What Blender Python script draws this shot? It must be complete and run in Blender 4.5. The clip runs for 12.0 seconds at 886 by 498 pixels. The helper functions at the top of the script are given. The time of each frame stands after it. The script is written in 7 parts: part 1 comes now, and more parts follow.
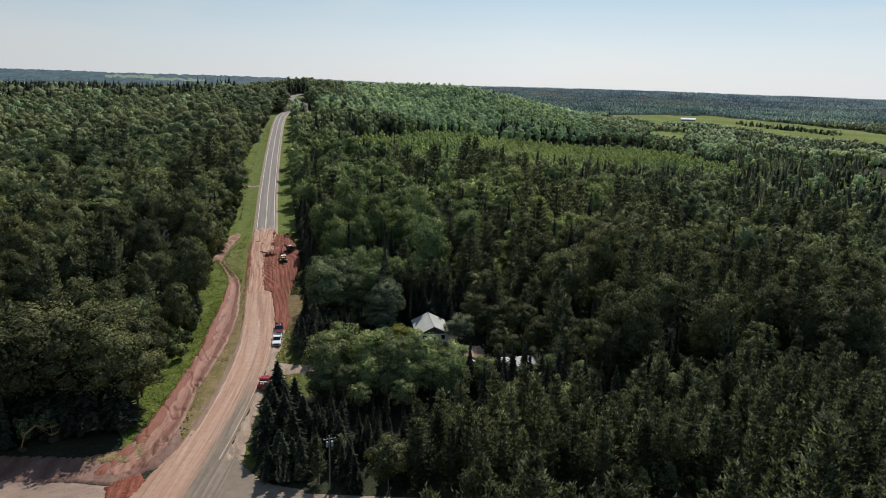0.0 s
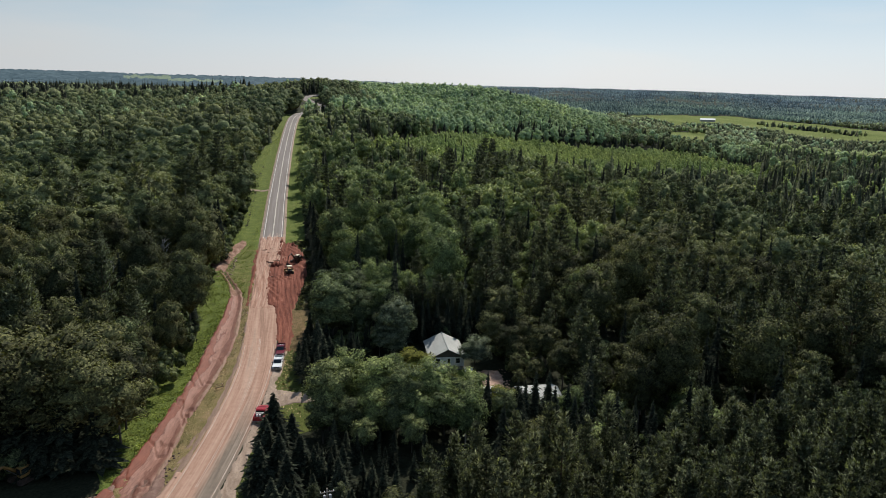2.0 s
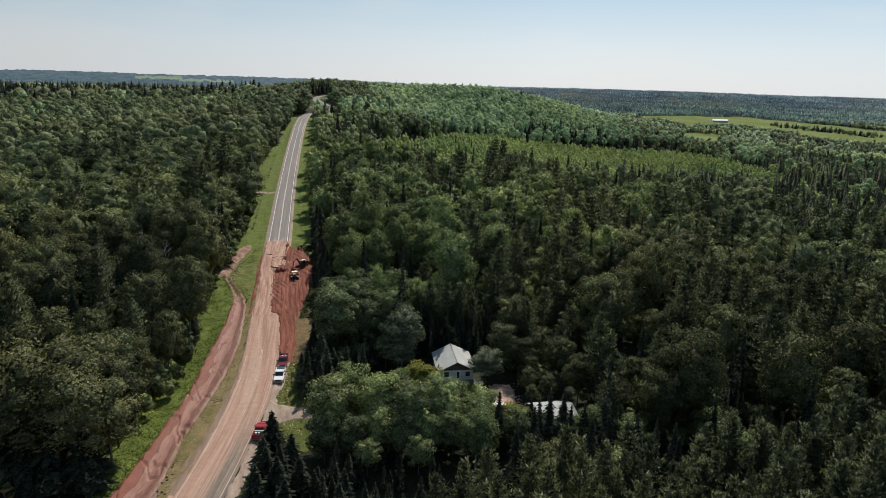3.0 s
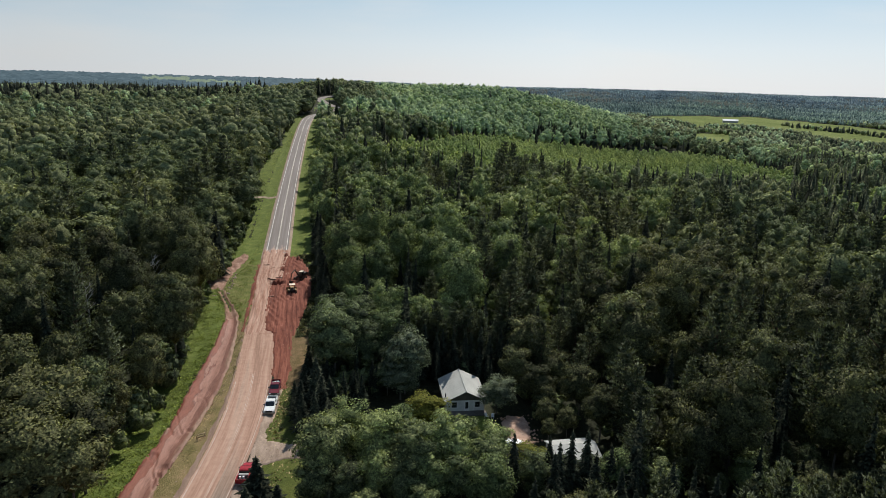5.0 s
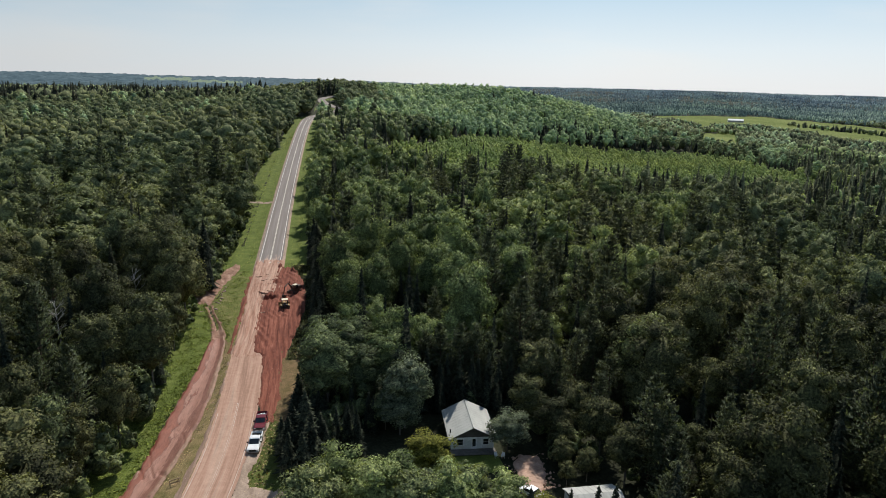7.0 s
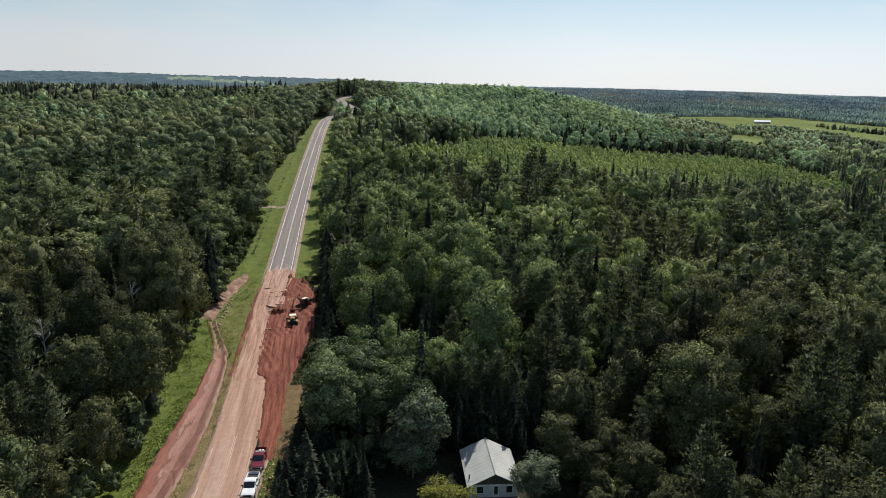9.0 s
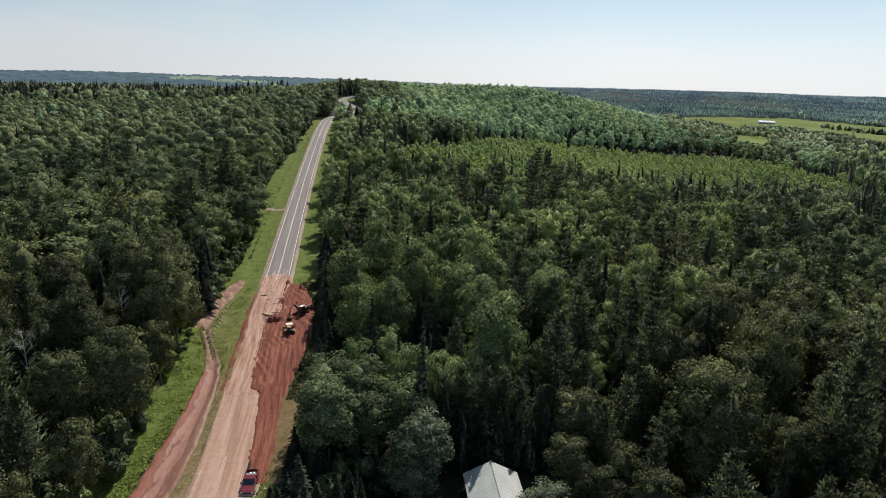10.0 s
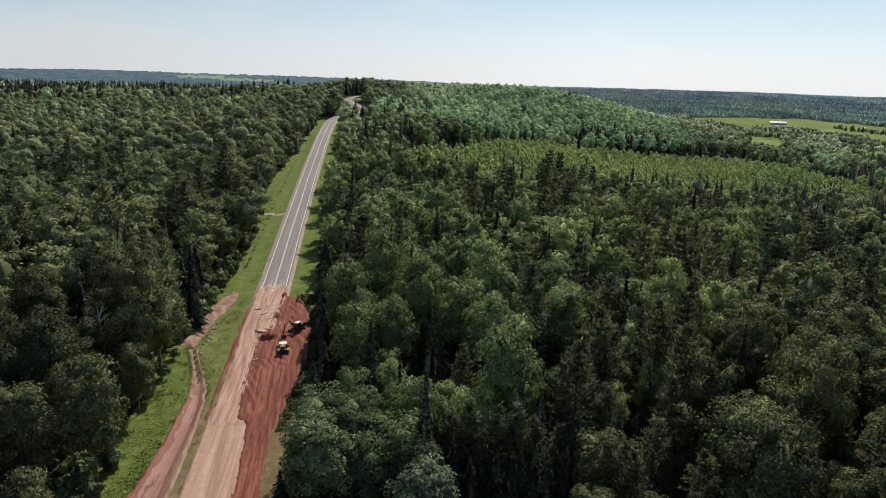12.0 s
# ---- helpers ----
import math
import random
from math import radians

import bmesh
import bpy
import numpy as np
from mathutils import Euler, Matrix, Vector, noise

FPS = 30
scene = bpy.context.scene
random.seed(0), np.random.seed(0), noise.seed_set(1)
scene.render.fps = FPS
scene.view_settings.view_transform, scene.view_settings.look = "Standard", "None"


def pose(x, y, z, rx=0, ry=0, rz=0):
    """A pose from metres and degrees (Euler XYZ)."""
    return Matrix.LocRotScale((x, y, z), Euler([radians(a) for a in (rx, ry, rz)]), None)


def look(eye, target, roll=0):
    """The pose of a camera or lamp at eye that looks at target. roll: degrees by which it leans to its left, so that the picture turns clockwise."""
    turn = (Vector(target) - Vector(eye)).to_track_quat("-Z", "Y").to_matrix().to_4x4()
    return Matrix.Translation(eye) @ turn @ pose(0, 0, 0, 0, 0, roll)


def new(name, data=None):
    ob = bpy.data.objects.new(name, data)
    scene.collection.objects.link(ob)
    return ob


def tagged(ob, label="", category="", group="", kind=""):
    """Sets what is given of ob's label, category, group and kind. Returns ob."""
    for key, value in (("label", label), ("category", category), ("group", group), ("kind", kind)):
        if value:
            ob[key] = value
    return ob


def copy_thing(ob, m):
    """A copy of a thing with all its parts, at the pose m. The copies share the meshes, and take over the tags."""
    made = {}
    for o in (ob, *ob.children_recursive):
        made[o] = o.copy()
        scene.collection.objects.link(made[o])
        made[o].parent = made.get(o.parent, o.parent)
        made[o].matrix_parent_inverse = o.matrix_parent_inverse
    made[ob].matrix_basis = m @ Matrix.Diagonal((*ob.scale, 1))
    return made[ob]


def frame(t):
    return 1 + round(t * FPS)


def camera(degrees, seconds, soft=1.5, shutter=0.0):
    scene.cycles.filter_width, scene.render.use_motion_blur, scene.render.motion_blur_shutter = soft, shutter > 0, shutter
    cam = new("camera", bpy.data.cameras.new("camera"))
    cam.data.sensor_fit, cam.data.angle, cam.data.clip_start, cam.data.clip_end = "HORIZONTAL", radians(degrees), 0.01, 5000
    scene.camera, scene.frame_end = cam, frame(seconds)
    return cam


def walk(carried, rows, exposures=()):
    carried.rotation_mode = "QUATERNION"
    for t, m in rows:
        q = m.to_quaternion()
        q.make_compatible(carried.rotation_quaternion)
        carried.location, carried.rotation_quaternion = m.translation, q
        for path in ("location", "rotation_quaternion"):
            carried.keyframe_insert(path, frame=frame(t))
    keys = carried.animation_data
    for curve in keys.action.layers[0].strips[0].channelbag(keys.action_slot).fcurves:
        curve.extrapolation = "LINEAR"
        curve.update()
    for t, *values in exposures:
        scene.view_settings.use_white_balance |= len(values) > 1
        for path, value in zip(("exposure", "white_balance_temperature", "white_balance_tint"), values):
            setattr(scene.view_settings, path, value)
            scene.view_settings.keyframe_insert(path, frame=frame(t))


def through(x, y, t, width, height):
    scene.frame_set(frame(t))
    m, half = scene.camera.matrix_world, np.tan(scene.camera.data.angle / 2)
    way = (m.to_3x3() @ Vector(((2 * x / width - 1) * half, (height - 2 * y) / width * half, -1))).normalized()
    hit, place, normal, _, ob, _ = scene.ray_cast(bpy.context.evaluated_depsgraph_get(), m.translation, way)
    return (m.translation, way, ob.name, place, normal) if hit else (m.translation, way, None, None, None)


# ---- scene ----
# ---------------------------------------------------------------- camera
cam = camera(66.0, 12.0, soft=0.7)
# seconds, place, tilt, lean, heading
PATH = [
    (0, 7.20, 0.00, 61.18, 76.29, -1.57, -13.41),
    (0.5, 8.05, 3.17, 61.38, 76.27, -1.58, -13.04),
    (1, 8.81, 6.46, 61.47, 76.26, -1.57, -12.69),
    (1.5, 9.56, 9.89, 61.51, 76.25, -1.57, -12.37),
    (2, 10.35, 13.45, 61.36, 76.27, -1.49, -12.08),
    (2.5, 11.10, 16.70, 61.13, 76.32, -1.42, -11.74),
    (3, 11.81, 20.20, 61.31, 76.29, -1.49, -11.24),
    (3.5, 12.46, 23.60, 61.32, 76.29, -1.52, -10.74),
    (5.5, 14.90, 37.20, 61.42, 76.28, -1.40, -10.63),
    (6, 15.48, 40.77, 61.33, 76.29, -1.36, -10.62),
    (6.5, 16.03, 44.28, 61.31, 76.27, -1.30, -10.63),
    (7, 16.61, 47.68, 61.28, 76.28, -1.28, -10.40),
    (9, 18.93, 61.15, 61.43, 76.24, -1.37, -8.72),
    (9.5, 19.39, 64.62, 61.46, 76.23, -1.40, -8.50),
    (10, 19.88, 68.17, 61.37, 76.23, -1.43, -8.51),
    (10.5, 20.39, 71.47, 61.35, 76.22, -1.46, -8.50),
    (11, 20.88, 74.71, 61.42, 76.20, -1.52, -8.51),
    (11.5, 21.40, 77.86, 61.43, 76.20, -1.51, -8.51),
    (12, 21.84, 81.33, 61.39, 76.17, -1.56, -7.90),
]
walk(cam, [(t, pose(x, y, z, 0, 0, h) @ pose(0, 0, 0, tilt, 0, 0) @ pose(0, 0, 0, 0, 0, -lean)) for t, x, y, z, tilt, lean, h in PATH],
     exposures=[(0.0, -0.08), (3.5, -0.07), (7.0, 0.02), (9.0, 0.06), (12.0, 0.08)])

# ---------------------------------------------------------------- light
SUN_EL, SUN_AZ = 45.0, 24.0          # degrees; azimuth to the right of the road's far end
world = bpy.data.worlds.new("sky")
scene.world = world
world.use_nodes = True
wn, wl = world.node_tree.nodes, world.node_tree.links
sky = wn.new("ShaderNodeTexSky")
sky.sky_type, sky.sun_disc = "NISHITA", False
sky.sun_elevation, sky.sun_rotation = radians(SUN_EL), radians(SUN_AZ)
sky.air_density, sky.dust_density, sky.ozone_density = 1.0, 1.2, 1.0

# summer haze: the sky pales towards the horizon, with thin cloud
way = wn.new("ShaderNodeTexCoord")
parts = wn.new("ShaderNodeSeparateXYZ")
wl.new(way.outputs["Generated"], parts.inputs[0])
haze = wn.new("ShaderNodeValToRGB")
stops = [(0.0, (0.85, 0.895, 0.935)), (0.05, (0.745, 0.85, 0.935)), (0.13, (0.485, 0.68, 0.84)), (0.30, (0.26, 0.395, 0.555)), (1.0, (0.13, 0.215, 0.365))]
while len(haze.color_ramp.elements) < len(stops):
    haze.color_ramp.elements.new(0.5)
for k, (p, c) in zip(haze.color_ramp.elements, stops):
    k.position, k.color = p, (*c, 1)
wl.new(parts.outputs[2], haze.inputs[0])
stretch = wn.new("ShaderNodeMapping")
stretch.inputs["Scale"].default_value = (1.6, 1.6, 9.0)
wl.new(way.outputs["Generated"], stretch.inputs[0])
cloud = wn.new("ShaderNodeTexNoise")
cloud.inputs["Scale"].default_value, cloud.inputs["Detail"].default_value = 1.7, 6
wl.new(stretch.outputs[0], cloud.inputs["Vector"])
veil = wn.new("ShaderNodeMapRange")
veil.inputs[1].default_value, veil.inputs[2].default_value, veil.inputs[4].default_value = 0.50, 0.74, 0.5
wl.new(cloud.outputs[0], veil.inputs[0])
thin = wn.new("ShaderNodeMix")
thin.data_type = "RGBA"
thin.inputs[7].default_value = (0.86, 0.87, 0.885, 1)
wl.new(veil.outputs[0], thin.inputs[0])
wl.new(haze.outputs[0], thin.inputs[6])
dim = wn.new("ShaderNodeMix")
dim.data_type, dim.blend_type = "RGBA", "MULTIPLY"
dim.inputs[0].default_value, dim.inputs[7].default_value = 1.0, (0.085, 0.085, 0.085, 1)
wl.new(sky.outputs[0], dim.inputs[6])
both = wn.new("ShaderNodeMix")
both.data_type = "RGBA"
both.inputs[0].default_value = 0.85
wl.new(dim.outputs[2], both.inputs[6])
wl.new(thin.outputs[2], both.inputs[7])
sunward = wn.new("ShaderNodeMapRange")
for k, v in zip((1, 2, 3, 4), (-0.35, 0.35, 0.80, 1.0)):
    sunward.inputs[k].default_value = v
wl.new(parts.outputs[0], sunward.inputs[0])
glow = wn.new("ShaderNodeMix")
glow.data_type, glow.blend_type, glow.inputs[0].default_value = "RGBA", "MULTIPLY", 1.0
wl.new(both.outputs[2], glow.inputs[6])
wl.new(sunward.outputs[0], glow.inputs[7])
wl.new(glow.outputs[2], wn["Background"].inputs[0])
wn["Background"].inputs[1].default_value = 1.0
sun = new("sun", bpy.data.lights.new("sun", "SUN"))
sun.data.energy, sun.data.angle, sun.data.color = 5.0, radians(0.6), (1.0, 0.95, 0.86)
_el, _az = radians(SUN_EL), radians(SUN_AZ)
sun.matrix_world = look((0, 0, 0), (-math.sin(_az) * math.cos(_el), -math.cos(_az) * math.cos(_el), -math.sin(_el)))


# ---------------------------------------------------------------- materials
class Mat:
    """A small builder of node materials."""

    def __init__(self, name, rough=0.8, spec=0.3, metal=0.0):
        self.m = bpy.data.materials.new(name)
        self.m.use_nodes = True
        self.n, self.l = self.m.node_tree.nodes, self.m.node_tree.links
        self.b = self.n["Principled BSDF"]
        self.b.inputs["Roughness"].default_value = rough
        self.b.inputs["Specular IOR Level"].default_value = spec
        self.b.inputs["Metallic"].default_value = metal
        self.pos = self.n.new("ShaderNodeNewGeometry").outputs["Position"]

    def noise(self, scale, detail=5, rough=0.55, stretch=None, warp=0.0):
        t = self.n.new("ShaderNodeTexNoise")
        t.inputs["Scale"].default_value, t.inputs["Detail"].default_value = scale, detail
        t.inputs["Roughness"].default_value, t.inputs["Distortion"].default_value = rough, warp
        v = self.pos
        if stretch:
            mp = self.n.new("ShaderNodeMapping")
            mp.inputs["Scale"].default_value = stretch
            self.l.new(v, mp.inputs[0])
            v = mp.outputs[0]
        self.l.new(v, t.inputs["Vector"])
        return t.outputs[0]

    def ramp(self, fac, stops):
        r = self.n.new("ShaderNodeValToRGB")
        e = r.color_ramp.elements
        while len(e) < len(stops):
            e.new(0.5)
        for k, (p, c) in zip(e, stops):
            k.position, k.color = p, (*c, 1)
        self.l.new(fac, r.inputs[0])
        return r.outputs[0]

    def mix(self, fac, a, b, blend="MIX"):
        x = self.n.new("ShaderNodeMix")
        x.data_type, x.blend_type = "RGBA", blend
        for sock, v in ((x.inputs[0], fac), (x.inputs[6], a), (x.inputs[7], b)):
            if isinstance(v, (int, float)):
                sock.default_value = v
            elif isinstance(v, tuple):
                sock.default_value = (*v, 1)
            else:
                self.l.new(v, sock)
        return x.outputs[2]

    def math(self, op, a, b=0.0):
        x = self.n.new("ShaderNodeMath")
        x.operation = op
        for sock, v in zip(x.inputs, (a, b)):
            if isinstance(v, (int, float)):
                sock.default_value = v
            else:
                self.l.new(v, sock)
        return x.outputs[0]

    def color(self, v):
        if isinstance(v, tuple):
            self.b.inputs["Base Color"].default_value = (*v, 1)
        else:
            self.l.new(v, self.b.inputs["Base Color"])
        return self

    def bump(self, height, strength=0.5, dist=0.05):
        b = self.n.new("ShaderNodeBump")
        b.inputs["Strength"].default_value, b.inputs["Distance"].default_value = strength, dist
        self.l.new(height, b.inputs["Height"])
        self.l.new(b.outputs[0], self.b.inputs["Normal"])
        return self


def leaf_material(name, dark, mid, light, through=0.3, gloss=0.07):
    """Foliage: each leaf clump and each tree takes its own tone; some light passes through."""
    m = Mat(name, 0.72, gloss)
    geo = m.n.new("ShaderNodeNewGeometry")
    obj = m.n.new("ShaderNodeObjectInfo")
    att = m.n.new("ShaderNodeAttribute")
    att.attribute_name = "tone"
    tree = m.math("FRACT", m.math("ADD", obj.outputs["Random"], att.outputs["Fac"]))
    f = m.math("ADD", m.math("MULTIPLY", geo.outputs["Random Per Island"], 0.5), m.math("MULTIPLY", tree, 0.5))
    col = m.ramp(f, [(0.08, dark), (0.5, mid), (0.95, light)])
    patch = m.ramp(m.noise(0.012, 3), [(0.4, (0.82, 0.88, 0.85)), (0.62, (1.12, 1.08, 0.95))])
    col = m.mix(1.0, col, patch, "MULTIPLY")
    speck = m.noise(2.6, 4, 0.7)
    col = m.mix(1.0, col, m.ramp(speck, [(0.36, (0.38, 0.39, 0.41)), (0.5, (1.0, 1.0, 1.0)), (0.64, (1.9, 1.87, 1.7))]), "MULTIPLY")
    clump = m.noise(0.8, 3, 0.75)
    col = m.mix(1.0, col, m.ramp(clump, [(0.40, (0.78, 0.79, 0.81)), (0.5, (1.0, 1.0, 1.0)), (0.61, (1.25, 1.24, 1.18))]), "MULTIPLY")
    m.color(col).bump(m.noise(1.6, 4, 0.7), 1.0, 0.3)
    tr = m.n.new("ShaderNodeBsdfTranslucent")
    m.l.new(m.mix(1.0, col, (1.45, 1.5, 0.8), "MULTIPLY"), tr.inputs[0])
    mx = m.n.new("ShaderNodeMixShader")
    mx.inputs[0].default_value = through
    m.l.new(m.b.outputs[0], mx.inputs[1])
    m.l.new(tr.outputs[0], mx.inputs[2])
    m.l.new(mx.outputs[0], m.n["Material Output"].inputs[0])
    return m.m


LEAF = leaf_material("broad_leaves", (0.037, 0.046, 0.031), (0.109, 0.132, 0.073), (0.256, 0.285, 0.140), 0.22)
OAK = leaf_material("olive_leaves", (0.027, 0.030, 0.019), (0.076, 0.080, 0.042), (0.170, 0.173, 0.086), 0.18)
# lighter, bluer copy of the olive leaves; the paling of distance is painted in
PALEOAK = leaf_material("paled_far_olive_leaves", (0.049, 0.062, 0.038), (0.133, 0.150, 0.086), (0.272, 0.296, 0.165), 0.22, 0.03)
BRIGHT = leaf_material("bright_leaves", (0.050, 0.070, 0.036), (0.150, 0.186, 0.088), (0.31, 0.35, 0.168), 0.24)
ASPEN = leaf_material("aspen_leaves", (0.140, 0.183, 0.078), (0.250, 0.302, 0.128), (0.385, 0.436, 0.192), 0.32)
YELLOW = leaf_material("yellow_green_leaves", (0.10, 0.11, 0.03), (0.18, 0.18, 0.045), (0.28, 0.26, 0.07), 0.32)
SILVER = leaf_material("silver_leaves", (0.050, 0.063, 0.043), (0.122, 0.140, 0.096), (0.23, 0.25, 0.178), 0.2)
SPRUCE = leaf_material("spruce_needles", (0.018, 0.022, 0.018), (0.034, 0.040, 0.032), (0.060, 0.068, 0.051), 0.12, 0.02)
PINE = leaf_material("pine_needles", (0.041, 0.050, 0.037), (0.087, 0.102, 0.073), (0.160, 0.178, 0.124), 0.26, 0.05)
# pale bluish copy of the broad leaves, haze put into the colour
HAZELEAF = leaf_material("hazed_far_leaves", (0.133, 0.190, 0.127), (0.271, 0.345, 0.221), (0.455, 0.53, 0.322), 0.28, 0.03)
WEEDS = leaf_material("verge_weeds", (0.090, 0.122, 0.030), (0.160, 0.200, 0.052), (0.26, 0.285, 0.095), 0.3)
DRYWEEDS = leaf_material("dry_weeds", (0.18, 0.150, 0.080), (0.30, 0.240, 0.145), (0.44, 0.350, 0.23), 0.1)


def bark_material(name, a, b):
    m = Mat(name, 0.9, 0.15)
    return m.color(m.ramp(m.noise(1.5, 6, 0.6, (1, 1, 0.2)), [(0.35, a), (0.65, b)])).m


BARK = bark_material("grey_bark", (0.07, 0.06, 0.05), (0.17, 0.155, 0.135))
BIRCHBARK = bark_material("pale_birch_bark", (0.22, 0.20, 0.17), (0.48, 0.45, 0.40))
PINEBARK = bark_material("pine_bark", (0.06, 0.04, 0.03), (0.15, 0.10, 0.075))


def ground_material():
    m = Mat("forest_floor_and_grass", 0.95, 0.1)
    big = m.ramp(m.noise(0.06, 6), [(0.35, (0.020, 0.022, 0.013)), (0.65, (0.036, 0.040, 0.023))])
    fine = m.ramp(m.noise(2.2, 6), [(0.3, (0.6, 0.6, 0.6)), (0.7, (1.35, 1.35, 1.3))])
    m.color(m.mix(1.0, big, fine, "MULTIPLY")).bump(m.noise(1.3, 6), 0.8, 0.3)
    return m.m


def grass_material(name, a, b, c, broad=0.35, gloss=0.1):
    m = Mat(name, 0.9, gloss)
    col = m.ramp(m.noise(broad, 8, 0.68, (1, 0.4, 1) if broad < 0.1 else None), [(0.3, a), (0.52, b), (0.72, c)])
    fine = m.ramp(m.noise(5.0, 5), [(0.3, (0.65, 0.68, 0.6)), (0.7, (1.3, 1.3, 1.2))])
    m.color(m.mix(1.0, col, fine, "MULTIPLY")).bump(m.noise(4, 6), 0.9, 0.2)
    return m.m


def dirt_material(name, a, b, c, scale=0.5, stretch=(1, 0.25, 1), rough=0.9, relief=0.15):
    m = Mat(name, rough, 0.2)
    streak = m.noise(scale, 7, 0.62, stretch, 0.4)
    col = m.ramp(streak, [(0.3, a), (0.5, b), (0.7, c)])
    fine = m.ramp(m.noise(3.5, 6, 0.6), [(0.3, (0.82, 0.80, 0.8)), (0.7, (1.15, 1.15, 1.15))])
    m.color(m.mix(1.0, col, fine, "MULTIPLY")).bump(m.noise(2.0, 7, 0.6, stretch), 0.8, relief)
    return m.m


GROUND = ground_material()
VERGE = grass_material("verge_grass", (0.066, 0.090, 0.022), (0.112, 0.142, 0.034), (0.175, 0.190, 0.060))
# verge grass darkened, with the trees' shade put into its colour
SHADEGRASS = grass_material("edge_grass_painted_shade", (0.05, 0.066, 0.016), (0.085, 0.10, 0.026), (0.14, 0.138, 0.05))
DRYVERGE = grass_material("dry_verge", (0.115, 0.104, 0.040), (0.205, 0.155, 0.080), (0.29, 0.195, 0.122))
MEADOW = grass_material("meadow", (0.120, 0.146, 0.060), (0.166, 0.192, 0.082), (0.216, 0.234, 0.108), 0.012, 0.0)
# greyer and bluer than the meadow, as it lies on the hazed ridge
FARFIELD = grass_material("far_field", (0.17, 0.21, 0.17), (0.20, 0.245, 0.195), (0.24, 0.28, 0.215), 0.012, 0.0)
BROWNVERGE = grass_material("brown_weedy_gravel", (0.088, 0.072, 0.028), (0.165, 0.112, 0.062), (0.225, 0.142, 0.090), 0.5)
OLIVEVERGE = grass_material("olive_verge", (0.078, 0.098, 0.026), (0.135, 0.142, 0.045), (0.205, 0.175, 0.085))
REDDIRT = dirt_material("red_clay", (0.092, 0.026, 0.016), (0.172, 0.053, 0.033), (0.285, 0.108, 0.072), 1.6, (1, 0.06, 1), 0.9, 0.3)
SIDEROAD = dirt_material("dusty_side_road", (0.185, 0.130, 0.102), (0.255, 0.186, 0.148), (0.325, 0.245, 0.200), 0.6, (0.3, 0.5, 1), 0.85, 0.03)
RUTTED = dirt_material("rutted_tan_dirt", (0.235, 0.112, 0.076), (0.365, 0.222, 0.164), (0.465, 0.314, 0.243), 1.5, (1, 0.06, 1), 0.9, 0.25)
MUD = dirt_material("ditch_mud", (0.10, 0.052, 0.039), (0.17, 0.10, 0.078), (0.25, 0.16, 0.13), 0.35, (1, 0.2, 1), 0.75, 0.08)


def along(m):
    """Places on a strip: metres across it, and metres along the road."""
    att = m.n.new("ShaderNodeAttribute")
    att.attribute_name = "across"
    split, both = m.n.new("ShaderNodeSeparateXYZ"), m.n.new("ShaderNodeCombineXYZ")
    m.l.new(m.pos, split.inputs[0])
    m.l.new(m.math("MULTIPLY", att.outputs["Fac"], 7.8), both.inputs[0])
    m.l.new(split.outputs[1], both.inputs[1])
    return att.outputs["Fac"], split.outputs[1], both.outputs[0]


def noise_on(m, vector, scale, stretch, detail=6, rough=0.6, warp=0.0):
    keep, m.pos = m.pos, vector
    out = m.noise(scale, detail, rough, stretch, warp)
    m.pos = keep
    return out


def ditch_material():
    """Washed clay: a red far bank, a pale silt flat, a darker channel with braided threads."""
    m = Mat("washed_ditch_clay", 0.7, 0.25)
    across, y, place = along(m)
    wander = m.math("MULTIPLY", m.math("SUBTRACT", noise_on(m, place, 0.35, (1, 0.22, 1), 7, 0.62), 0.5), 1.0)
    f = m.math("ADD", across, wander)
    col = m.ramp(f, [(0.0, (0.24, 0.14, 0.10)), (0.05, (0.180, 0.053, 0.032)), (0.30, (0.200, 0.064, 0.039)), (0.325, (0.135, 0.053, 0.037)), (0.35, (0.270, 0.134, 0.100)), (0.62, (0.280, 0.143, 0.108)), (0.66, (0.184, 0.083, 0.060)), (0.88, (0.212, 0.101, 0.074)), (0.95, (0.25, 0.15, 0.105))])
    thread = m.ramp(noise_on(m, place, 0.9, (1, 0.16, 1), 4, 0.5, 1.2), [(0.47, (1, 1, 1)), (0.5, (0.62, 0.58, 0.56)), (0.53, (1, 1, 1))])
    col = m.mix(0.75, col, thread, "MULTIPLY")
    fine = m.ramp(m.noise(1.3, 7, 0.65, (1, 0.3, 1)), [(0.3, (0.80, 0.78, 0.77)), (0.7, (1.15, 1.15, 1.15))])
    m.color(m.mix(1.0, col, fine, "MULTIPLY")).bump(m.noise(1.1, 7, 0.6, (1, 0.3, 1)), 0.8, 0.12)
    return m.m


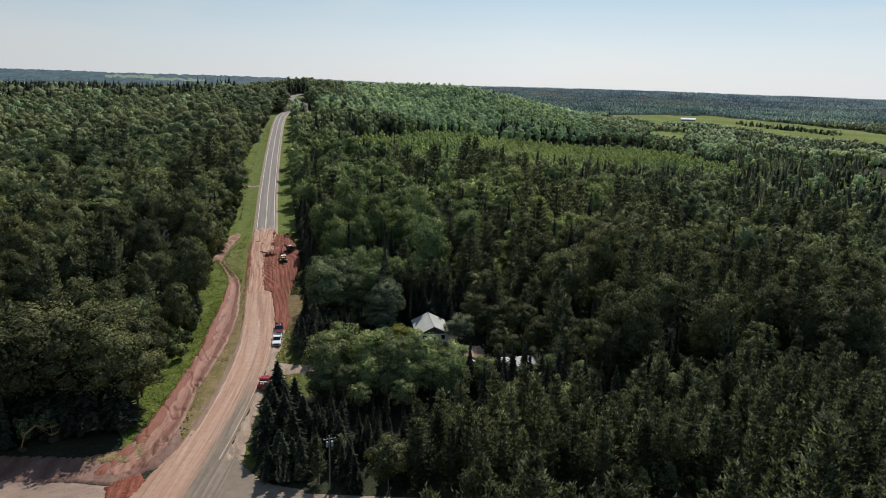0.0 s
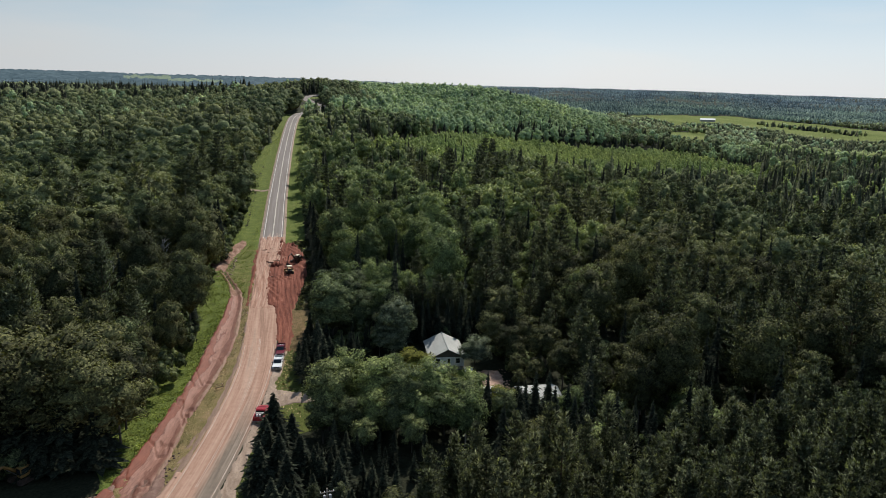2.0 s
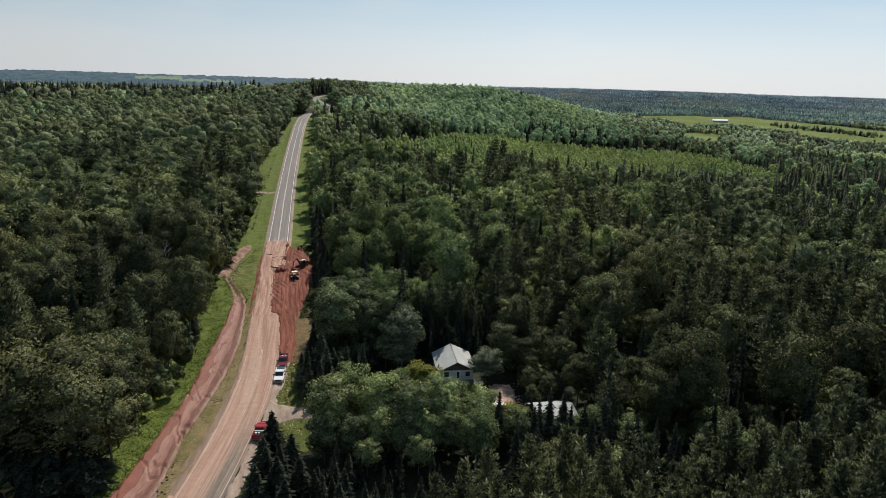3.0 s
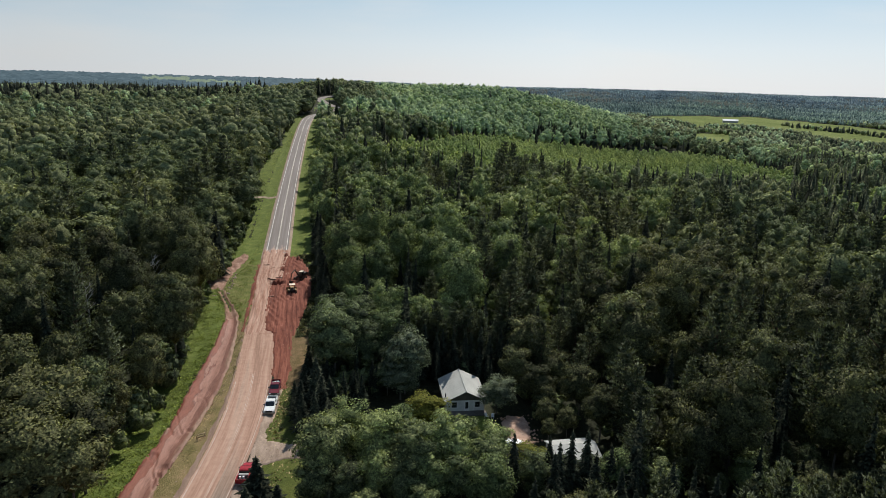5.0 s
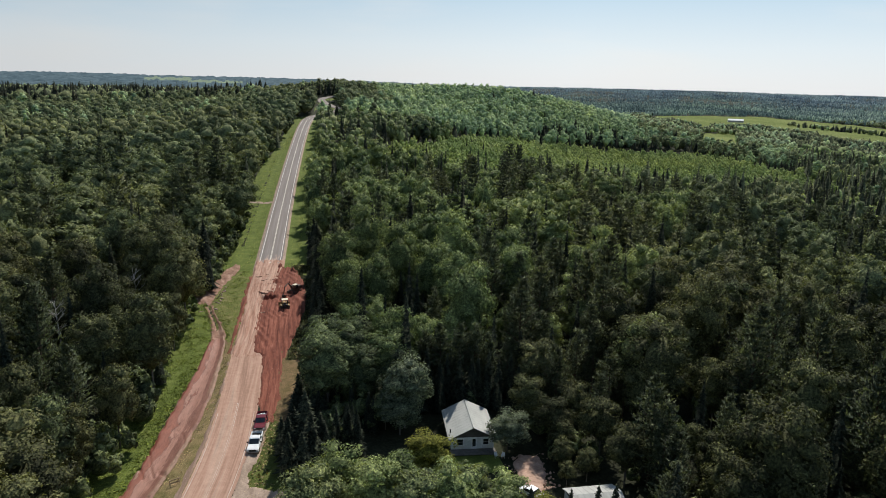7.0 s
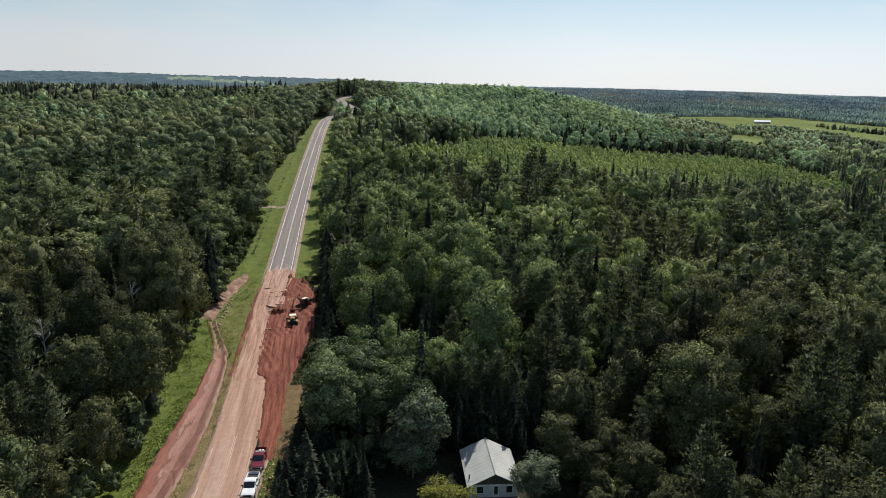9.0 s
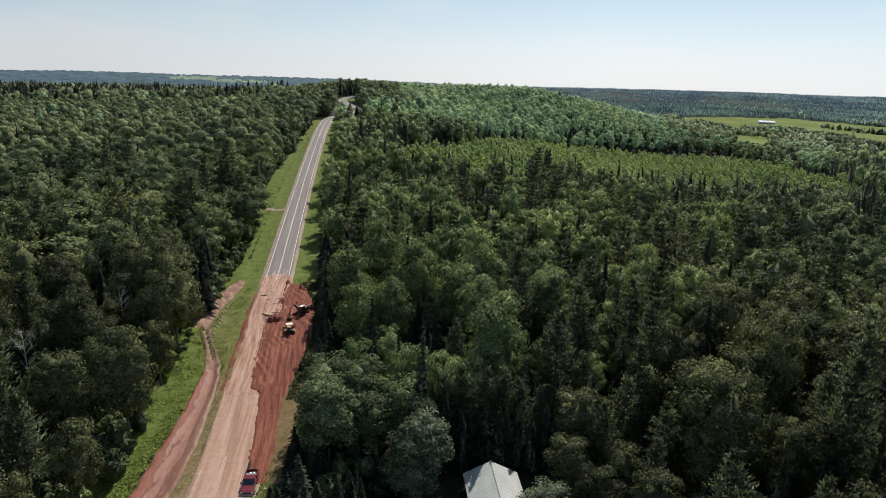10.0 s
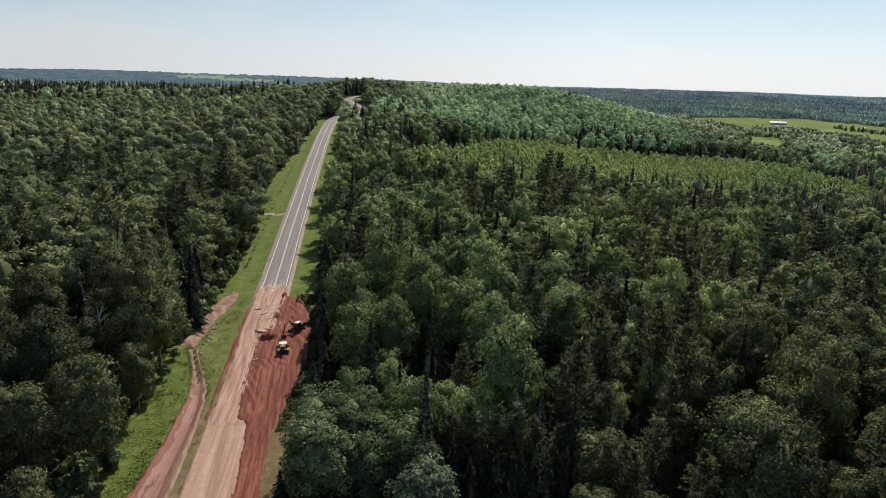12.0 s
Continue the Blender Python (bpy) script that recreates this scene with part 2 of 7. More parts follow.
def dusty_road_material():
    """Asphalt under tan dust: wheel streaks along the lanes, bare grey patches towards the junction."""
    m = Mat("dusty_asphalt", 0.85, 0.2)
    across, y, place = along(m)
    wide = noise_on(m, place, 0.55, (1, 0.035, 1), 5, 0.6, 0.8)
    fine = noise_on(m, place, 2.6, (1, 0.02, 1), 5, 0.65, 0.7)
    tan = m.ramp(m.math("ADD", m.math("MULTIPLY", wide, 0.6), m.math("MULTIPLY", fine, 0.4)), [(0.34, (0.245, 0.143, 0.103)), (0.48, (0.362, 0.221, 0.163)), (0.62, (0.448, 0.300, 0.230))])
    grey = m.ramp(fine, [(0.35, (0.130, 0.108, 0.086)), (0.5, (0.175, 0.145, 0.117)), (0.66, (0.25, 0.205, 0.165))])
    near = m.n.new("ShaderNodeMapRange")
    for k, v in zip((1, 2, 3, 4), (102.0, 158.0, 1.0, 0.0)):
        near.inputs[k].default_value = v
    m.l.new(y, near.inputs[0])
    bare = m.math("ADD", m.math("MULTIPLY", m.math("MULTIPLY", m.math("SUBTRACT", across, 0.40), 1.9), near.outputs[0]), m.math("MULTIPLY", m.math("SUBTRACT", wide, 0.5), 1.5))
    col = m.mix(m.ramp(bare, [(0.14, (0, 0, 0)), (0.52, (0.92, 0.92, 0.92))]), tan, grey)
    spots = m.ramp(m.noise(0.9, 6, 0.65), [(0.3, (0.86, 0.85, 0.84)), (0.7, (1.1, 1.1, 1.1))])
    m.color(m.mix(1.0, col, spots, "MULTIPLY")).bump(m.noise(6, 5), 0.3, 0.01)
    return m.m


def far_asphalt_material():
    """Worn grey asphalt with paler wheel paths, dust drifting over its broken end."""
    m = Mat("worn_asphalt", 0.8, 0.3)
    across, y, place = along(m)
    fine = noise_on(m, place, 1.1, (1, 0.02, 1), 6, 0.6)
    col = m.ramp(fine, [(0.3, (0.130, 0.110, 0.101)), (0.5, (0.165, 0.141, 0.130)), (0.7, (0.215, 0.187, 0.174))])
    end = m.n.new("ShaderNodeMapRange")
    for k, v in zip((1, 2, 3, 4), (262.0, 290.0, 0.85, -0.55)):
        end.inputs[k].default_value = v
    m.l.new(y, end.inputs[0])
    dust = m.math("ADD", end.outputs[0], m.math("MULTIPLY", m.math("SUBTRACT", noise_on(m, place, 0.8, (1, 0.12, 1), 6, 0.65), 0.5), 2.2))
    col = m.mix(m.ramp(dust, [(0.15, (0, 0, 0)), (0.5, (1, 1, 1))]), col, (0.40, 0.28, 0.22))
    m.color(col).bump(m.noise(6, 5), 0.3, 0.008)
    return m.m


DITCHCLAY = ditch_material()
DUSTROAD = dusty_road_material()
FARASPHALT = far_asphalt_material()
WASH = dirt_material("washed_gravel", (0.12, 0.058, 0.038), (0.235, 0.135, 0.095), (0.40, 0.27, 0.205), 0.55, (1, 0.5, 1), 0.9, 0.25)
YARDDIRT = dirt_material("yard_dirt", (0.30, 0.19, 0.14), (0.42, 0.28, 0.21), (0.52, 0.37, 0.29), 0.8, (1, 1, 1), 0.95, 0.1)
SHOULDER = dirt_material("brown_shoulder", (0.165, 0.108, 0.080), (0.235, 0.160, 0.122), (0.31, 0.220, 0.172), 0.9, (1, 0.1, 1), 0.9, 0.04)
GRAVEL = dirt_material("gravel_shoulder", (0.20, 0.145, 0.11), (0.29, 0.22, 0.17), (0.40, 0.31, 0.25), 0.9, (1, 0.3, 1), 0.9, 0.05)
ASPHALT = dirt_material("worn_asphalt", (0.165, 0.14, 0.128), (0.21, 0.18, 0.166), (0.265, 0.232, 0.215), 0.6, (1, 0.03, 1), 0.8, 0.005)
WHITEPAINT = dirt_material("road_paint_white", (0.5, 0.47, 0.44), (0.66, 0.63, 0.6), (0.75, 0.73, 0.7), 2.0, (1, 0.3, 1), 0.6, 0.002)
DUSTYPAINT = dirt_material("dusty_road_paint", (0.35, 0.25, 0.20), (0.42, 0.325, 0.27), (0.54, 0.46, 0.41), 1.2, (1, 0.12, 1), 0.8, 0.002)
YELLOWPAINT = dirt_material("road_paint_yellow", (0.5, 0.46, 0.39), (0.6, 0.56, 0.49), (0.68, 0.65, 0.59), 2.0, (1, 0.3, 1), 0.6, 0.002)


# ---------------------------------------------------------------- the lie of the land
def smooth(a, b, x):
    t = np.clip((np.asarray(x, float) - a) / (b - a), 0, 1)
    return t * t * (3 - 2 * t)


def table(points, width, lo=-400, hi=5200):
    """A line through points, rounded over a width, as a function."""
    y = np.arange(lo, hi, 2.0)
    v = np.interp(y, [p[0] for p in points], [p[1] for p in points])
    k = np.exp(-0.5 * (np.arange(-60, 61) * 2.0 / width) ** 2)
    pad = np.pad(v, 60, mode="edge")
    s = np.convolve(pad, k / k.sum(), "valid")
    return lambda q: np.interp(q, y, s)


road_z = table([(-400, 0), (195, 0), (261, 1.8), (365, 7), (640, 31), (712, 36), (850, 38), (1000, 36), (1600, 20), (5200, 20)], 14)
road_x = table([(-400, -110), (60, -18), (96, -10), (109, -6.9), (118, -5.1), (130, -3.0), (146, -0.85), (155, -0.1), (163, 0.18), (172, 0.18), (186, -0.05), (200, -0.3), (258, -0.2), (342, -0.3),
                (388, 0.1), (445, 1.1), (517, 2.8), (578, 4.8), (619, 7.2), (640, 11), (655, 19), (668, 30), (690, 60), (720, 90)], 5)
ditch_x = table([(0, -24), (104, -21), (113, -16.0), (122, -14.6), (136, -12.9), (146, -11.3), (156, -9.8), (167, -9.0), (178, -8.3), (192, -8.0), (204, -7.8), (213, -8.6), (224, -11.3), (231, -14.0), (242, -14.2), (262, -10.6), (300, -8.0), (360, -8), (640, -3)], 4)
ditch_w = table([(0, 4), (104, 4), (113, 3.2), (122, 2.7), (136, 2.3), (146, 2.1), (156, 2.4), (167, 2.7), (178, 2.7), (192, 2.1), (204, 1.7), (213, 1.0), (224, 0.5), (231, 0.5), (242, 1.4), (262, 2.2), (300, 2.4), (640, 2.4)], 4)


def crest(az):
    """Height of the far ridge's ground by direction, in degrees to the right of the road."""
    return np.interp(az, [-24, -19, -15, -12, -4, 2, 7, 12, 16, 21, 30, 34, 38, 41, 46], [48, 56, 55, 50, 50, 45, 39, 33, 32, 34, 33, 29, 25, 26, 18]) + 0.8 * np.sin(az * 2.1) + 0.5 * np.sin(az * 5.3)


def land(x, y):
    """Height of the ground at places x, y."""
    x, y = np.asarray(x, float), np.asarray(y, float)
    zr = road_z(y)
    d = x - road_x(np.minimum(y, 640))
    r = np.hypot(x, y)
    side = np.where(d > 0, np.exp(-(d / 170) ** 2), 0.55 + 0.45 * np.exp(-(d / 90) ** 2))
    base = np.minimum(zr, 27 + 0.25 * (zr - 27)) * side * (zr > 27) + zr * side * (zr <= 27)
    low = base - 20 * smooth(40, 350, d) * smooth(60, 220, y) - 12 * smooth(300, 700, d)
    hill = np.exp(-((x - 215) / 300) ** 2 - ((y - 1080) / 330) ** 2)
    base = low + (44 - low) * hill
    base = base + 3.0 * np.sin(x / 61 + 0.6) * np.sin(y / 83) * smooth(60, 200, np.abs(d))
    base = base * (1 - smooth(1500, 2200, r)) - 30 * smooth(1500, 2200, r) * smooth(-400, 500, x) + 10 * smooth(1500, 2200, r) * (1 - smooth(-400, 500, x))
    far = smooth(2100, 4700, r)
    base = base * (1 - far) + far * crest(np.degrees(np.arctan2(x, y)))
    base = base + 7 * smooth(790, 900, y) * np.exp(-((x - 40) / 60) ** 2) * (1 - smooth(1000, 1300, y))
    near = np.maximum(smooth(14, 90, np.abs(d)), smooth(690, 800, y))
    z = (zr * (1 - near) + base * near)
    bed = 1 - smooth(3.9, 5.2, np.abs(d))
    z = z - 0.35 * (1 - bed) * (1 - near)
    u = np.clip(np.abs(x - ditch_x(y)) / (ditch_w(y) * 1.35), 0, 1)
    z = z - (0.7 - 0.3 * smooth(215, 262, y)) * (1 - u * u) ** 2 * smooth(95, 112, y) * (1 - smooth(600, 640, y)) * (1 - bed)
    z = z - 1.9 * np.exp(-((x - 1.5) / 1.9) ** 4 - ((y - 236.8) / 1.5) ** 4)
    u = np.clip(np.abs(d - 7.0) / 2.6, 0, 1)
    z = z - 0.35 * (1 - u * u) ** 2 * smooth(262, 285, y) * (1 - smooth(600, 640, y))
    return z


def lz(x, y):
    return float(land(x, y))


# ---------------------------------------------------------------- mesh helpers
def mesh_from(name, verts, faces, mats=(), smooth_shade=False, tone=None, normals=None):
    me = bpy.data.meshes.new(name)
    verts = np.asarray(verts, np.float32)
    if isinstance(faces, np.ndarray):
        n, k = faces.shape
        me.vertices.add(len(verts))
        me.vertices.foreach_set("co", verts.ravel())
        me.loops.add(n * k)
        me.loops.foreach_set("vertex_index", faces.astype(np.int32).ravel())
        me.polygons.add(n)
        me.polygons.foreach_set("loop_start", np.arange(0, n * k, k, dtype=np.int32))
        me.update(calc_edges=True)
    else:
        me.from_pydata(verts.tolist(), [], faces)
        me.update()
    if smooth_shade:
        me.polygons.foreach_set("use_smooth", np.ones(len(me.polygons), bool))
    for m in mats:
        me.materials.append(m)
    if tone is not None:
        a = me.attributes.new("tone", "FLOAT", "POINT")
        a.data.foreach_set("value", np.asarray(tone, np.float32))
    if normals is not None:
        a = me.attributes.new("custom_normal", "FLOAT_VECTOR", "POINT")
        a.data.foreach_set("vector", np.asarray(normals, np.float32).ravel())
    return me


def part(name, bm, material, parent, label=""):
    """Links a bmesh as one mesh object under a thing or a part."""
    me = bpy.data.meshes.new(name)
    bm.to_mesh(me)
    bm.free()
    me.materials.append(material)
    ob = new(name, me)
    ob.parent = parent
    return tagged(ob, label) if label else ob


def box(bm, size, at=(0, 0, 0), turn=(0, 0, 0), bevel=0.0, taper=(1, 1)):
    """A box in bm, centred at a place; taper shrinks its top."""
    made = bmesh.ops.create_cube(bm, size=1.0)["verts"]
    for v in made:
        k = taper if v.co.z > 0 else (1, 1)
        v.co = Vector((v.co.x * size[0] * k[0], v.co.y * size[1] * k[1], v.co.z * size[2]))
    if bevel:
        edges = list({e for v in made for e in v.link_edges})
        made = list({v for f in bmesh.ops.bevel(bm, geom=edges, offset=bevel, segments=2, affect="EDGES", clamp_overlap=True)["faces"] for v in f.verts} | {v for v in made if v.is_valid})
    bmesh.ops.transform(bm, matrix=pose(*at, *turn), verts=[v for v in made if v.is_valid])
    return bm


def tube(bm, a, b, ra, rb=None, sides=8):
    """A tapered round bar between two places."""
    a, b = Vector(a), Vector(b)
    m = Matrix.Translation((a + b) / 2) @ (b - a).to_track_quat("Z", "Y").to_matrix().to_4x4()
    bmesh.ops.create_cone(bm, cap_ends=True, segments=sides, radius1=ra, radius2=ra if rb is None else rb, depth=(b - a).length, matrix=m)
    return bm


def strip(name, ys, left, right, material, lift, across=4, rough=0.0, kind="structure", label="", category="", parent=None, seed=1):
    """A sheet that follows the ground between two lines left(y) and right(y)."""
    rng = np.random.default_rng(seed)
    ys = np.asarray(ys, float)
    t = np.linspace(0, 1, across + 1)
    xl, xr = left(ys), right(ys)
    gx = xl[:, None] * (1 - t) + xr[:, None] * t
    gy = np.repeat(ys[:, None], across + 1, 1)
    gz = land(gx, gy) + lift
    if rough:
        gz = gz + rng.uniform(0, rough, gz.shape)
    v = np.stack([gx, gy, gz], -1).reshape(-1, 3)
    i = np.arange((len(ys) - 1) * (across + 1)).reshape(len(ys) - 1, across + 1)[:, :-1].ravel()
    f = np.stack([i, i + 1, i + across + 2, i + across + 1], 1)
    ob = new(name, mesh_from(name, v, f, [material], True))
    att = ob.data.attributes.new("across", "FLOAT", "POINT")
    att.data.foreach_set("value", np.tile(t, len(ys)).astype(np.float32))
    if parent:
        ob.parent = parent
    return tagged(ob, label, category, "", kind)


# ---------------------------------------------------------------- the ground
def axis(lo, hi, fine_lo, fine_hi, step, grow):
    mid = list(np.arange(fine_lo, fine_hi + 1e-6, step))
    up, d = [], step
    while (up[-1] if up else mid[-1]) < hi:
        d *= grow
        up.append((up[-1] if up else mid[-1]) + d)
    down, d = [], step
    while (down[-1] if down else mid[0]) > lo:
        d *= grow
        down.append((down[-1] if down else mid[0]) - d)
    return np.array(down[::-1] + mid + up)


def build_ground():
    gx, gy = axis(-3600, 4600, -34, 30, 0.8, 1.09), axis(-700, 4900, 84, 290, 1.6, 1.045)
    x, y = np.meshgrid(gx, gy)
    rng = np.random.default_rng(3)
    z = land(x, y)
    r = np.hypot(x, y)
    wild = smooth(2500, 3300, r)
    z = z + wild * rng.uniform(0, 10, z.shape)
    v = np.stack([x, y, z], -1).reshape(-1, 3)
    n = len(gx)
    i = np.arange((len(gy) - 1) * n).reshape(len(gy) - 1, n)[:, :-1].ravel()
    f = np.stack([i, i + 1, i + n + 1, i + n], 1)
    return tagged(new("ground", mesh_from("ground", v, f, [GROUND], True)), "dark forest floor under rolling northern woods", "ground", "", "structure")


build_ground()


def build_ridge():
    """The far wooded country that closes the view, with haze put into its colour."""
    m = Mat("distant_ridge_woods", 0.95, 0.05)
    # col is the hazed blue, stand the nearer green; tone shifts between by distance
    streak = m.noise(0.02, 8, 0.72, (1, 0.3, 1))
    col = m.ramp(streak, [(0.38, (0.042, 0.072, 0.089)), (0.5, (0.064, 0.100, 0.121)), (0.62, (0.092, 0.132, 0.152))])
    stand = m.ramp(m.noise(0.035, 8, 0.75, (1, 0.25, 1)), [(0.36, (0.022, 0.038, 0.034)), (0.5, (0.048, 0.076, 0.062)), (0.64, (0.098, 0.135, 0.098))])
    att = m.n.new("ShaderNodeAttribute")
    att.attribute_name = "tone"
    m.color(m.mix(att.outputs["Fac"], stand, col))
    rng = np.random.default_rng(6)
    az, r = np.radians(np.arange(-40, 66, 0.22)), np.concatenate([np.arange(2250, 3600, 40.0), np.arange(3600, 4860, 90.0)])
    a, q = np.meshgrid(az, r, indexing="ij")
    x, y = q * np.sin(a), q * np.cos(a)
    z = land(x, y) - 3 + (1 - 0.85 * smooth(0.1, 0.2, a)) * (14 * smooth(2250, 2450, q) + 9 * rng.uniform(0, 1, x.shape) ** 2)
    v = np.stack([x, y, z], -1).reshape(-1, 3)
    n = len(r)
    i = np.arange((len(az) - 1) * n).reshape(len(az) - 1, n)[:, :-1].ravel()
    f = np.stack([i, i + 1, i + n + 1, i + n], 1)
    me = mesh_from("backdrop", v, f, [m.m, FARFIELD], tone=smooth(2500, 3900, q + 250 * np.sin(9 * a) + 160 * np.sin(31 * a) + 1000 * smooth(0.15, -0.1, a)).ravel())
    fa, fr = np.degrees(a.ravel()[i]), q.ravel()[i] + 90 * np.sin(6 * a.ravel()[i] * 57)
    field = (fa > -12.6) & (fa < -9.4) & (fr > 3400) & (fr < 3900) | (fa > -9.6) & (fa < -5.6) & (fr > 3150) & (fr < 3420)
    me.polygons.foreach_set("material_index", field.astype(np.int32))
    tagged(new("backdrop", me), "distant wooded ridge on the horizon, haze in its blue-green colour", "ridge", "", "structure")


build_ridge()


def distant_woods():
    """Single trees of the far country, a few faces each, with haze in their colour."""
    m = Mat("hazed_distant_trees", 0.95, 0.03)
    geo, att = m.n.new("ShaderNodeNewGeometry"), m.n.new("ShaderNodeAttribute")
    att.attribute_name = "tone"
    # haze painted in: trees turn from green to pale blue with distance
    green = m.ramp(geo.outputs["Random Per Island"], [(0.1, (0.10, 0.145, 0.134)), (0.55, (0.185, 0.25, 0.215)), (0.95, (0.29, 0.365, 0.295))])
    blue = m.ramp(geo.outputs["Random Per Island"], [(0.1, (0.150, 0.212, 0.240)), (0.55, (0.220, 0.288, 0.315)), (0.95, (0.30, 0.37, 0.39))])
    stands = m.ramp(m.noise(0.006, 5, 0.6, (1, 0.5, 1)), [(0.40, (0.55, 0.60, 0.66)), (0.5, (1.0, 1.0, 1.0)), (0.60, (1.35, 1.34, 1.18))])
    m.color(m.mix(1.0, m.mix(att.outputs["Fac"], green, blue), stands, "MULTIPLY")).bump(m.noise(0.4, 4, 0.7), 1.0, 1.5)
    rng = np.random.default_rng(44)
    a, q = [], []
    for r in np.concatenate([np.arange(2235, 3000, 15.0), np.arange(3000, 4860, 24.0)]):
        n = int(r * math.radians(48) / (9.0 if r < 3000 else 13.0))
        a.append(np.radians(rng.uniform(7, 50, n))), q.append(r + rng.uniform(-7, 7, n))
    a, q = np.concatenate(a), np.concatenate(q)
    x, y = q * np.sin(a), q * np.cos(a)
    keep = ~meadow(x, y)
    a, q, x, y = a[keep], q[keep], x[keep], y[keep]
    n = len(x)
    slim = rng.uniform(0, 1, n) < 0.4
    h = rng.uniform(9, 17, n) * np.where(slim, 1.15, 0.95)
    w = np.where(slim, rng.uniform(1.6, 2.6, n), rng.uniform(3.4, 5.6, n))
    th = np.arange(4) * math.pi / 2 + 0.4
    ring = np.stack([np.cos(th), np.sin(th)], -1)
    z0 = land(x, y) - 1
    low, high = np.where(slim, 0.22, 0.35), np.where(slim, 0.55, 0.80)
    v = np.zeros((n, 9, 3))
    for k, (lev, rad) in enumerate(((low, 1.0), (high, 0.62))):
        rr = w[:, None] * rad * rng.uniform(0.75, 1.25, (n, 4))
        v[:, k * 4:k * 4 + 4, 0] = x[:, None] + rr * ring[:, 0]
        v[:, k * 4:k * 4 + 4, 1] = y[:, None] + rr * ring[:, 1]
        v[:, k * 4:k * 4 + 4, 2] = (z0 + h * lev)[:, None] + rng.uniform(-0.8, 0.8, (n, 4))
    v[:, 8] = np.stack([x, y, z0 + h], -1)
    f = []
    for k in range(4):
        j = (k + 1) % 4
        f += [(k, j, 4 + j), (k, 4 + j, 4 + k), (4 + k, 4 + j, 8)]
    f = (np.array(f)[None] + (np.arange(n) * 9)[:, None, None]).reshape(-1, 3)
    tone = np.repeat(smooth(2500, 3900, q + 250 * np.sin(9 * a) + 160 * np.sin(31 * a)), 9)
    tagged(new("distant_woods", mesh_from("distant_woods", v.reshape(-1, 3), f, [m.m], False, tone)), "mixed forest beyond the hay meadow, haze in its blue-green colour", "forest", "", "stuff")


# ---------------------------------------------------------------- roads
RW = 3.9
far_road = strip("road", np.arange(258, 690, 2.0), lambda y: road_x(y) - RW, lambda y: road_x(y) + RW, FARASPHALT, 0.06, 8, label="worn grey two-lane asphalt road running up the hill", category="road")
near_road = strip("road", np.arange(-150, 200.6, 1.5), lambda y: road_x(y) - 3.75, lambda y: road_x(y) + RW, DUSTROAD, 0.06, 8, label="asphalt road covered with tan dust and tyre tracks", category="road")


def line(name, y0, y1, off, width, mat, parent):
    strip(name, np.arange(y0, y1, 2.0), lambda y: road_x(y) + off - width / 2, lambda y: road_x(y) + off + width / 2, mat, 0.075, across=1, parent=parent)


for off in (-3.3, 3.3):
    line("edge_line", 264, 655, off, 0.17, WHITEPAINT, far_road)
    line("edge_line", 106, 172, off, 0.15, DUSTYPAINT, near_road)
for off in (-0.13, 0.13):
    line("centre_line", 266, 655, off, 0.13, YELLOWPAINT, far_road)
    line("centre_line", 112, 176, off, 0.08, DUSTYPAINT, near_road)

def ragged(y, seed, fine=1.0):
    """An uneven edge along the road, about one metre in or out."""
    y = np.asarray(y, float)
    return 0.45 * np.sin(y / 6.1 + seed) * np.sin(y / 3.7 + 2 * seed) + fine * (0.3 * np.sin(y * 0.83 + seed) * np.sin(y * 2.17 + 1) + 0.16 * np.sin(y * 3.1 + 3 * seed))


def lattice(x, y, seed):
    """Smooth uneven values between 0 and 1 over the plane."""
    ix, iy = np.floor(x), np.floor(y)
    u, v = x - ix, y - iy
    u, v = u * u * (3 - 2 * u), v * v * (3 - 2 * v)

    def at(a, b):
        q = np.sin(a * 127.1 + b * 311.7 + seed * 74.7) * 43758.5453
        return q - np.floor(q)

    return (at(ix, iy) * (1 - u) + at(ix + 1, iy) * u) * (1 - v) + (at(ix, iy + 1) * (1 - u) + at(ix + 1, iy + 1) * u) * v


def uneven(x, y, seed, steps=4):
    return sum(lattice(x * 2.03 ** k + 9 * k, y * 2.03 ** k, seed + k) * 0.5 ** k for k in range(steps)) / sum(0.5 ** k for k in range(steps))


def lay(name, ys, left, right, mat, lift, across, relief, fade, label, category, ends=(1.0, 1.0), sink=0.4, seed=1):
    """A spread of soil whose borders dip raggedly into the ground beneath."""
    ys = np.asarray(ys, float)
    t = np.linspace(0, 1, across + 1)
    x = left(ys)[:, None] * (1 - t) + right(ys)[:, None] * t
    y = np.repeat(ys[:, None], across + 1, 1)
    rim = np.minimum(np.minimum(x - left(ys)[:, None], right(ys)[:, None] - x), np.minimum((y - ys[0]) * ends[0], (ys[-1] - y) * ends[1]))
    rim = rim + 1.6 * fade * (uneven(x * 0.9, y * 0.45, seed + 20) - 0.5) + 0.7 * fade * (uneven(x * 3, y * 2, seed + 30) - 0.5)
    z = land(x, y) + lift + relief(x, y) - sink * (1 - smooth(-0.2 * fade, fade, rim))
    v = np.stack([x, y, z], -1).reshape(-1, 3)
    k = np.arange((len(ys) - 1) * (across + 1)).reshape(len(ys) - 1, across + 1)[:, :-1].ravel()
    ob = new(name, mesh_from(name, v, np.stack([k, k + 1, k + across + 2, k + across + 1], 1), [mat], True))
    att = ob.data.attributes.new("across", "FLOAT", "POINT")
    att.data.foreach_set("value", np.tile(t, len(ys)).astype(np.float32))
    return tagged(ob, label, category, "", "structure")


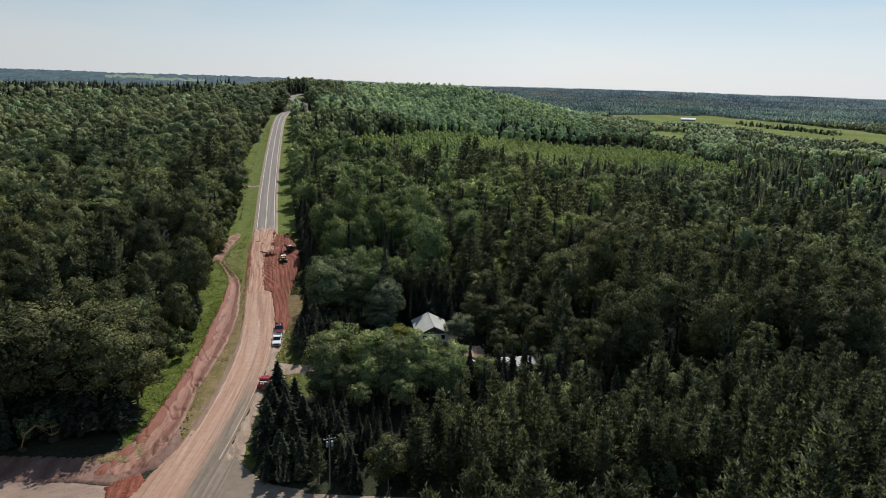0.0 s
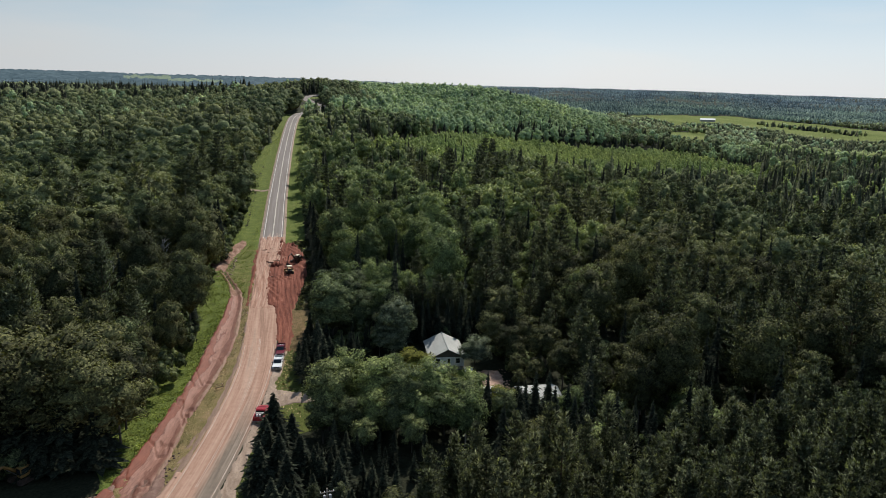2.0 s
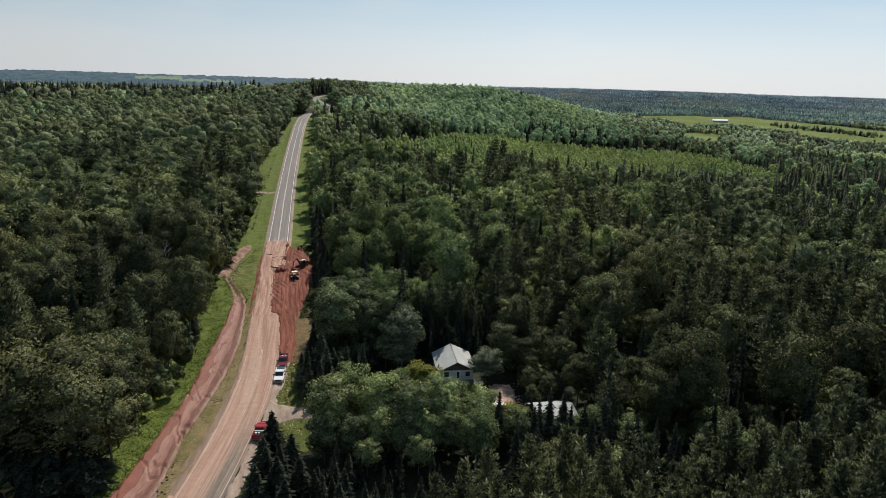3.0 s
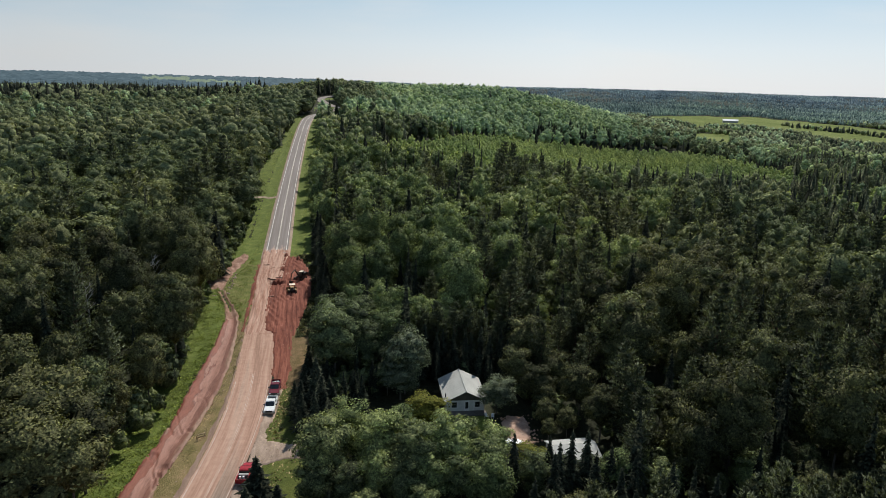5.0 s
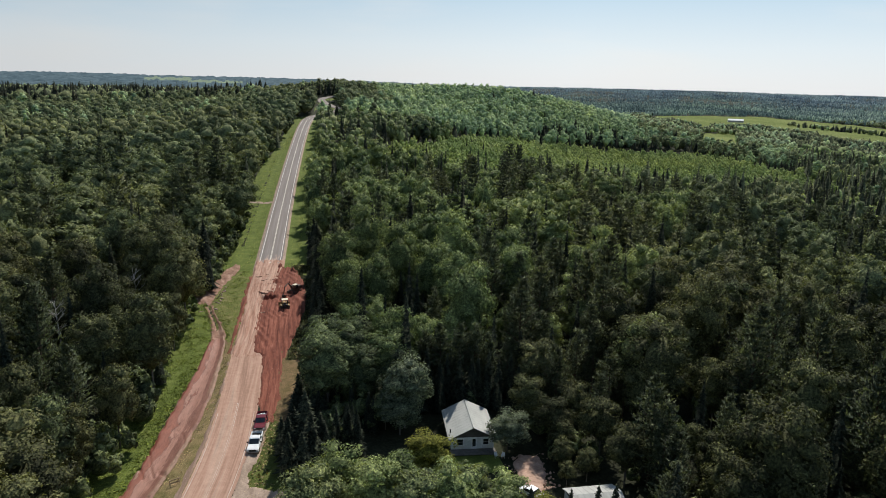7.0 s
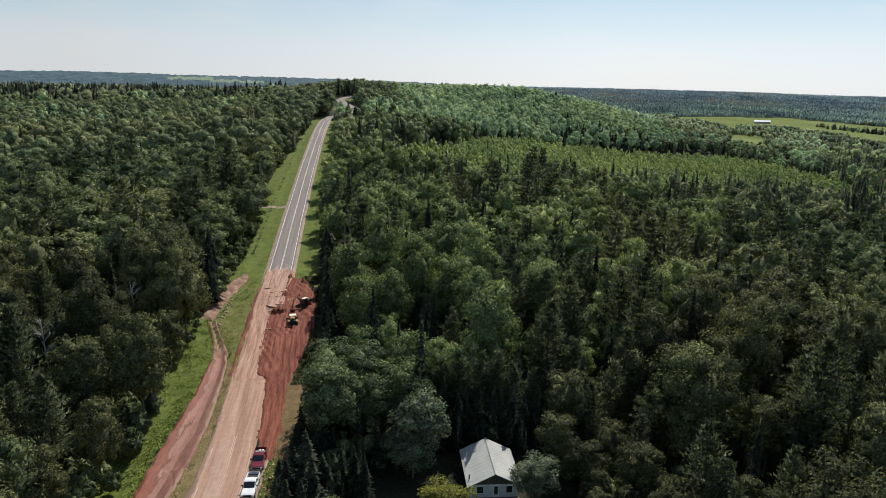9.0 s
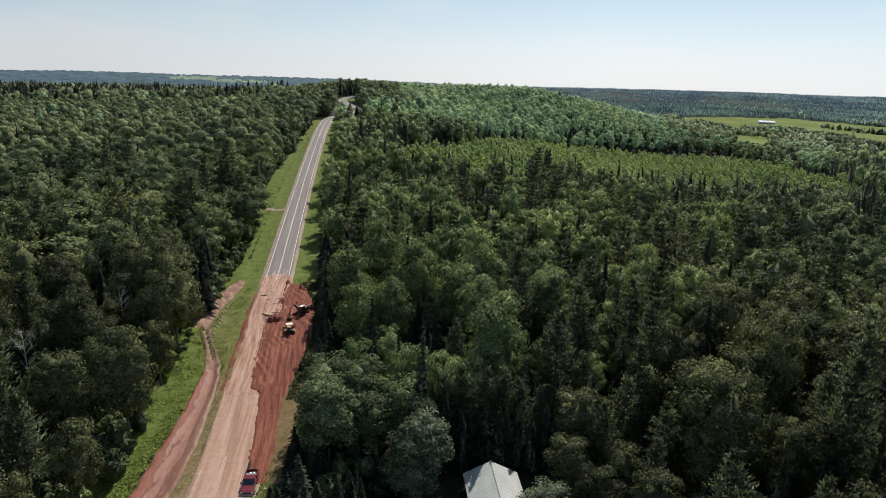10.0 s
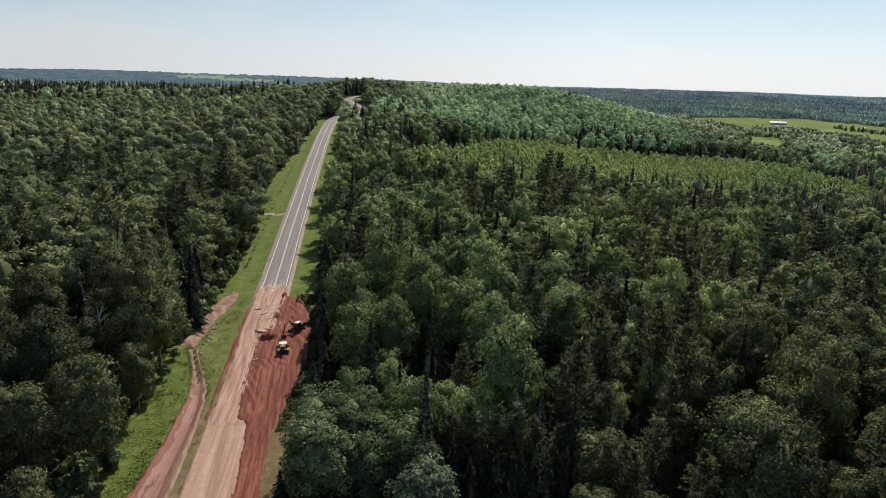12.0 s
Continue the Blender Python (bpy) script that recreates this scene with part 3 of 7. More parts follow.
def tan_ruts(x, y):
    lane = x + 0.5 * np.sin(y / 9.0) - 0.02 * (y - 196) + 1.2 * uneven(x * 0.15, y * 0.05, 3)
    deep = 0.15 + 0.85 * smooth(196, 204, y)
    one = np.clip(1 - np.abs(2 * uneven(lane * 1.5, y * 0.045, 4, 3) - 1) * 3.0, 0, 1)
    return deep * (0.26 * one * smooth(0.3, 0.6, uneven(x * 0.3, y * 0.07, 5)) + 0.12 * uneven(x * 1.6, y * 0.9, 7) + 0.25 * smooth(236, 246, y) * uneven(x * 0.8, y * 0.6, 9))


def clay_ruts(x, y):
    """Long wheel and track ridges that fan along the dig, crossed by a few more where machines turned."""
    fan = x + 1.7 * np.sin((y - 200) / 21.0) + 1.5 * uneven(x * 0.10, y * 0.035, 11)
    one = np.abs(np.sin(fan * 2.5 + 2.2 * uneven(x * 0.45, y * 0.05, 12, 3))) ** 2.2
    two = np.abs(np.sin((x + 0.42 * (y - 215) + 1.2 * np.sin(y / 7.0)) * 1.5 + 2.6 * uneven(x * 0.4, y * 0.2, 14, 3))) ** 2.2
    cross = 0.7 * smooth(0.56, 0.66, uneven(x * 0.13, y * 0.06, 18))
    ridge = (one * (1 - cross) + two * cross) * (0.25 + 0.75 * smooth(0.34, 0.62, uneven(x * 0.3, y * 0.045, 21)))
    heap = 0.75 * smooth(0.55, 0.8, uneven(x * 0.33, y * 0.24, 13)) * smooth(222, 238, y)
    lugs = 0.08 * np.abs(np.sin(y * 3.6 + 2 * fan)) * smooth(0.52, 0.6, uneven(x * 0.4, y * 0.08, 16))
    return (0.20 + 0.22 * smooth(196, 206, y)) * ridge * smooth(164, 178, y) + 0.20 * uneven(x * 1.3, y * 0.8, 17) + heap + lugs


def edge(points):
    return lambda y: np.interp(y, [p[0] for p in points], [p[1] for p in points])


clay_l = edge([(164, 4.4), (185, 4.0), (197, 3.4), (199.5, 1.5), (207, 0.9), (217, 0.5), (234, 0.2), (239, 1.2), (243, 2.9), (260, 3.2), (264, 3.6)])
clay_r = edge([(164, 6.6), (176, 8.0), (195, 8.0), (203, 8.8), (217, 10.6), (226, 11.6), (242, 11.8), (254, 10.4), (261, 8.6), (266, 6.5)])
def gully(x, y):
    """Steep little channels that water has cut along the ditch."""
    near = np.abs(uneven(x * 0.42 + 0.08 * y, y * 0.10, 47, 3) - 0.5)
    return smooth(0.045, 0.02, near) + 0.4 * smooth(0.62, 0.66, uneven(x * 0.5, y * 0.22, 49))


lay("work_strip", np.arange(195.5, 274, 0.35), lambda y: road_x(y) - 4.0 - 0.5 * smooth(225, 240, y), lambda y: road_x(y) + clay_l(y) + 1.2, RUTTED, 0.10, 34, tan_ruts, 0.7, "broken dusty remains of the asphalt", "road", (0.35, 0.10), 0.30, 1)
lay("clay_cut", np.arange(164, 268, 0.35), lambda y: road_x(y) + clay_l(y) - 0.6, lambda y: road_x(y) + clay_r(y) + 0.5, REDDIRT, 0.13, 44, clay_ruts, 0.8, "churned red clay where the road is dug up", "ground", (0.4, 0.25), 0.5, 2)
lay("clay_smear", np.arange(196, 262, 0.5), lambda y: road_x(y) - 5.4 - 0.4 * smooth(215, 235, y), lambda y: road_x(y) - 3.5, REDDIRT, 0.12, 10, lambda x, y: 0.18 * uneven(x * 1.2, y * 0.4, 31), 0.9, "strip of red soil thrown up beside the works", "ground", (0.2, 0.2), 0.4, 3)
lay("ditch_bed", np.arange(104, 211, 0.35), lambda y: ditch_x(y) - ditch_w(y) - 0.55, lambda y: ditch_x(y) + ditch_w(y) + 0.25, DITCHCLAY, 0.40, 34, lambda x, y: 0.16 * uneven(x * 0.8, y * 0.3, 41) - 0.30 * gully(x, y) * smooth(176, 140, y) + 0.5 * smooth(0.66, 0.8, uneven(x * 0.5, y * 0.35, 43)) * (1 - smooth(118, 128, y)), 0.6, "bare clay ditch washed out beside the road", "ditch", (0.3, 0.3), 0.5, 4)
lay("runnel", np.arange(204, 235, 0.4), lambda y: ditch_x(y) - ditch_w(y) - 0.9, lambda y: ditch_x(y) + ditch_w(y) + 0.9, WASH, 0.12, 12, lambda x, y: 0.16 * uneven(x * 1.1, y * 0.8, 91), 0.8, "stony runnel washed out through the grass", "ditch", (0.2, 0.2), 0.35, 9)
lay("washout", np.arange(234, 273, 0.5), edge([(234, -16.8), (241, -19.0), (247, -18.2), (256, -16.0), (264, -13.6), (273, -11.0)]), edge([(234, -13.2), (240, -13.4), (250, -12.3), (259, -10.4), (266, -9.3), (273, -9.6)]), WASH, 0.28, 16, lambda x, y: 0.55 * uneven(x * 0.6, y * 0.4, 51), 0.9, "sandy reddish washout at a culvert's mouth", "ground", (0.5, 0.3), 0.5, 5)
shoulder_l = edge([(104, -6.0), (120, -5.6), (130, -5.6), (144, -5.0), (154, -4.8), (165, -4.4), (174, -4.0), (200, -4.0)])
lay("gravel_shoulder", np.arange(108, 203, 0.6), lambda y: road_x(y) + shoulder_l(y) - 0.3, lambda y: road_x(y) - 3.45, SHOULDER, 0.09, 8, lambda x, y: 0.10 * uneven(x * 1.5, y * 0.6, 61), 0.5, "gravelly brown road shoulder", "road shoulder", (0.3, 0.3), 0.3, 6)
lay("gravel_shoulder", np.arange(104, 168, 0.6), lambda y: road_x(y) + 3.6, lambda y: road_x(y) + edge([(104, 8.0), (110, 6.8), (118, 6.2), (130, 5.8), (150, 5.8), (158, 6.4), (168, 6.8)])(y), GRAVEL, 0.16, 8, lambda x, y: 0.08 * uneven(x * 1.5, y * 0.6, 71), 0.6, "gravelly tan road shoulder", "road shoulder", (0.3, 0.3), 0.45, 7)
lay("gravel_patch", np.arange(165, 201, 0.6), lambda y: road_x(y) + 6.6, lambda y: road_x(y) + 11.4 + 1.2 * smooth(184, 192, y), BROWNVERGE, 0.20, 10, lambda x, y: 0.15 * uneven(x * 1.5, y * 1.2, 81), 0.9, "brown weedy gravel beside the clay", "ground", (0.3, 0.3), 0.4, 8)
strip("gravel_shoulder", np.arange(260, 650, 3), lambda y: road_x(y) - RW - 1.1, lambda y: road_x(y) - RW, GRAVEL, 0.045, 2, 0.03, label="gravelly brown road shoulder", category="road shoulder")
strip("gravel_shoulder", np.arange(262, 650, 3), lambda y: road_x(y) + RW, lambda y: road_x(y) + RW + 1.0, GRAVEL, 0.045, 2, 0.03, label="gravelly brown road shoulder", category="road shoulder")
strip("grass_verge", np.arange(113, 262, 1.5), lambda y: ditch_x(y) - ditch_w(y) - 1 - 8 * smooth(112, 128, y), lambda y: ditch_x(y) - ditch_w(y) * 0.3, VERGE, 0.03, 6, 0.12, label="bright green weedy grass verge", category="grass")
strip("grass_verge", np.arange(112, 208, 1.5), lambda y: ditch_x(y) - ditch_w(y) * 0.3, lambda y: road_x(y) - RW + 0.2, DRYVERGE, 0.03, 8, 0.12, label="thin dry grass between ditch and road", category="grass")
strip("grass_verge", np.arange(206.5, 264, 1.5), lambda y: ditch_x(y) - ditch_w(y) * 0.3, lambda y: road_x(y) - RW + 0.2, OLIVEVERGE, 0.03, 8, 0.12, label="olive green grass between washout and road", category="grass")
strip("grass_verge", np.arange(258, 645, 3.0), lambda y: road_x(y) - 17 + 5 * smooth(420, 520, y), lambda y: road_x(y) - RW - 0.9, VERGE, 0.03, 5, 0.1, label="mown bright green grass verge", category="grass")
strip("grass_verge", np.arange(258, 650, 3.0), lambda y: road_x(y) + RW + 0.9, lambda y: road_x(y) + 12, VERGE, 0.03, 4, 0.1, label="mown bright green grass verge", category="grass")
# this strip carries the wood's shade in its darker grass colour
strip("grass_verge", np.arange(97, 188, 1.0), lambda y: road_x(y) + RW + 0.9 + 5.5 * (1 - smooth(97, 107, y)), lambda y: road_x(y) + 9.5 + 8.5 * smooth(124, 130, y) - 6.0 * smooth(145, 150, y) - 0.5 * smooth(160, 166, y) + 0.8 * ragged(y, 8), SHADEGRASS, 0.03, 6, 0.12, label="green grass strip at the wood's edge, shade in its dark colour", category="grass")


def ribbon(name, points, width, mat, lift, **tags):
    """A track of a given width along a line of places."""
    pts = [Vector((x, y, 0)) for x, y in points]
    dense = []
    for a, b in zip(pts, pts[1:]):
        n = max(2, int((b - a).length / 1.5))
        dense += [a.lerp(b, k / n) for k in range(n)]
    dense.append(pts[-1])
    v, f = [], []
    for k, q in enumerate(dense):
        w = (dense[min(k + 1, len(dense) - 1)] - dense[max(k - 1, 0)]).normalized()
        s = Vector((-w.y, w.x, 0))
        for c in (-0.5, -0.25, 0, 0.25, 0.5):
            e = q + s * width * c
            v.append((e.x, e.y, lz(e.x, e.y) + lift))
    for k in range(len(dense) - 1):
        f += [[k * 5 + j + 1, k * 5 + j, k * 5 + j + 5, k * 5 + j + 6] for j in range(4)]
    return tagged(new(name, mesh_from(name, v, f, [mat], True)), tags.get("label", ""), tags.get("category", ""), "", "structure")


def inside(poly, x, y):
    hit = np.zeros(np.shape(x), bool)
    for (ax, ay), (bx, by) in zip(poly, poly[1:] + poly[:1]):
        cross = (ay > y) != (by > y)
        hit ^= cross & (x < (bx - ax) * (y - ay) / (by - ay + 1e-9) + ax)
    return hit


def sheet(name, poly, step, mat, lift, rough=0.0, seed=1, **tags):
    """A ragged patch of ground cover inside an outline."""
    rng = np.random.default_rng(seed)
    px, py = [p[0] for p in poly], [p[1] for p in poly]
    gx, gy = np.arange(min(px) - step, max(px) + step, step), np.arange(min(py) - step, max(py) + step, step)
    x, y = np.meshgrid(gx, gy)
    x, y = x + rng.uniform(-0.3, 0.3, x.shape) * step, y + rng.uniform(-0.3, 0.3, y.shape) * step
    ok = inside(poly, x, y)
    z = land(x, y) + np.where(ok, lift + rng.uniform(0, 1, x.shape) * rough, -0.3)
    n = len(gx)
    idx = np.arange(x.size).reshape(x.shape)
    quad = np.stack([idx[:-1, :-1], idx[:-1, 1:], idx[1:, 1:], idx[1:, :-1]], -1).reshape(-1, 4)
    quad = quad[ok.ravel()[quad].sum(1) >= 1]
    used, inv = np.unique(quad, return_inverse=True)
    v = np.stack([x, y, z], -1).reshape(-1, 3)[used]
    return tagged(new(name, mesh_from(name, v, inv.reshape(-1, 4), [mat], True)), tags.get("label", ""), tags.get("category", ""), "", "structure")


sheet("bare_ground", [(-64, 121), (-44, 115), (-26, 111), (-20, 113), (-18.5, 119), (-12.0, 121), (-11.2, 113), (-13.5, 106), (-20, 102.5), (-32, 105), (-64, 113)], 0.5, MUD, 0.10, 0.34, 4, label="churned muddy ground at the road junction", category="ground")
sheet("clay_heap", [(-20.8, 101.5), (-18.5, 104.2), (-16, 104.4), (-14.8, 102), (-15.6, 99.5), (-17.2, 95.5), (-19.6, 97.5)], 0.3, REDDIRT, 0.10, 0.30, 5, label="red clay churned up where the ditch meets the road", category="ground")
flare = sheet("road_flare", [(-10.2, 117), (-3.6, 114), (-2.2, 109.5), (-1.2, 106), (0.2, 103.0), (1.8, 100.3), (4.0, 98.0), (6.5, 96.4), (9, 95.3), (9, 88), (-20, 88), (-18, 95), (-16.3, 99), (-15.0, 103), (-13.0, 108), (-11.2, 112)], 0.3, DUSTROAD, 0.20, 0.015, 6, label="dusty asphalt flare at the junction", category="road")
for v in flare.data.vertices:  # flush with the carriageway
    v.co.z -= 0.6 * float(1 - smooth(2.6, 3.5, abs(v.co.x - road_x(v.co.y)))) + 0.11 * float(1 - smooth(3.3, 4.6, abs(v.co.x - road_x(v.co.y))))
flare_at = np.array([tuple(v.co) for v in flare.data.vertices])
att = flare.data.attributes.new("across", "FLOAT", "POINT")
att.data.foreach_set("value", np.clip((flare_at[:, 0] - road_x(flare_at[:, 1])) / 7.8 + 0.5, -0.2, 1.4).astype(np.float32))
sheet("shoulder_patch", [(3.3, 147.5), (5.2, 145.2), (8, 143.8), (14.5, 142.6), (14.5, 138.6), (8, 138.6), (5.0, 137.4), (2.6, 134.0), (2.4, 140)], 0.4, GRAVEL, 0.19, 0.05, 7, label="worn gravel where the driveway meets the road", category="driveway")
ribbon("lawn", [(33.5, 146.2), (45.5, 146.6)], 6.0, VERGE, 0.16, label="sunlit green lawn before the house", category="grass")
sheet("yard", [(46.0, 136.6), (49.5, 137.0), (51.8, 142), (52.4, 147.2), (49.0, 148.6), (47.0, 145), (47.4, 141)], 0.5, YARDDIRT, 0.22, 0.08, 9, label="bare reddish gravel yard", category="yard")
ribbon("road", [(28, 668), (35, 690), (38, 730), (32, 790), (22, 830), (19, 850), (25, 868), (36, 876), (70, 880)], 9.0, ASPHALT, 0.3, label="grey road bending away beyond the hilltop", category="road")
ribbon("grass_verge", [(26, 672), (26, 740), (24, 860)], 26, VERGE, 0.02, label="grass beside the hilltop bend", category="grass")
sheet("grass_verge", [(-27, 110.5), (-23, 108.4), (-19, 108.6), (-16.6, 111), (-16.2, 116), (-17.6, 118), (-19, 112.5), (-23, 111)], 0.5, DRYVERGE, 0.30, 0.25, 12, label="trampled grass patch at the junction", category="grass")
ribbon("side_road", [(-160, 135), (-90, 116), (-30, 101), (-19, 98)], 7.5, SIDEROAD, 0.05, label="brown dirt side road joining the main road", category="road")
ribbon("side_road", [(-20, 98.3), (-8, 95), (20, 87.5), (90, 70), (190, 43)], 7.5, SIDEROAD, 0.05, label="dusty tan side road crossing the main road", category="road")
ribbon("driveway", [(3.5, 142), (14, 140), (18, 139.4)], 3.6, GRAVEL, 0.20, label="gravel driveway to the house", category="driveway")
ribbon("driveway", [(-4, 362), (-15, 362), (-40, 366)], 3.4, GRAVEL, 0.16, label="gravel field entrance beside the road", category="driveway")
ribbon("track", [(6, 640), (-8, 641), (-40, 650)], 5.0, GRAVEL, 0.07, label="gravel side road at the hilltop", category="road")



# ---------------------------------------------------------------- trees
def ico():
    bm = bmesh.new()
    bmesh.ops.create_icosphere(bm, subdivisions=1, radius=1.0)
    v = np.array([tuple(x.co) for x in bm.verts])
    f = np.array([[x.index for x in g.verts] for g in bm.faces])
    bm.free()
    return v, f


ICO_V, ICO_F = ico()
OCT_V = np.array([(1, 0, 0), (0, 1, 0), (-1, 0, 0), (0, -1, 0), (0, 0, 1), (0, 0, -1)], float)
_a = np.arange(5) * 2 * math.pi / 5
DOME_V = np.concatenate([np.stack([np.cos(_a), np.sin(_a), -0.45 + 0 * _a], 1), np.stack([0.74 * np.cos(_a + 0.63), 0.74 * np.sin(_a + 0.63), 0.55 + 0 * _a], 1), [(0, 0, 0.92)]])
DOME_F = np.array([t for k in range(5) for t in ((k, (k + 1) % 5, 5 + k), ((k + 1) % 5, 5 + (k + 1) % 5, 5 + k), (5 + k, 5 + (k + 1) % 5, 10))])
OCT_F = np.array([(0, 1, 4), (1, 2, 4), (2, 3, 4), (3, 0, 4), (1, 0, 5), (2, 1, 5), (3, 2, 5), (0, 3, 5)])


def unit(v):
    return v / np.maximum(np.linalg.norm(v, axis=-1, keepdims=True), 1e-6)


def leaf_tris(rng, centres, normals, size, flat=0.35, shade=None, soft=0.7):
    """Small leaf-clump triangles at places, turned roughly along the normals; their shading follows the crown's roundness."""
    n = len(centres)
    nn = unit(normals + rng.normal(0, flat, (n, 3)))
    a = unit(np.cross(nn, rng.normal(0, 1, (n, 3))))
    b = np.cross(nn, a)
    s = size * rng.uniform(0.6, 1.3, (n, 1))
    v = np.stack([centres + a * s, centres - a * s * 0.5 + b * s * 0.75, centres - a * s * 0.5 - b * s * 0.75], 1).reshape(-1, 3)
    sh = unit(soft * unit(normals if shade is None else shade) + (1 - soft) * nn)
    return v, np.arange(3 * n).reshape(n, 3), np.repeat(sh, 3, 0)


def needle_tris(rng, centres, way, size):
    """Slender tufts of needles that point out and up along a limb."""
    n = len(centres)
    d = unit(unit(way) + rng.normal(0, 0.42, (n, 3)))
    b = unit(np.cross(d, rng.normal(0, 1, (n, 3))))
    b = np.where((np.cross(-b, d) * (way + np.array([0, 0, 0.6]))).sum(1, keepdims=True) < 0, -b, b)
    s = size * rng.uniform(0.7, 1.5, (n, 1))
    v = np.stack([centres + d * s * 1.5, centres - d * s * 0.4 + b * s * 0.42, centres - d * s * 0.4 - b * s * 0.42], 1).reshape(-1, 3)
    sh = unit(way * [1, 1, 0.8] + rng.normal(0, 0.35, (n, 3)))
    return v, np.arange(3 * n).reshape(n, 3), np.repeat(sh, 3, 0)


def join(pieces):
    v, f, n, k = [], [], [], 0
    for a, b, c in pieces:
        v.append(a)
        f.append(b + k)
        n.append(c)
        k += len(a)
    return np.concatenate(v), np.concatenate(f), np.concatenate(n)


def broad_crown(seed, h, r, base, lobes, leaves, size, low=-0.5):
    """A broadleaf crown: uneven leafy lobes over a dome."""
    rng = np.random.default_rng(seed)
    pieces = []
    cz, hz = base + (h - base) * 0.52, (h - base) * 0.5
    pieces.append((ICO_V * [r * 0.62, r * 0.62, hz * 0.70] + [0, 0, cz], ICO_F, unit(ICO_V)))
    for k in range(lobes):
        u = 1 - (1 - low) * (k + 0.35) / lobes
        w = math.sqrt(1 - u * u)
        ang = k * 2.4 + rng.uniform(-0.5, 0.5)
        out = np.array([math.cos(ang) * w, math.sin(ang) * w, u])
        c = np.array([out[0] * r * 0.66, out[1] * r * 0.66, cz + u * hz * 0.68]) * [1, 1, 1] * rng.uniform(0.84, 1.14)
        c[2] = min(c[2], h - r * 0.25)
        rad = r * rng.uniform(0.30, 0.46) * np.array([1, 1, 0.9])
        pieces.append((OCT_V * rad * 0.74 * rng.uniform(0.85, 1.15, (6, 1)) + c, OCT_F, unit(OCT_V + out * 0.5)))
        d = unit(rng.normal(0, 1, (leaves, 3)) + out * 0.75 + [0, 0, 0.25])
        shade = d + out * 0.45
        pieces.append(leaf_tris(rng, c + d * rad * rng.uniform(0.72, 1.22, (leaves, 1)), d + [0, 0, 0.2], size, 0.5, shade, 0.55))
    return join(pieces)


def round_crown(seed, h, r, base, lobes, leaves, size):
    """A plainer domed crown for trees further off: bulging lobes with ragged clumps."""
    rng = np.random.default_rng(seed)
    pieces = []
    for k in range(lobes):
        u = k / max(1, lobes - 1)
        ang = k * 2.4 + rng.uniform(-0.6, 0.6)
        out = r * 0.62 * math.sqrt(max(0.0, 1 - u ** 1.6)) * rng.uniform(0.8, 1.15)
        rad = np.array([r * 0.5, r * 0.5, min(r * 0.5, (h - base) * 0.34)]) * rng.uniform(0.8, 1.2)
        c = np.array([math.cos(ang) * out, math.sin(ang) * out, base + (h - base) * (0.42 + 0.42 * u)])
        away = np.array([math.cos(ang) * (1 - u), math.sin(ang) * (1 - u), 0.3 + u])
        dome = DOME_V * rng.uniform(0.8, 1.12, (11, 1)) @ np.array([[math.cos(ang), math.sin(ang), 0], [-math.sin(ang), math.cos(ang), 0], [0, 0, 1]])
        pieces.append((dome * rad * 0.82 + c, DOME_F, unit(unit(dome) + 0.35 * away)))
        d = unit(rng.normal(0, 1, (leaves, 3)) + [0, 0, 0.5] + 0.5 * away)
        pieces.append(leaf_tris(rng, c + d * rad * rng.uniform(0.74, 1.2, (leaves, 1)), d + [0, 0, 0.25], size, 0.45, d + 0.35 * away, 0.72))
    pieces.append((OCT_V * [r * 0.75, r * 0.75, (h - base) * 0.42] + [0, 0, base + (h - base) * 0.35], OCT_F, unit(OCT_V + [0, 0, 0.1])))
    return join(pieces)


def spruce_crown(seed, h, r, tiers, arms, cores=True):
    """A narrow spruce: whorls of drooping boughs round a spire."""
    rng = np.random.default_rng(seed)
    v, f = [], []
    for k in range(tiers):
        u = k / tiers
        z = h * (0.10 + 0.88 * u)
        rr = r * (1 - u) ** 0.85 * rng.uniform(0.7, 1.2) + 0.12
        for j in range(arms):
            a = 2 * math.pi * (j + rng.uniform(-0.3, 0.3)) / arms + k * 0.7
            q = rr * rng.uniform(0.6, 1.2)
            w = 0.55 * rr * 2.4 / arms + 0.10
            t = np.array([math.cos(a), math.sin(a), 0])
            s = np.array([-t[1], t[0], 0])
            o = np.array([0, 0, z + h / tiers * rng.uniform(0, 0.6)])
            i = len(v)
            v += [o + [0, 0, 0.25 * rr + 0.15], o + t * q * 0.6 + s * w - [0, 0, 0.12 * rr], o + t * q * 0.6 - s * w - [0, 0, 0.12 * rr], o + t * q - [0, 0, 0.38 * rr]]
            f += [[i, i + 2, i + 1], [i + 1, i + 2, i + 3]]
    i = len(v)
    v += [np.array([math.cos(a) * r * 0.74, math.sin(a) * r * 0.74, h * 0.06]) for a in np.arange(6) * 2 * math.pi / 6] + [np.array([0, 0, h * 0.92])]
    f += [[i + k, i + (k + 1) % 6, i + 6] for k in range(6)]
    o = np.array([0, 0, h * 0.97])
    i = len(v)
    v += [o + [0.12, 0, -0.5], o + [-0.08, 0.1, -0.5], o + [-0.08, -0.1, -0.5], o + [0, 0, h * 0.05]]
    f += [[i, i + 1, i + 3], [i + 1, i + 2, i + 3], [i + 2, i, i + 3]]
    v = np.array(v)
    return v, np.array(f), unit(unit(v * [1, 1, 0] + 1e-4) + [0, 0, 0.55] + rng.normal(0, 0.22, v.shape))


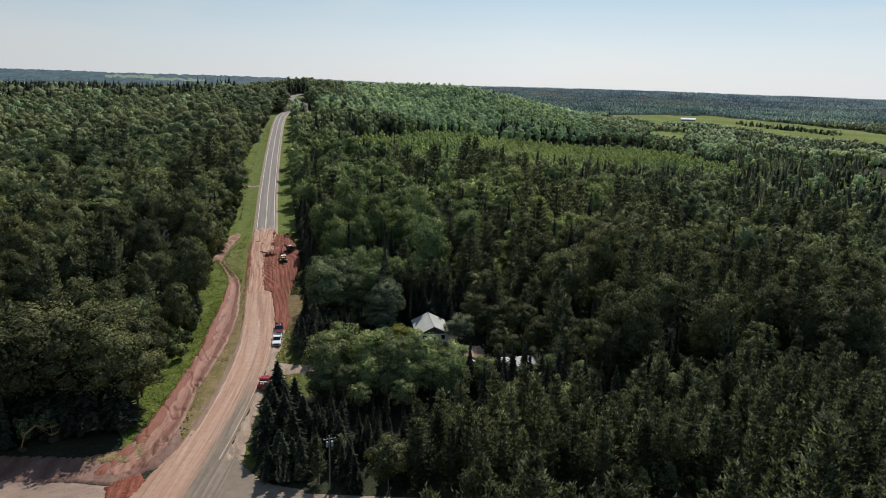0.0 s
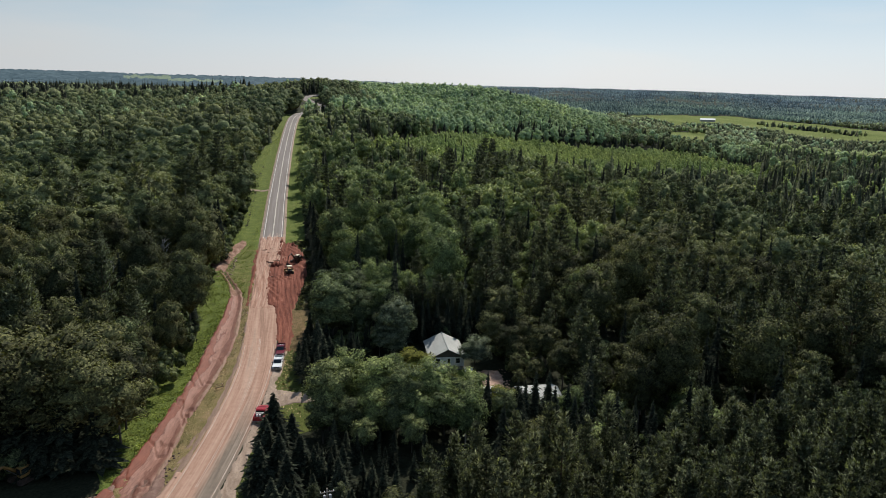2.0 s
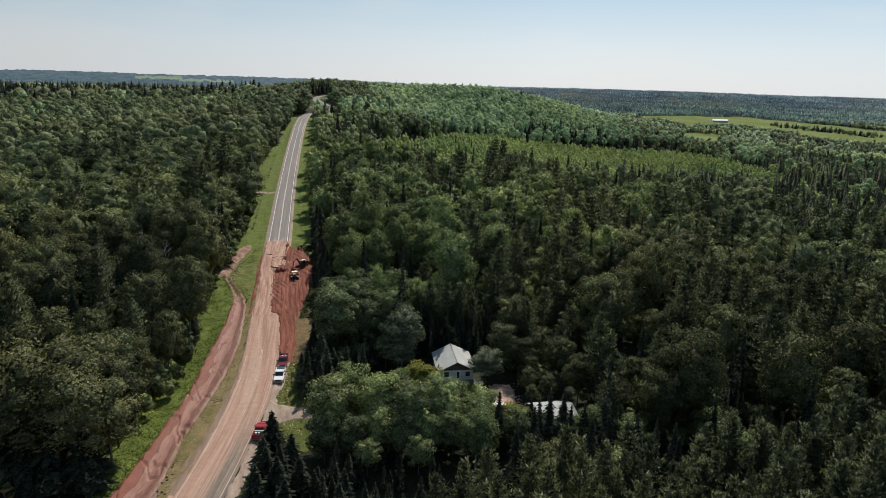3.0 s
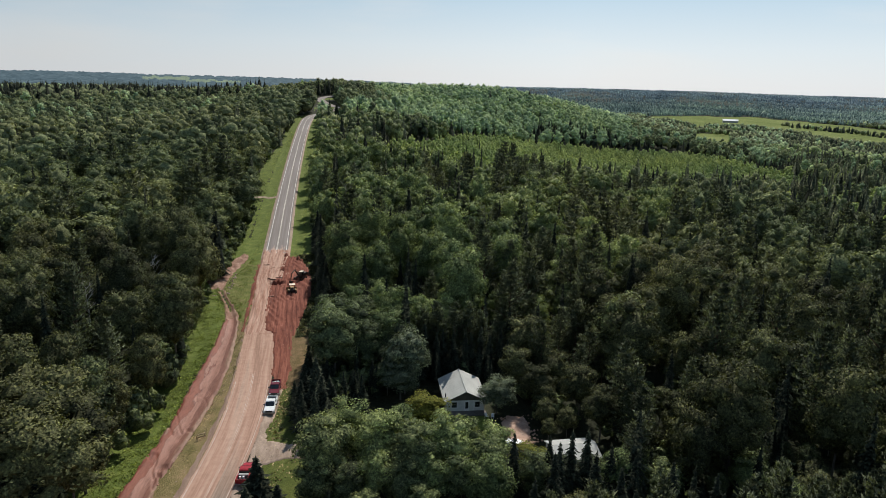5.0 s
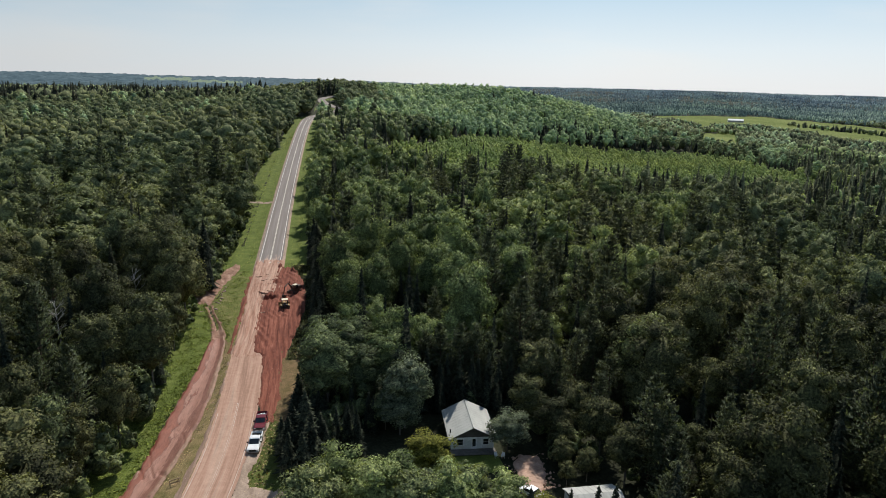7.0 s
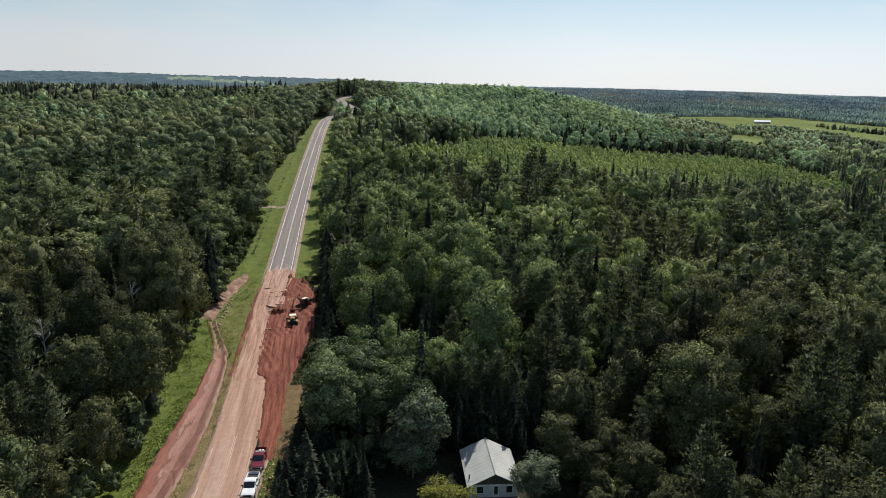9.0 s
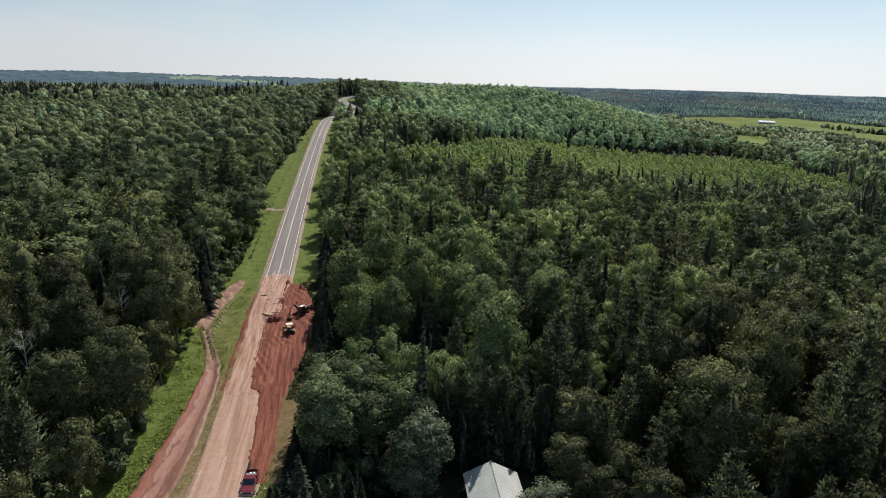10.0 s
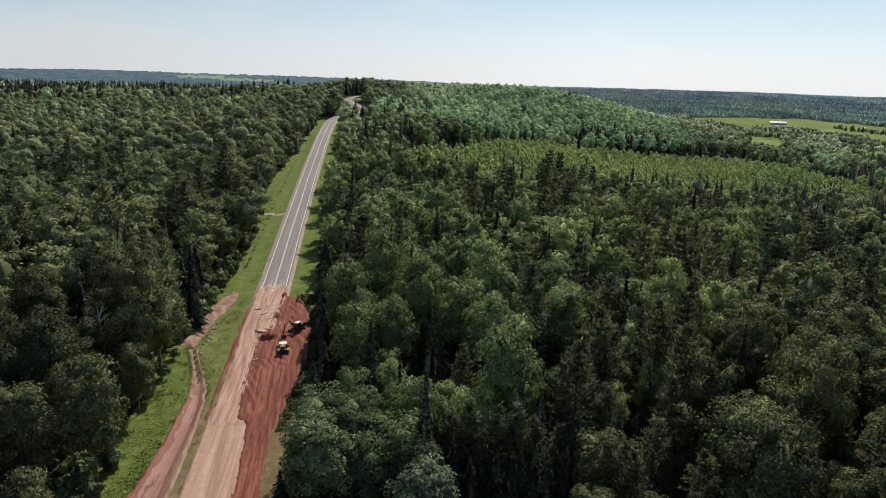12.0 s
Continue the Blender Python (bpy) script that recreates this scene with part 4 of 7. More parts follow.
def pine_crown(seed, h, r, tiers, arms, leaves, size, low=0.3):
    """A pine: open plates of needle tufts on whorled limbs."""
    rng = np.random.default_rng(seed)
    pieces = []
    for k in range(tiers):
        u = k / max(1, tiers - 1)
        z = h * (low + (0.96 - low) * u)
        rr = r * (0.55 + 0.6 * math.sin(math.pi * min(1, 0.25 + 0.75 * u))) * (1 - 0.62 * u ** 2.2)
        for j in range(arms if u < 0.85 else 3):
            a = 2 * math.pi * (j + rng.uniform(-0.35, 0.35)) / arms + k * 0.9
            reach = rr * rng.uniform(0.55, 1.1)
            s = rng.uniform(0.15, 1.0, (leaves, 1))
            c = np.array([math.cos(a), math.sin(a), 0.12 + 0.3 * u]) * reach * s + [0, 0, z] + rng.normal(0, 0.22, (leaves, 3)) * [1.3, 1.3, 0.7] * (0.4 + r / 5)
            way = np.array([math.cos(a), math.sin(a), 0.55 + 0.8 * u])
            pieces.append(needle_tris(rng, c, way, size))
    return join(pieces)


def trunk_mesh(name, h, r, limbs, mat, seed):
    rng = random.Random(seed)
    bm = bmesh.new()
    tube(bm, (0, 0, -0.6), (0, 0, h * 0.5), r, r * 0.7, 6)
    tube(bm, (0, 0, h * 0.5), (0.1, 0, h * 0.95), r * 0.7, r * 0.15, 5)
    for k in range(limbs):
        a, z = k * 2.4 + rng.uniform(-0.4, 0.4), h * rng.uniform(0.3, 0.65)
        q = h * rng.uniform(0.14, 0.22)
        tube(bm, (0, 0, z), (math.cos(a) * q, math.sin(a) * q, z + q * 0.9), r * 0.45, r * 0.12, 4)
    me = bpy.data.meshes.new(name)
    bm.to_mesh(me)
    bm.free()
    me.materials.append(mat)
    return me


class Kind:
    """A kind of tree: detailed crowns for the near ones, plainer ones further off."""

    def __init__(self, name, label, category, leaf, bark, h, lods, trunk_r, limbs):
        self.name, self.label, self.category, self.leaf, self.h = name, label, category, leaf, h
        self.lods = lods
        self.protos = []
        for k, (v, f, nn) in enumerate(lods[0]):
            me = mesh_from("crown", v, f, [leaf], normals=nn)
            self.protos.append((me, trunk_mesh("trunk", h * 0.9, trunk_r, limbs, bark, k)))

    def plant(self, k, m, group):
        crown, trunk = self.protos[k % len(self.protos)]
        ob = new(self.name)
        ob.matrix_basis = m
        for n, me in (("trunk", trunk), ("crown", crown)):
            new(n, me).parent = ob
        return tagged(ob, self.label, self.category, group)


def crowns(make, seeds, *args):
    return [make(s, *args) for s in seeds]


TINY = [(ICO_V * (3.7, 3.7, 6.4) * np.random.default_rng(s).uniform(0.68, 1.25, (12, 1)) + (0, 0, 8.6), ICO_F, unit(ICO_V + (0, 0, 0.2))) for s in (1, 2, 3)]
KINDS = {
    "broad": Kind("broadleaf_tree", "tall broadleaf forest tree with a full green crown", "tree", LEAF, BARK, 16.0, (
        crowns(broad_crown, (1, 2, 3, 4, 18, 19), 17, 4.5, 2.0, 22, 150, 0.24), crowns(broad_crown, (5, 6, 7), 16.5, 4.8, 2.5, 14, 48, 0.40) + crowns(broad_crown, (17,), 18.5, 3.6, 2.5, 13, 46, 0.36),
        crowns(round_crown, (8, 9, 10, 11), 15.0, 4.6, 3.0, 5, 12, 0.5) + crowns(round_crown, (12,), 16.5, 3.4, 2.0, 5, 12, 0.42), TINY), 0.22, 4),
    "aspen": Kind("aspen_tree", "slender young aspen with light green leaves", "tree", ASPEN, BARK, 11.0, (
        crowns(broad_crown, (11, 12), 11, 2.3, 2.5, 9, 50, 0.26), crowns(broad_crown, (13, 14), 11, 2.2, 3.0, 5, 12, 0.5),
        crowns(round_crown, (15, 16, 17), 9, 2.3, 0.5, 3, 9, 0.42), TINY), 0.11, 3),
    "spruce": Kind("spruce_tree", "narrow dark green spruce with a pointed top", "tree", SPRUCE, PINEBARK, 14.0, (
        crowns(spruce_crown, (21, 22, 23), 14, 2.0, 24, 10), crowns(spruce_crown, (24, 25), 14, 2.0, 11, 6),
        crowns(spruce_crown, (26, 27), 13, 2.4, 7, 6), crowns(spruce_crown, (28,), 16, 3.0, 2, 4)), 0.16, 0),
    "pine": Kind("pine_tree", "tall dull-green pine with open layered boughs", "tree", PINE, PINEBARK, 18.0, (
        crowns(pine_crown, (31, 32, 33), 18, 3.1, 15, 6, 30, 0.28), crowns(pine_crown, (34, 35), 19, 3.3, 12, 5, 12, 0.50) + crowns(pine_crown, (36,), 17, 3.8, 10, 5, 12, 0.52),
        crowns(spruce_crown, (36, 37, 39), 17, 3.2, 7, 6), crowns(spruce_crown, (38,), 18, 3.4, 2, 4)), 0.2, 5),
}
# lighter and odder trees that stand out by the house
for key, src, leaf, label in (("yellow", "broad", YELLOW, "yellow-green leafy young tree beside the house"), ("bright", "broad", BRIGHT, "broadleaf tree with a sunlit bright green crown"), ("oak", "broad", OAK, "broadleaf forest tree with an olive green crown"), ("silver", "broad", SILVER, "silvery green round tree beside the house")):
    kd = KINDS[src]
    KINDS[key] = Kind("broadleaf_tree", label, "tree", leaf, BIRCHBARK if key == "bright" else BARK, 16.0, kd.lods, 0.2, 4)


def meadow_edges(az):
    """How far off the hay meadow begins and ends, by direction in degrees to the right of the road."""
    wave = 14 * np.sin(az * 1.9) + 9 * np.sin(az * 4.7 + 1)
    lo = np.interp(az, [26, 28, 29.4, 30.2, 31.5, 33.5, 35, 37, 39, 47, 56], [1960, 2060, 1960, 1720, 1880, 1900, 1800, 1680, 1640, 1380, 1180])
    hi = np.interp(az, [26, 26.6, 29, 34.5, 36.4, 39.2, 47, 56], [1990, 2318, 2428, 2520, 2405, 2300, 1850, 1600])
    return lo + wave, hi + wave


def meadow(x, y):
    az, r = np.degrees(np.arctan2(x - 7, y)), np.hypot(x - 7, y)
    lo, hi = meadow_edges(az)
    hedge = np.abs(r - (lo * 0.55 + hi * 0.45)) < 22
    glade = (az > 29.7) & (az < 32.5) & (r > 900) & (r < 1640 - 60 * np.abs(az - 30.8))
    return glade | (az > 26) & (az < 56) & (r > lo) & (r < hi) & ~(hedge & (az > 36))


def clear(x, y):
    """True where no tree stands: roads, verges, work site, yard, fields."""
    d = x - road_x(y)
    lv = np.interp(y, [52, 60, 100, 112, 120, 132, 150, 180, 195, 210, 238, 289, 327, 361, 415, 433, 447, 522, 640], [13, 40, 40, 36, 27, 18.5, 15.4, 15.2, 17, 16, 15.5, 12.8, 12, 13, 16.5, 18, 13.5, 9.5, 8.5])
    rv = np.interp(y, [52, 60, 100, 112, 130, 150, 176, 200, 250, 288, 330, 361, 422, 513, 620, 650], [12, 18, 18, 9, 11, 13.5, 14.5, 19, 19, 14, 12.5, 13, 13.5, 13.5, 12, 10])
    out = (d > -lv) & (d < rv) & (y < 700)
    side = np.abs(y - (95 - 0.27 * (x + 8))) < 6.5
    yard = (x > 35.5) & (x < 54) & (y > 138) & (y < 163)
    shed = (x > 50) & (x < 64) & (y > 119) & (y < 141)
    drive = (x > 0) & (x < 17) & (np.abs(y - 140) < 4.2)
    ent = (x < 0) & (x > -42) & (np.abs(y - 363) < 4)
    gap = (x > 12) & (x < 37) & (y > 640) & (y < 884)
    return gap | out | side | yard | shed | drive | ent | meadow(x, y)


def seen_from_path(x, y):
    """The wide wedge of country that lies ahead of the walk."""
    a = np.degrees(np.arctan2(x - 10, y))
    b = np.degrees(np.arctan2(x - 20, y - 78))
    return ((a > -22.5 - 14 * (y < 200)) & (a < 48)) | ((b > -27.5) & (b < 43)) | (np.hypot(x - 40, y - 110) < 70)


def scatter(rng, x0, x1, y0, y1, step):
    gx, gy = np.arange(x0, x1, step), np.arange(y0, y1, step)
    x, y = np.meshgrid(gx, gy)
    x = x + rng.uniform(-0.42, 0.42, x.shape) * step
    y = y + rng.uniform(-0.42, 0.42, y.shape) * step
    return x.ravel(), y.ravel()


# young light plantation at the hill's foot, and the dark spruces behind it
YOUNG = [(55, 410), (110, 410), (185, 456), (250, 462), (350, 502), (440, 538), (430, 640), (400, 722), (348, 716), (304, 710), (248, 688), (196, 658), (147, 620), (100, 540), (52, 478)]
DARKSTAND = [(200, 668), (222, 725), (277, 772), (335, 768), (332, 724), (251, 698)]


def species(rng, x, y):
    """Which kind grows where."""
    n = len(x)
    u = rng.uniform(0, 1, n)
    blot = np.array([noise.noise(Vector((a / 45, b / 45, 0.3))) for a, b in zip(x, y)])
    d = x - road_x(y)
    pine = np.where(d > 0, 0.20, 0.12) + 0.55 * blot
    pine = np.where((d > 40) & (y < 330), 0.34 + 0.6 * blot, pine)
    pine = np.where((d > 5) & (d < 75) & (y < 175), 0.12, pine)
    pine = np.where((d > 5) & (d < 105) & (y > 175) & (y < 430), 0.14 + 0.4 * blot, pine)
    pine = np.where((x > 92 + 0.7 * (y - 186)) & (y < 340), 0.36 + 0.6 * blot, pine)
    pine = np.where((x > 58) & (y < 240), 0.26 + 0.4 * blot, pine)
    pine = np.where((d > 34) & (y < 112), 0.85, pine)
    bright = ((blot < -0.12) & (u > 0.3)) | ((d > 5) & (d < 120) & (y > 176) & (y < 470) & (u > 0.4))
    spruce = np.where(d > 0, 0.18, 0.10) - 0.2 * blot + np.where((d > 12) & (y > 180) & (y < 520), 0.10, 0)
    spruce = np.where((x > 58) & (y < 240), 0.26, spruce)
    rim = (d > -48) & (d < -12) & (y > 172) & (y < 290)
    pine, spruce = np.where(rim, 0.22 + 0.4 * blot, pine), np.where(rim, 0.15, spruce)
    home = (x > 40) & (x < 80) & (y > 163) & (y < 200)
    pine, spruce = np.where(home, 0.5, pine), np.where(home, 0.25, spruce)
    away, az = np.hypot(x, y), np.degrees(np.arctan2(x - 7, y))
    young = inside(YOUNG, x + 30 * blot, y + 30 * blot)
    dark = inside(DARKSTAND, x + 20 * blot, y + 20 * blot)
    kind = np.where(u < pine, "pine", np.where(u < pine + spruce, "spruce", "broad"))
    kind = np.where(young, "spruce", kind)
    kind = np.where(dark & ~young, np.where(u < 0.55, "spruce", "broad"), kind)
    olive = (away > 420) & (az > 36) & (u > 0.6)
    kind = np.where(olive & (y < 900), "aspen", kind)
    hill = (y > 560) & ~young & ~dark & (az < 36)
    kind = np.where(hill & (u > 0.13 + 0.3 * blot), "broad", np.where(hill, "spruce", kind))
    firs = (y > 884) & (y < 960) & (x > -190) & (x < 66) & (blot > -0.25)
    kind = np.where(firs & (u < 0.85), "spruce", kind)
    row = (y > 1000) & (y < 1320) & (x < -150) & (blot > -0.05)
    kind = np.where(row & (u < 0.6), "spruce", kind)
    sp = (x > 44) & (x < 96) & (y > 108) & (y < 132)
    kind = np.where((kind == "broad") & bright & (y < 640) & (d > 0) & (x < 85 + 0.7 * (y - 186)), "bright", kind)
    kind = np.where((kind == "broad") & (d < 0) & (u > 0.25 + 0.5 * blot), "oak", kind)
    kind = np.where((kind == "broad") & ((az > 27) & (u > 0.62) & (away > 700) | (az > 25) & (u > 0.48) | (x > 58) & (y < 230) & (u > 0.74)), "oak", kind)
    return np.where(sp & (u < 0.55), "spruce", kind)


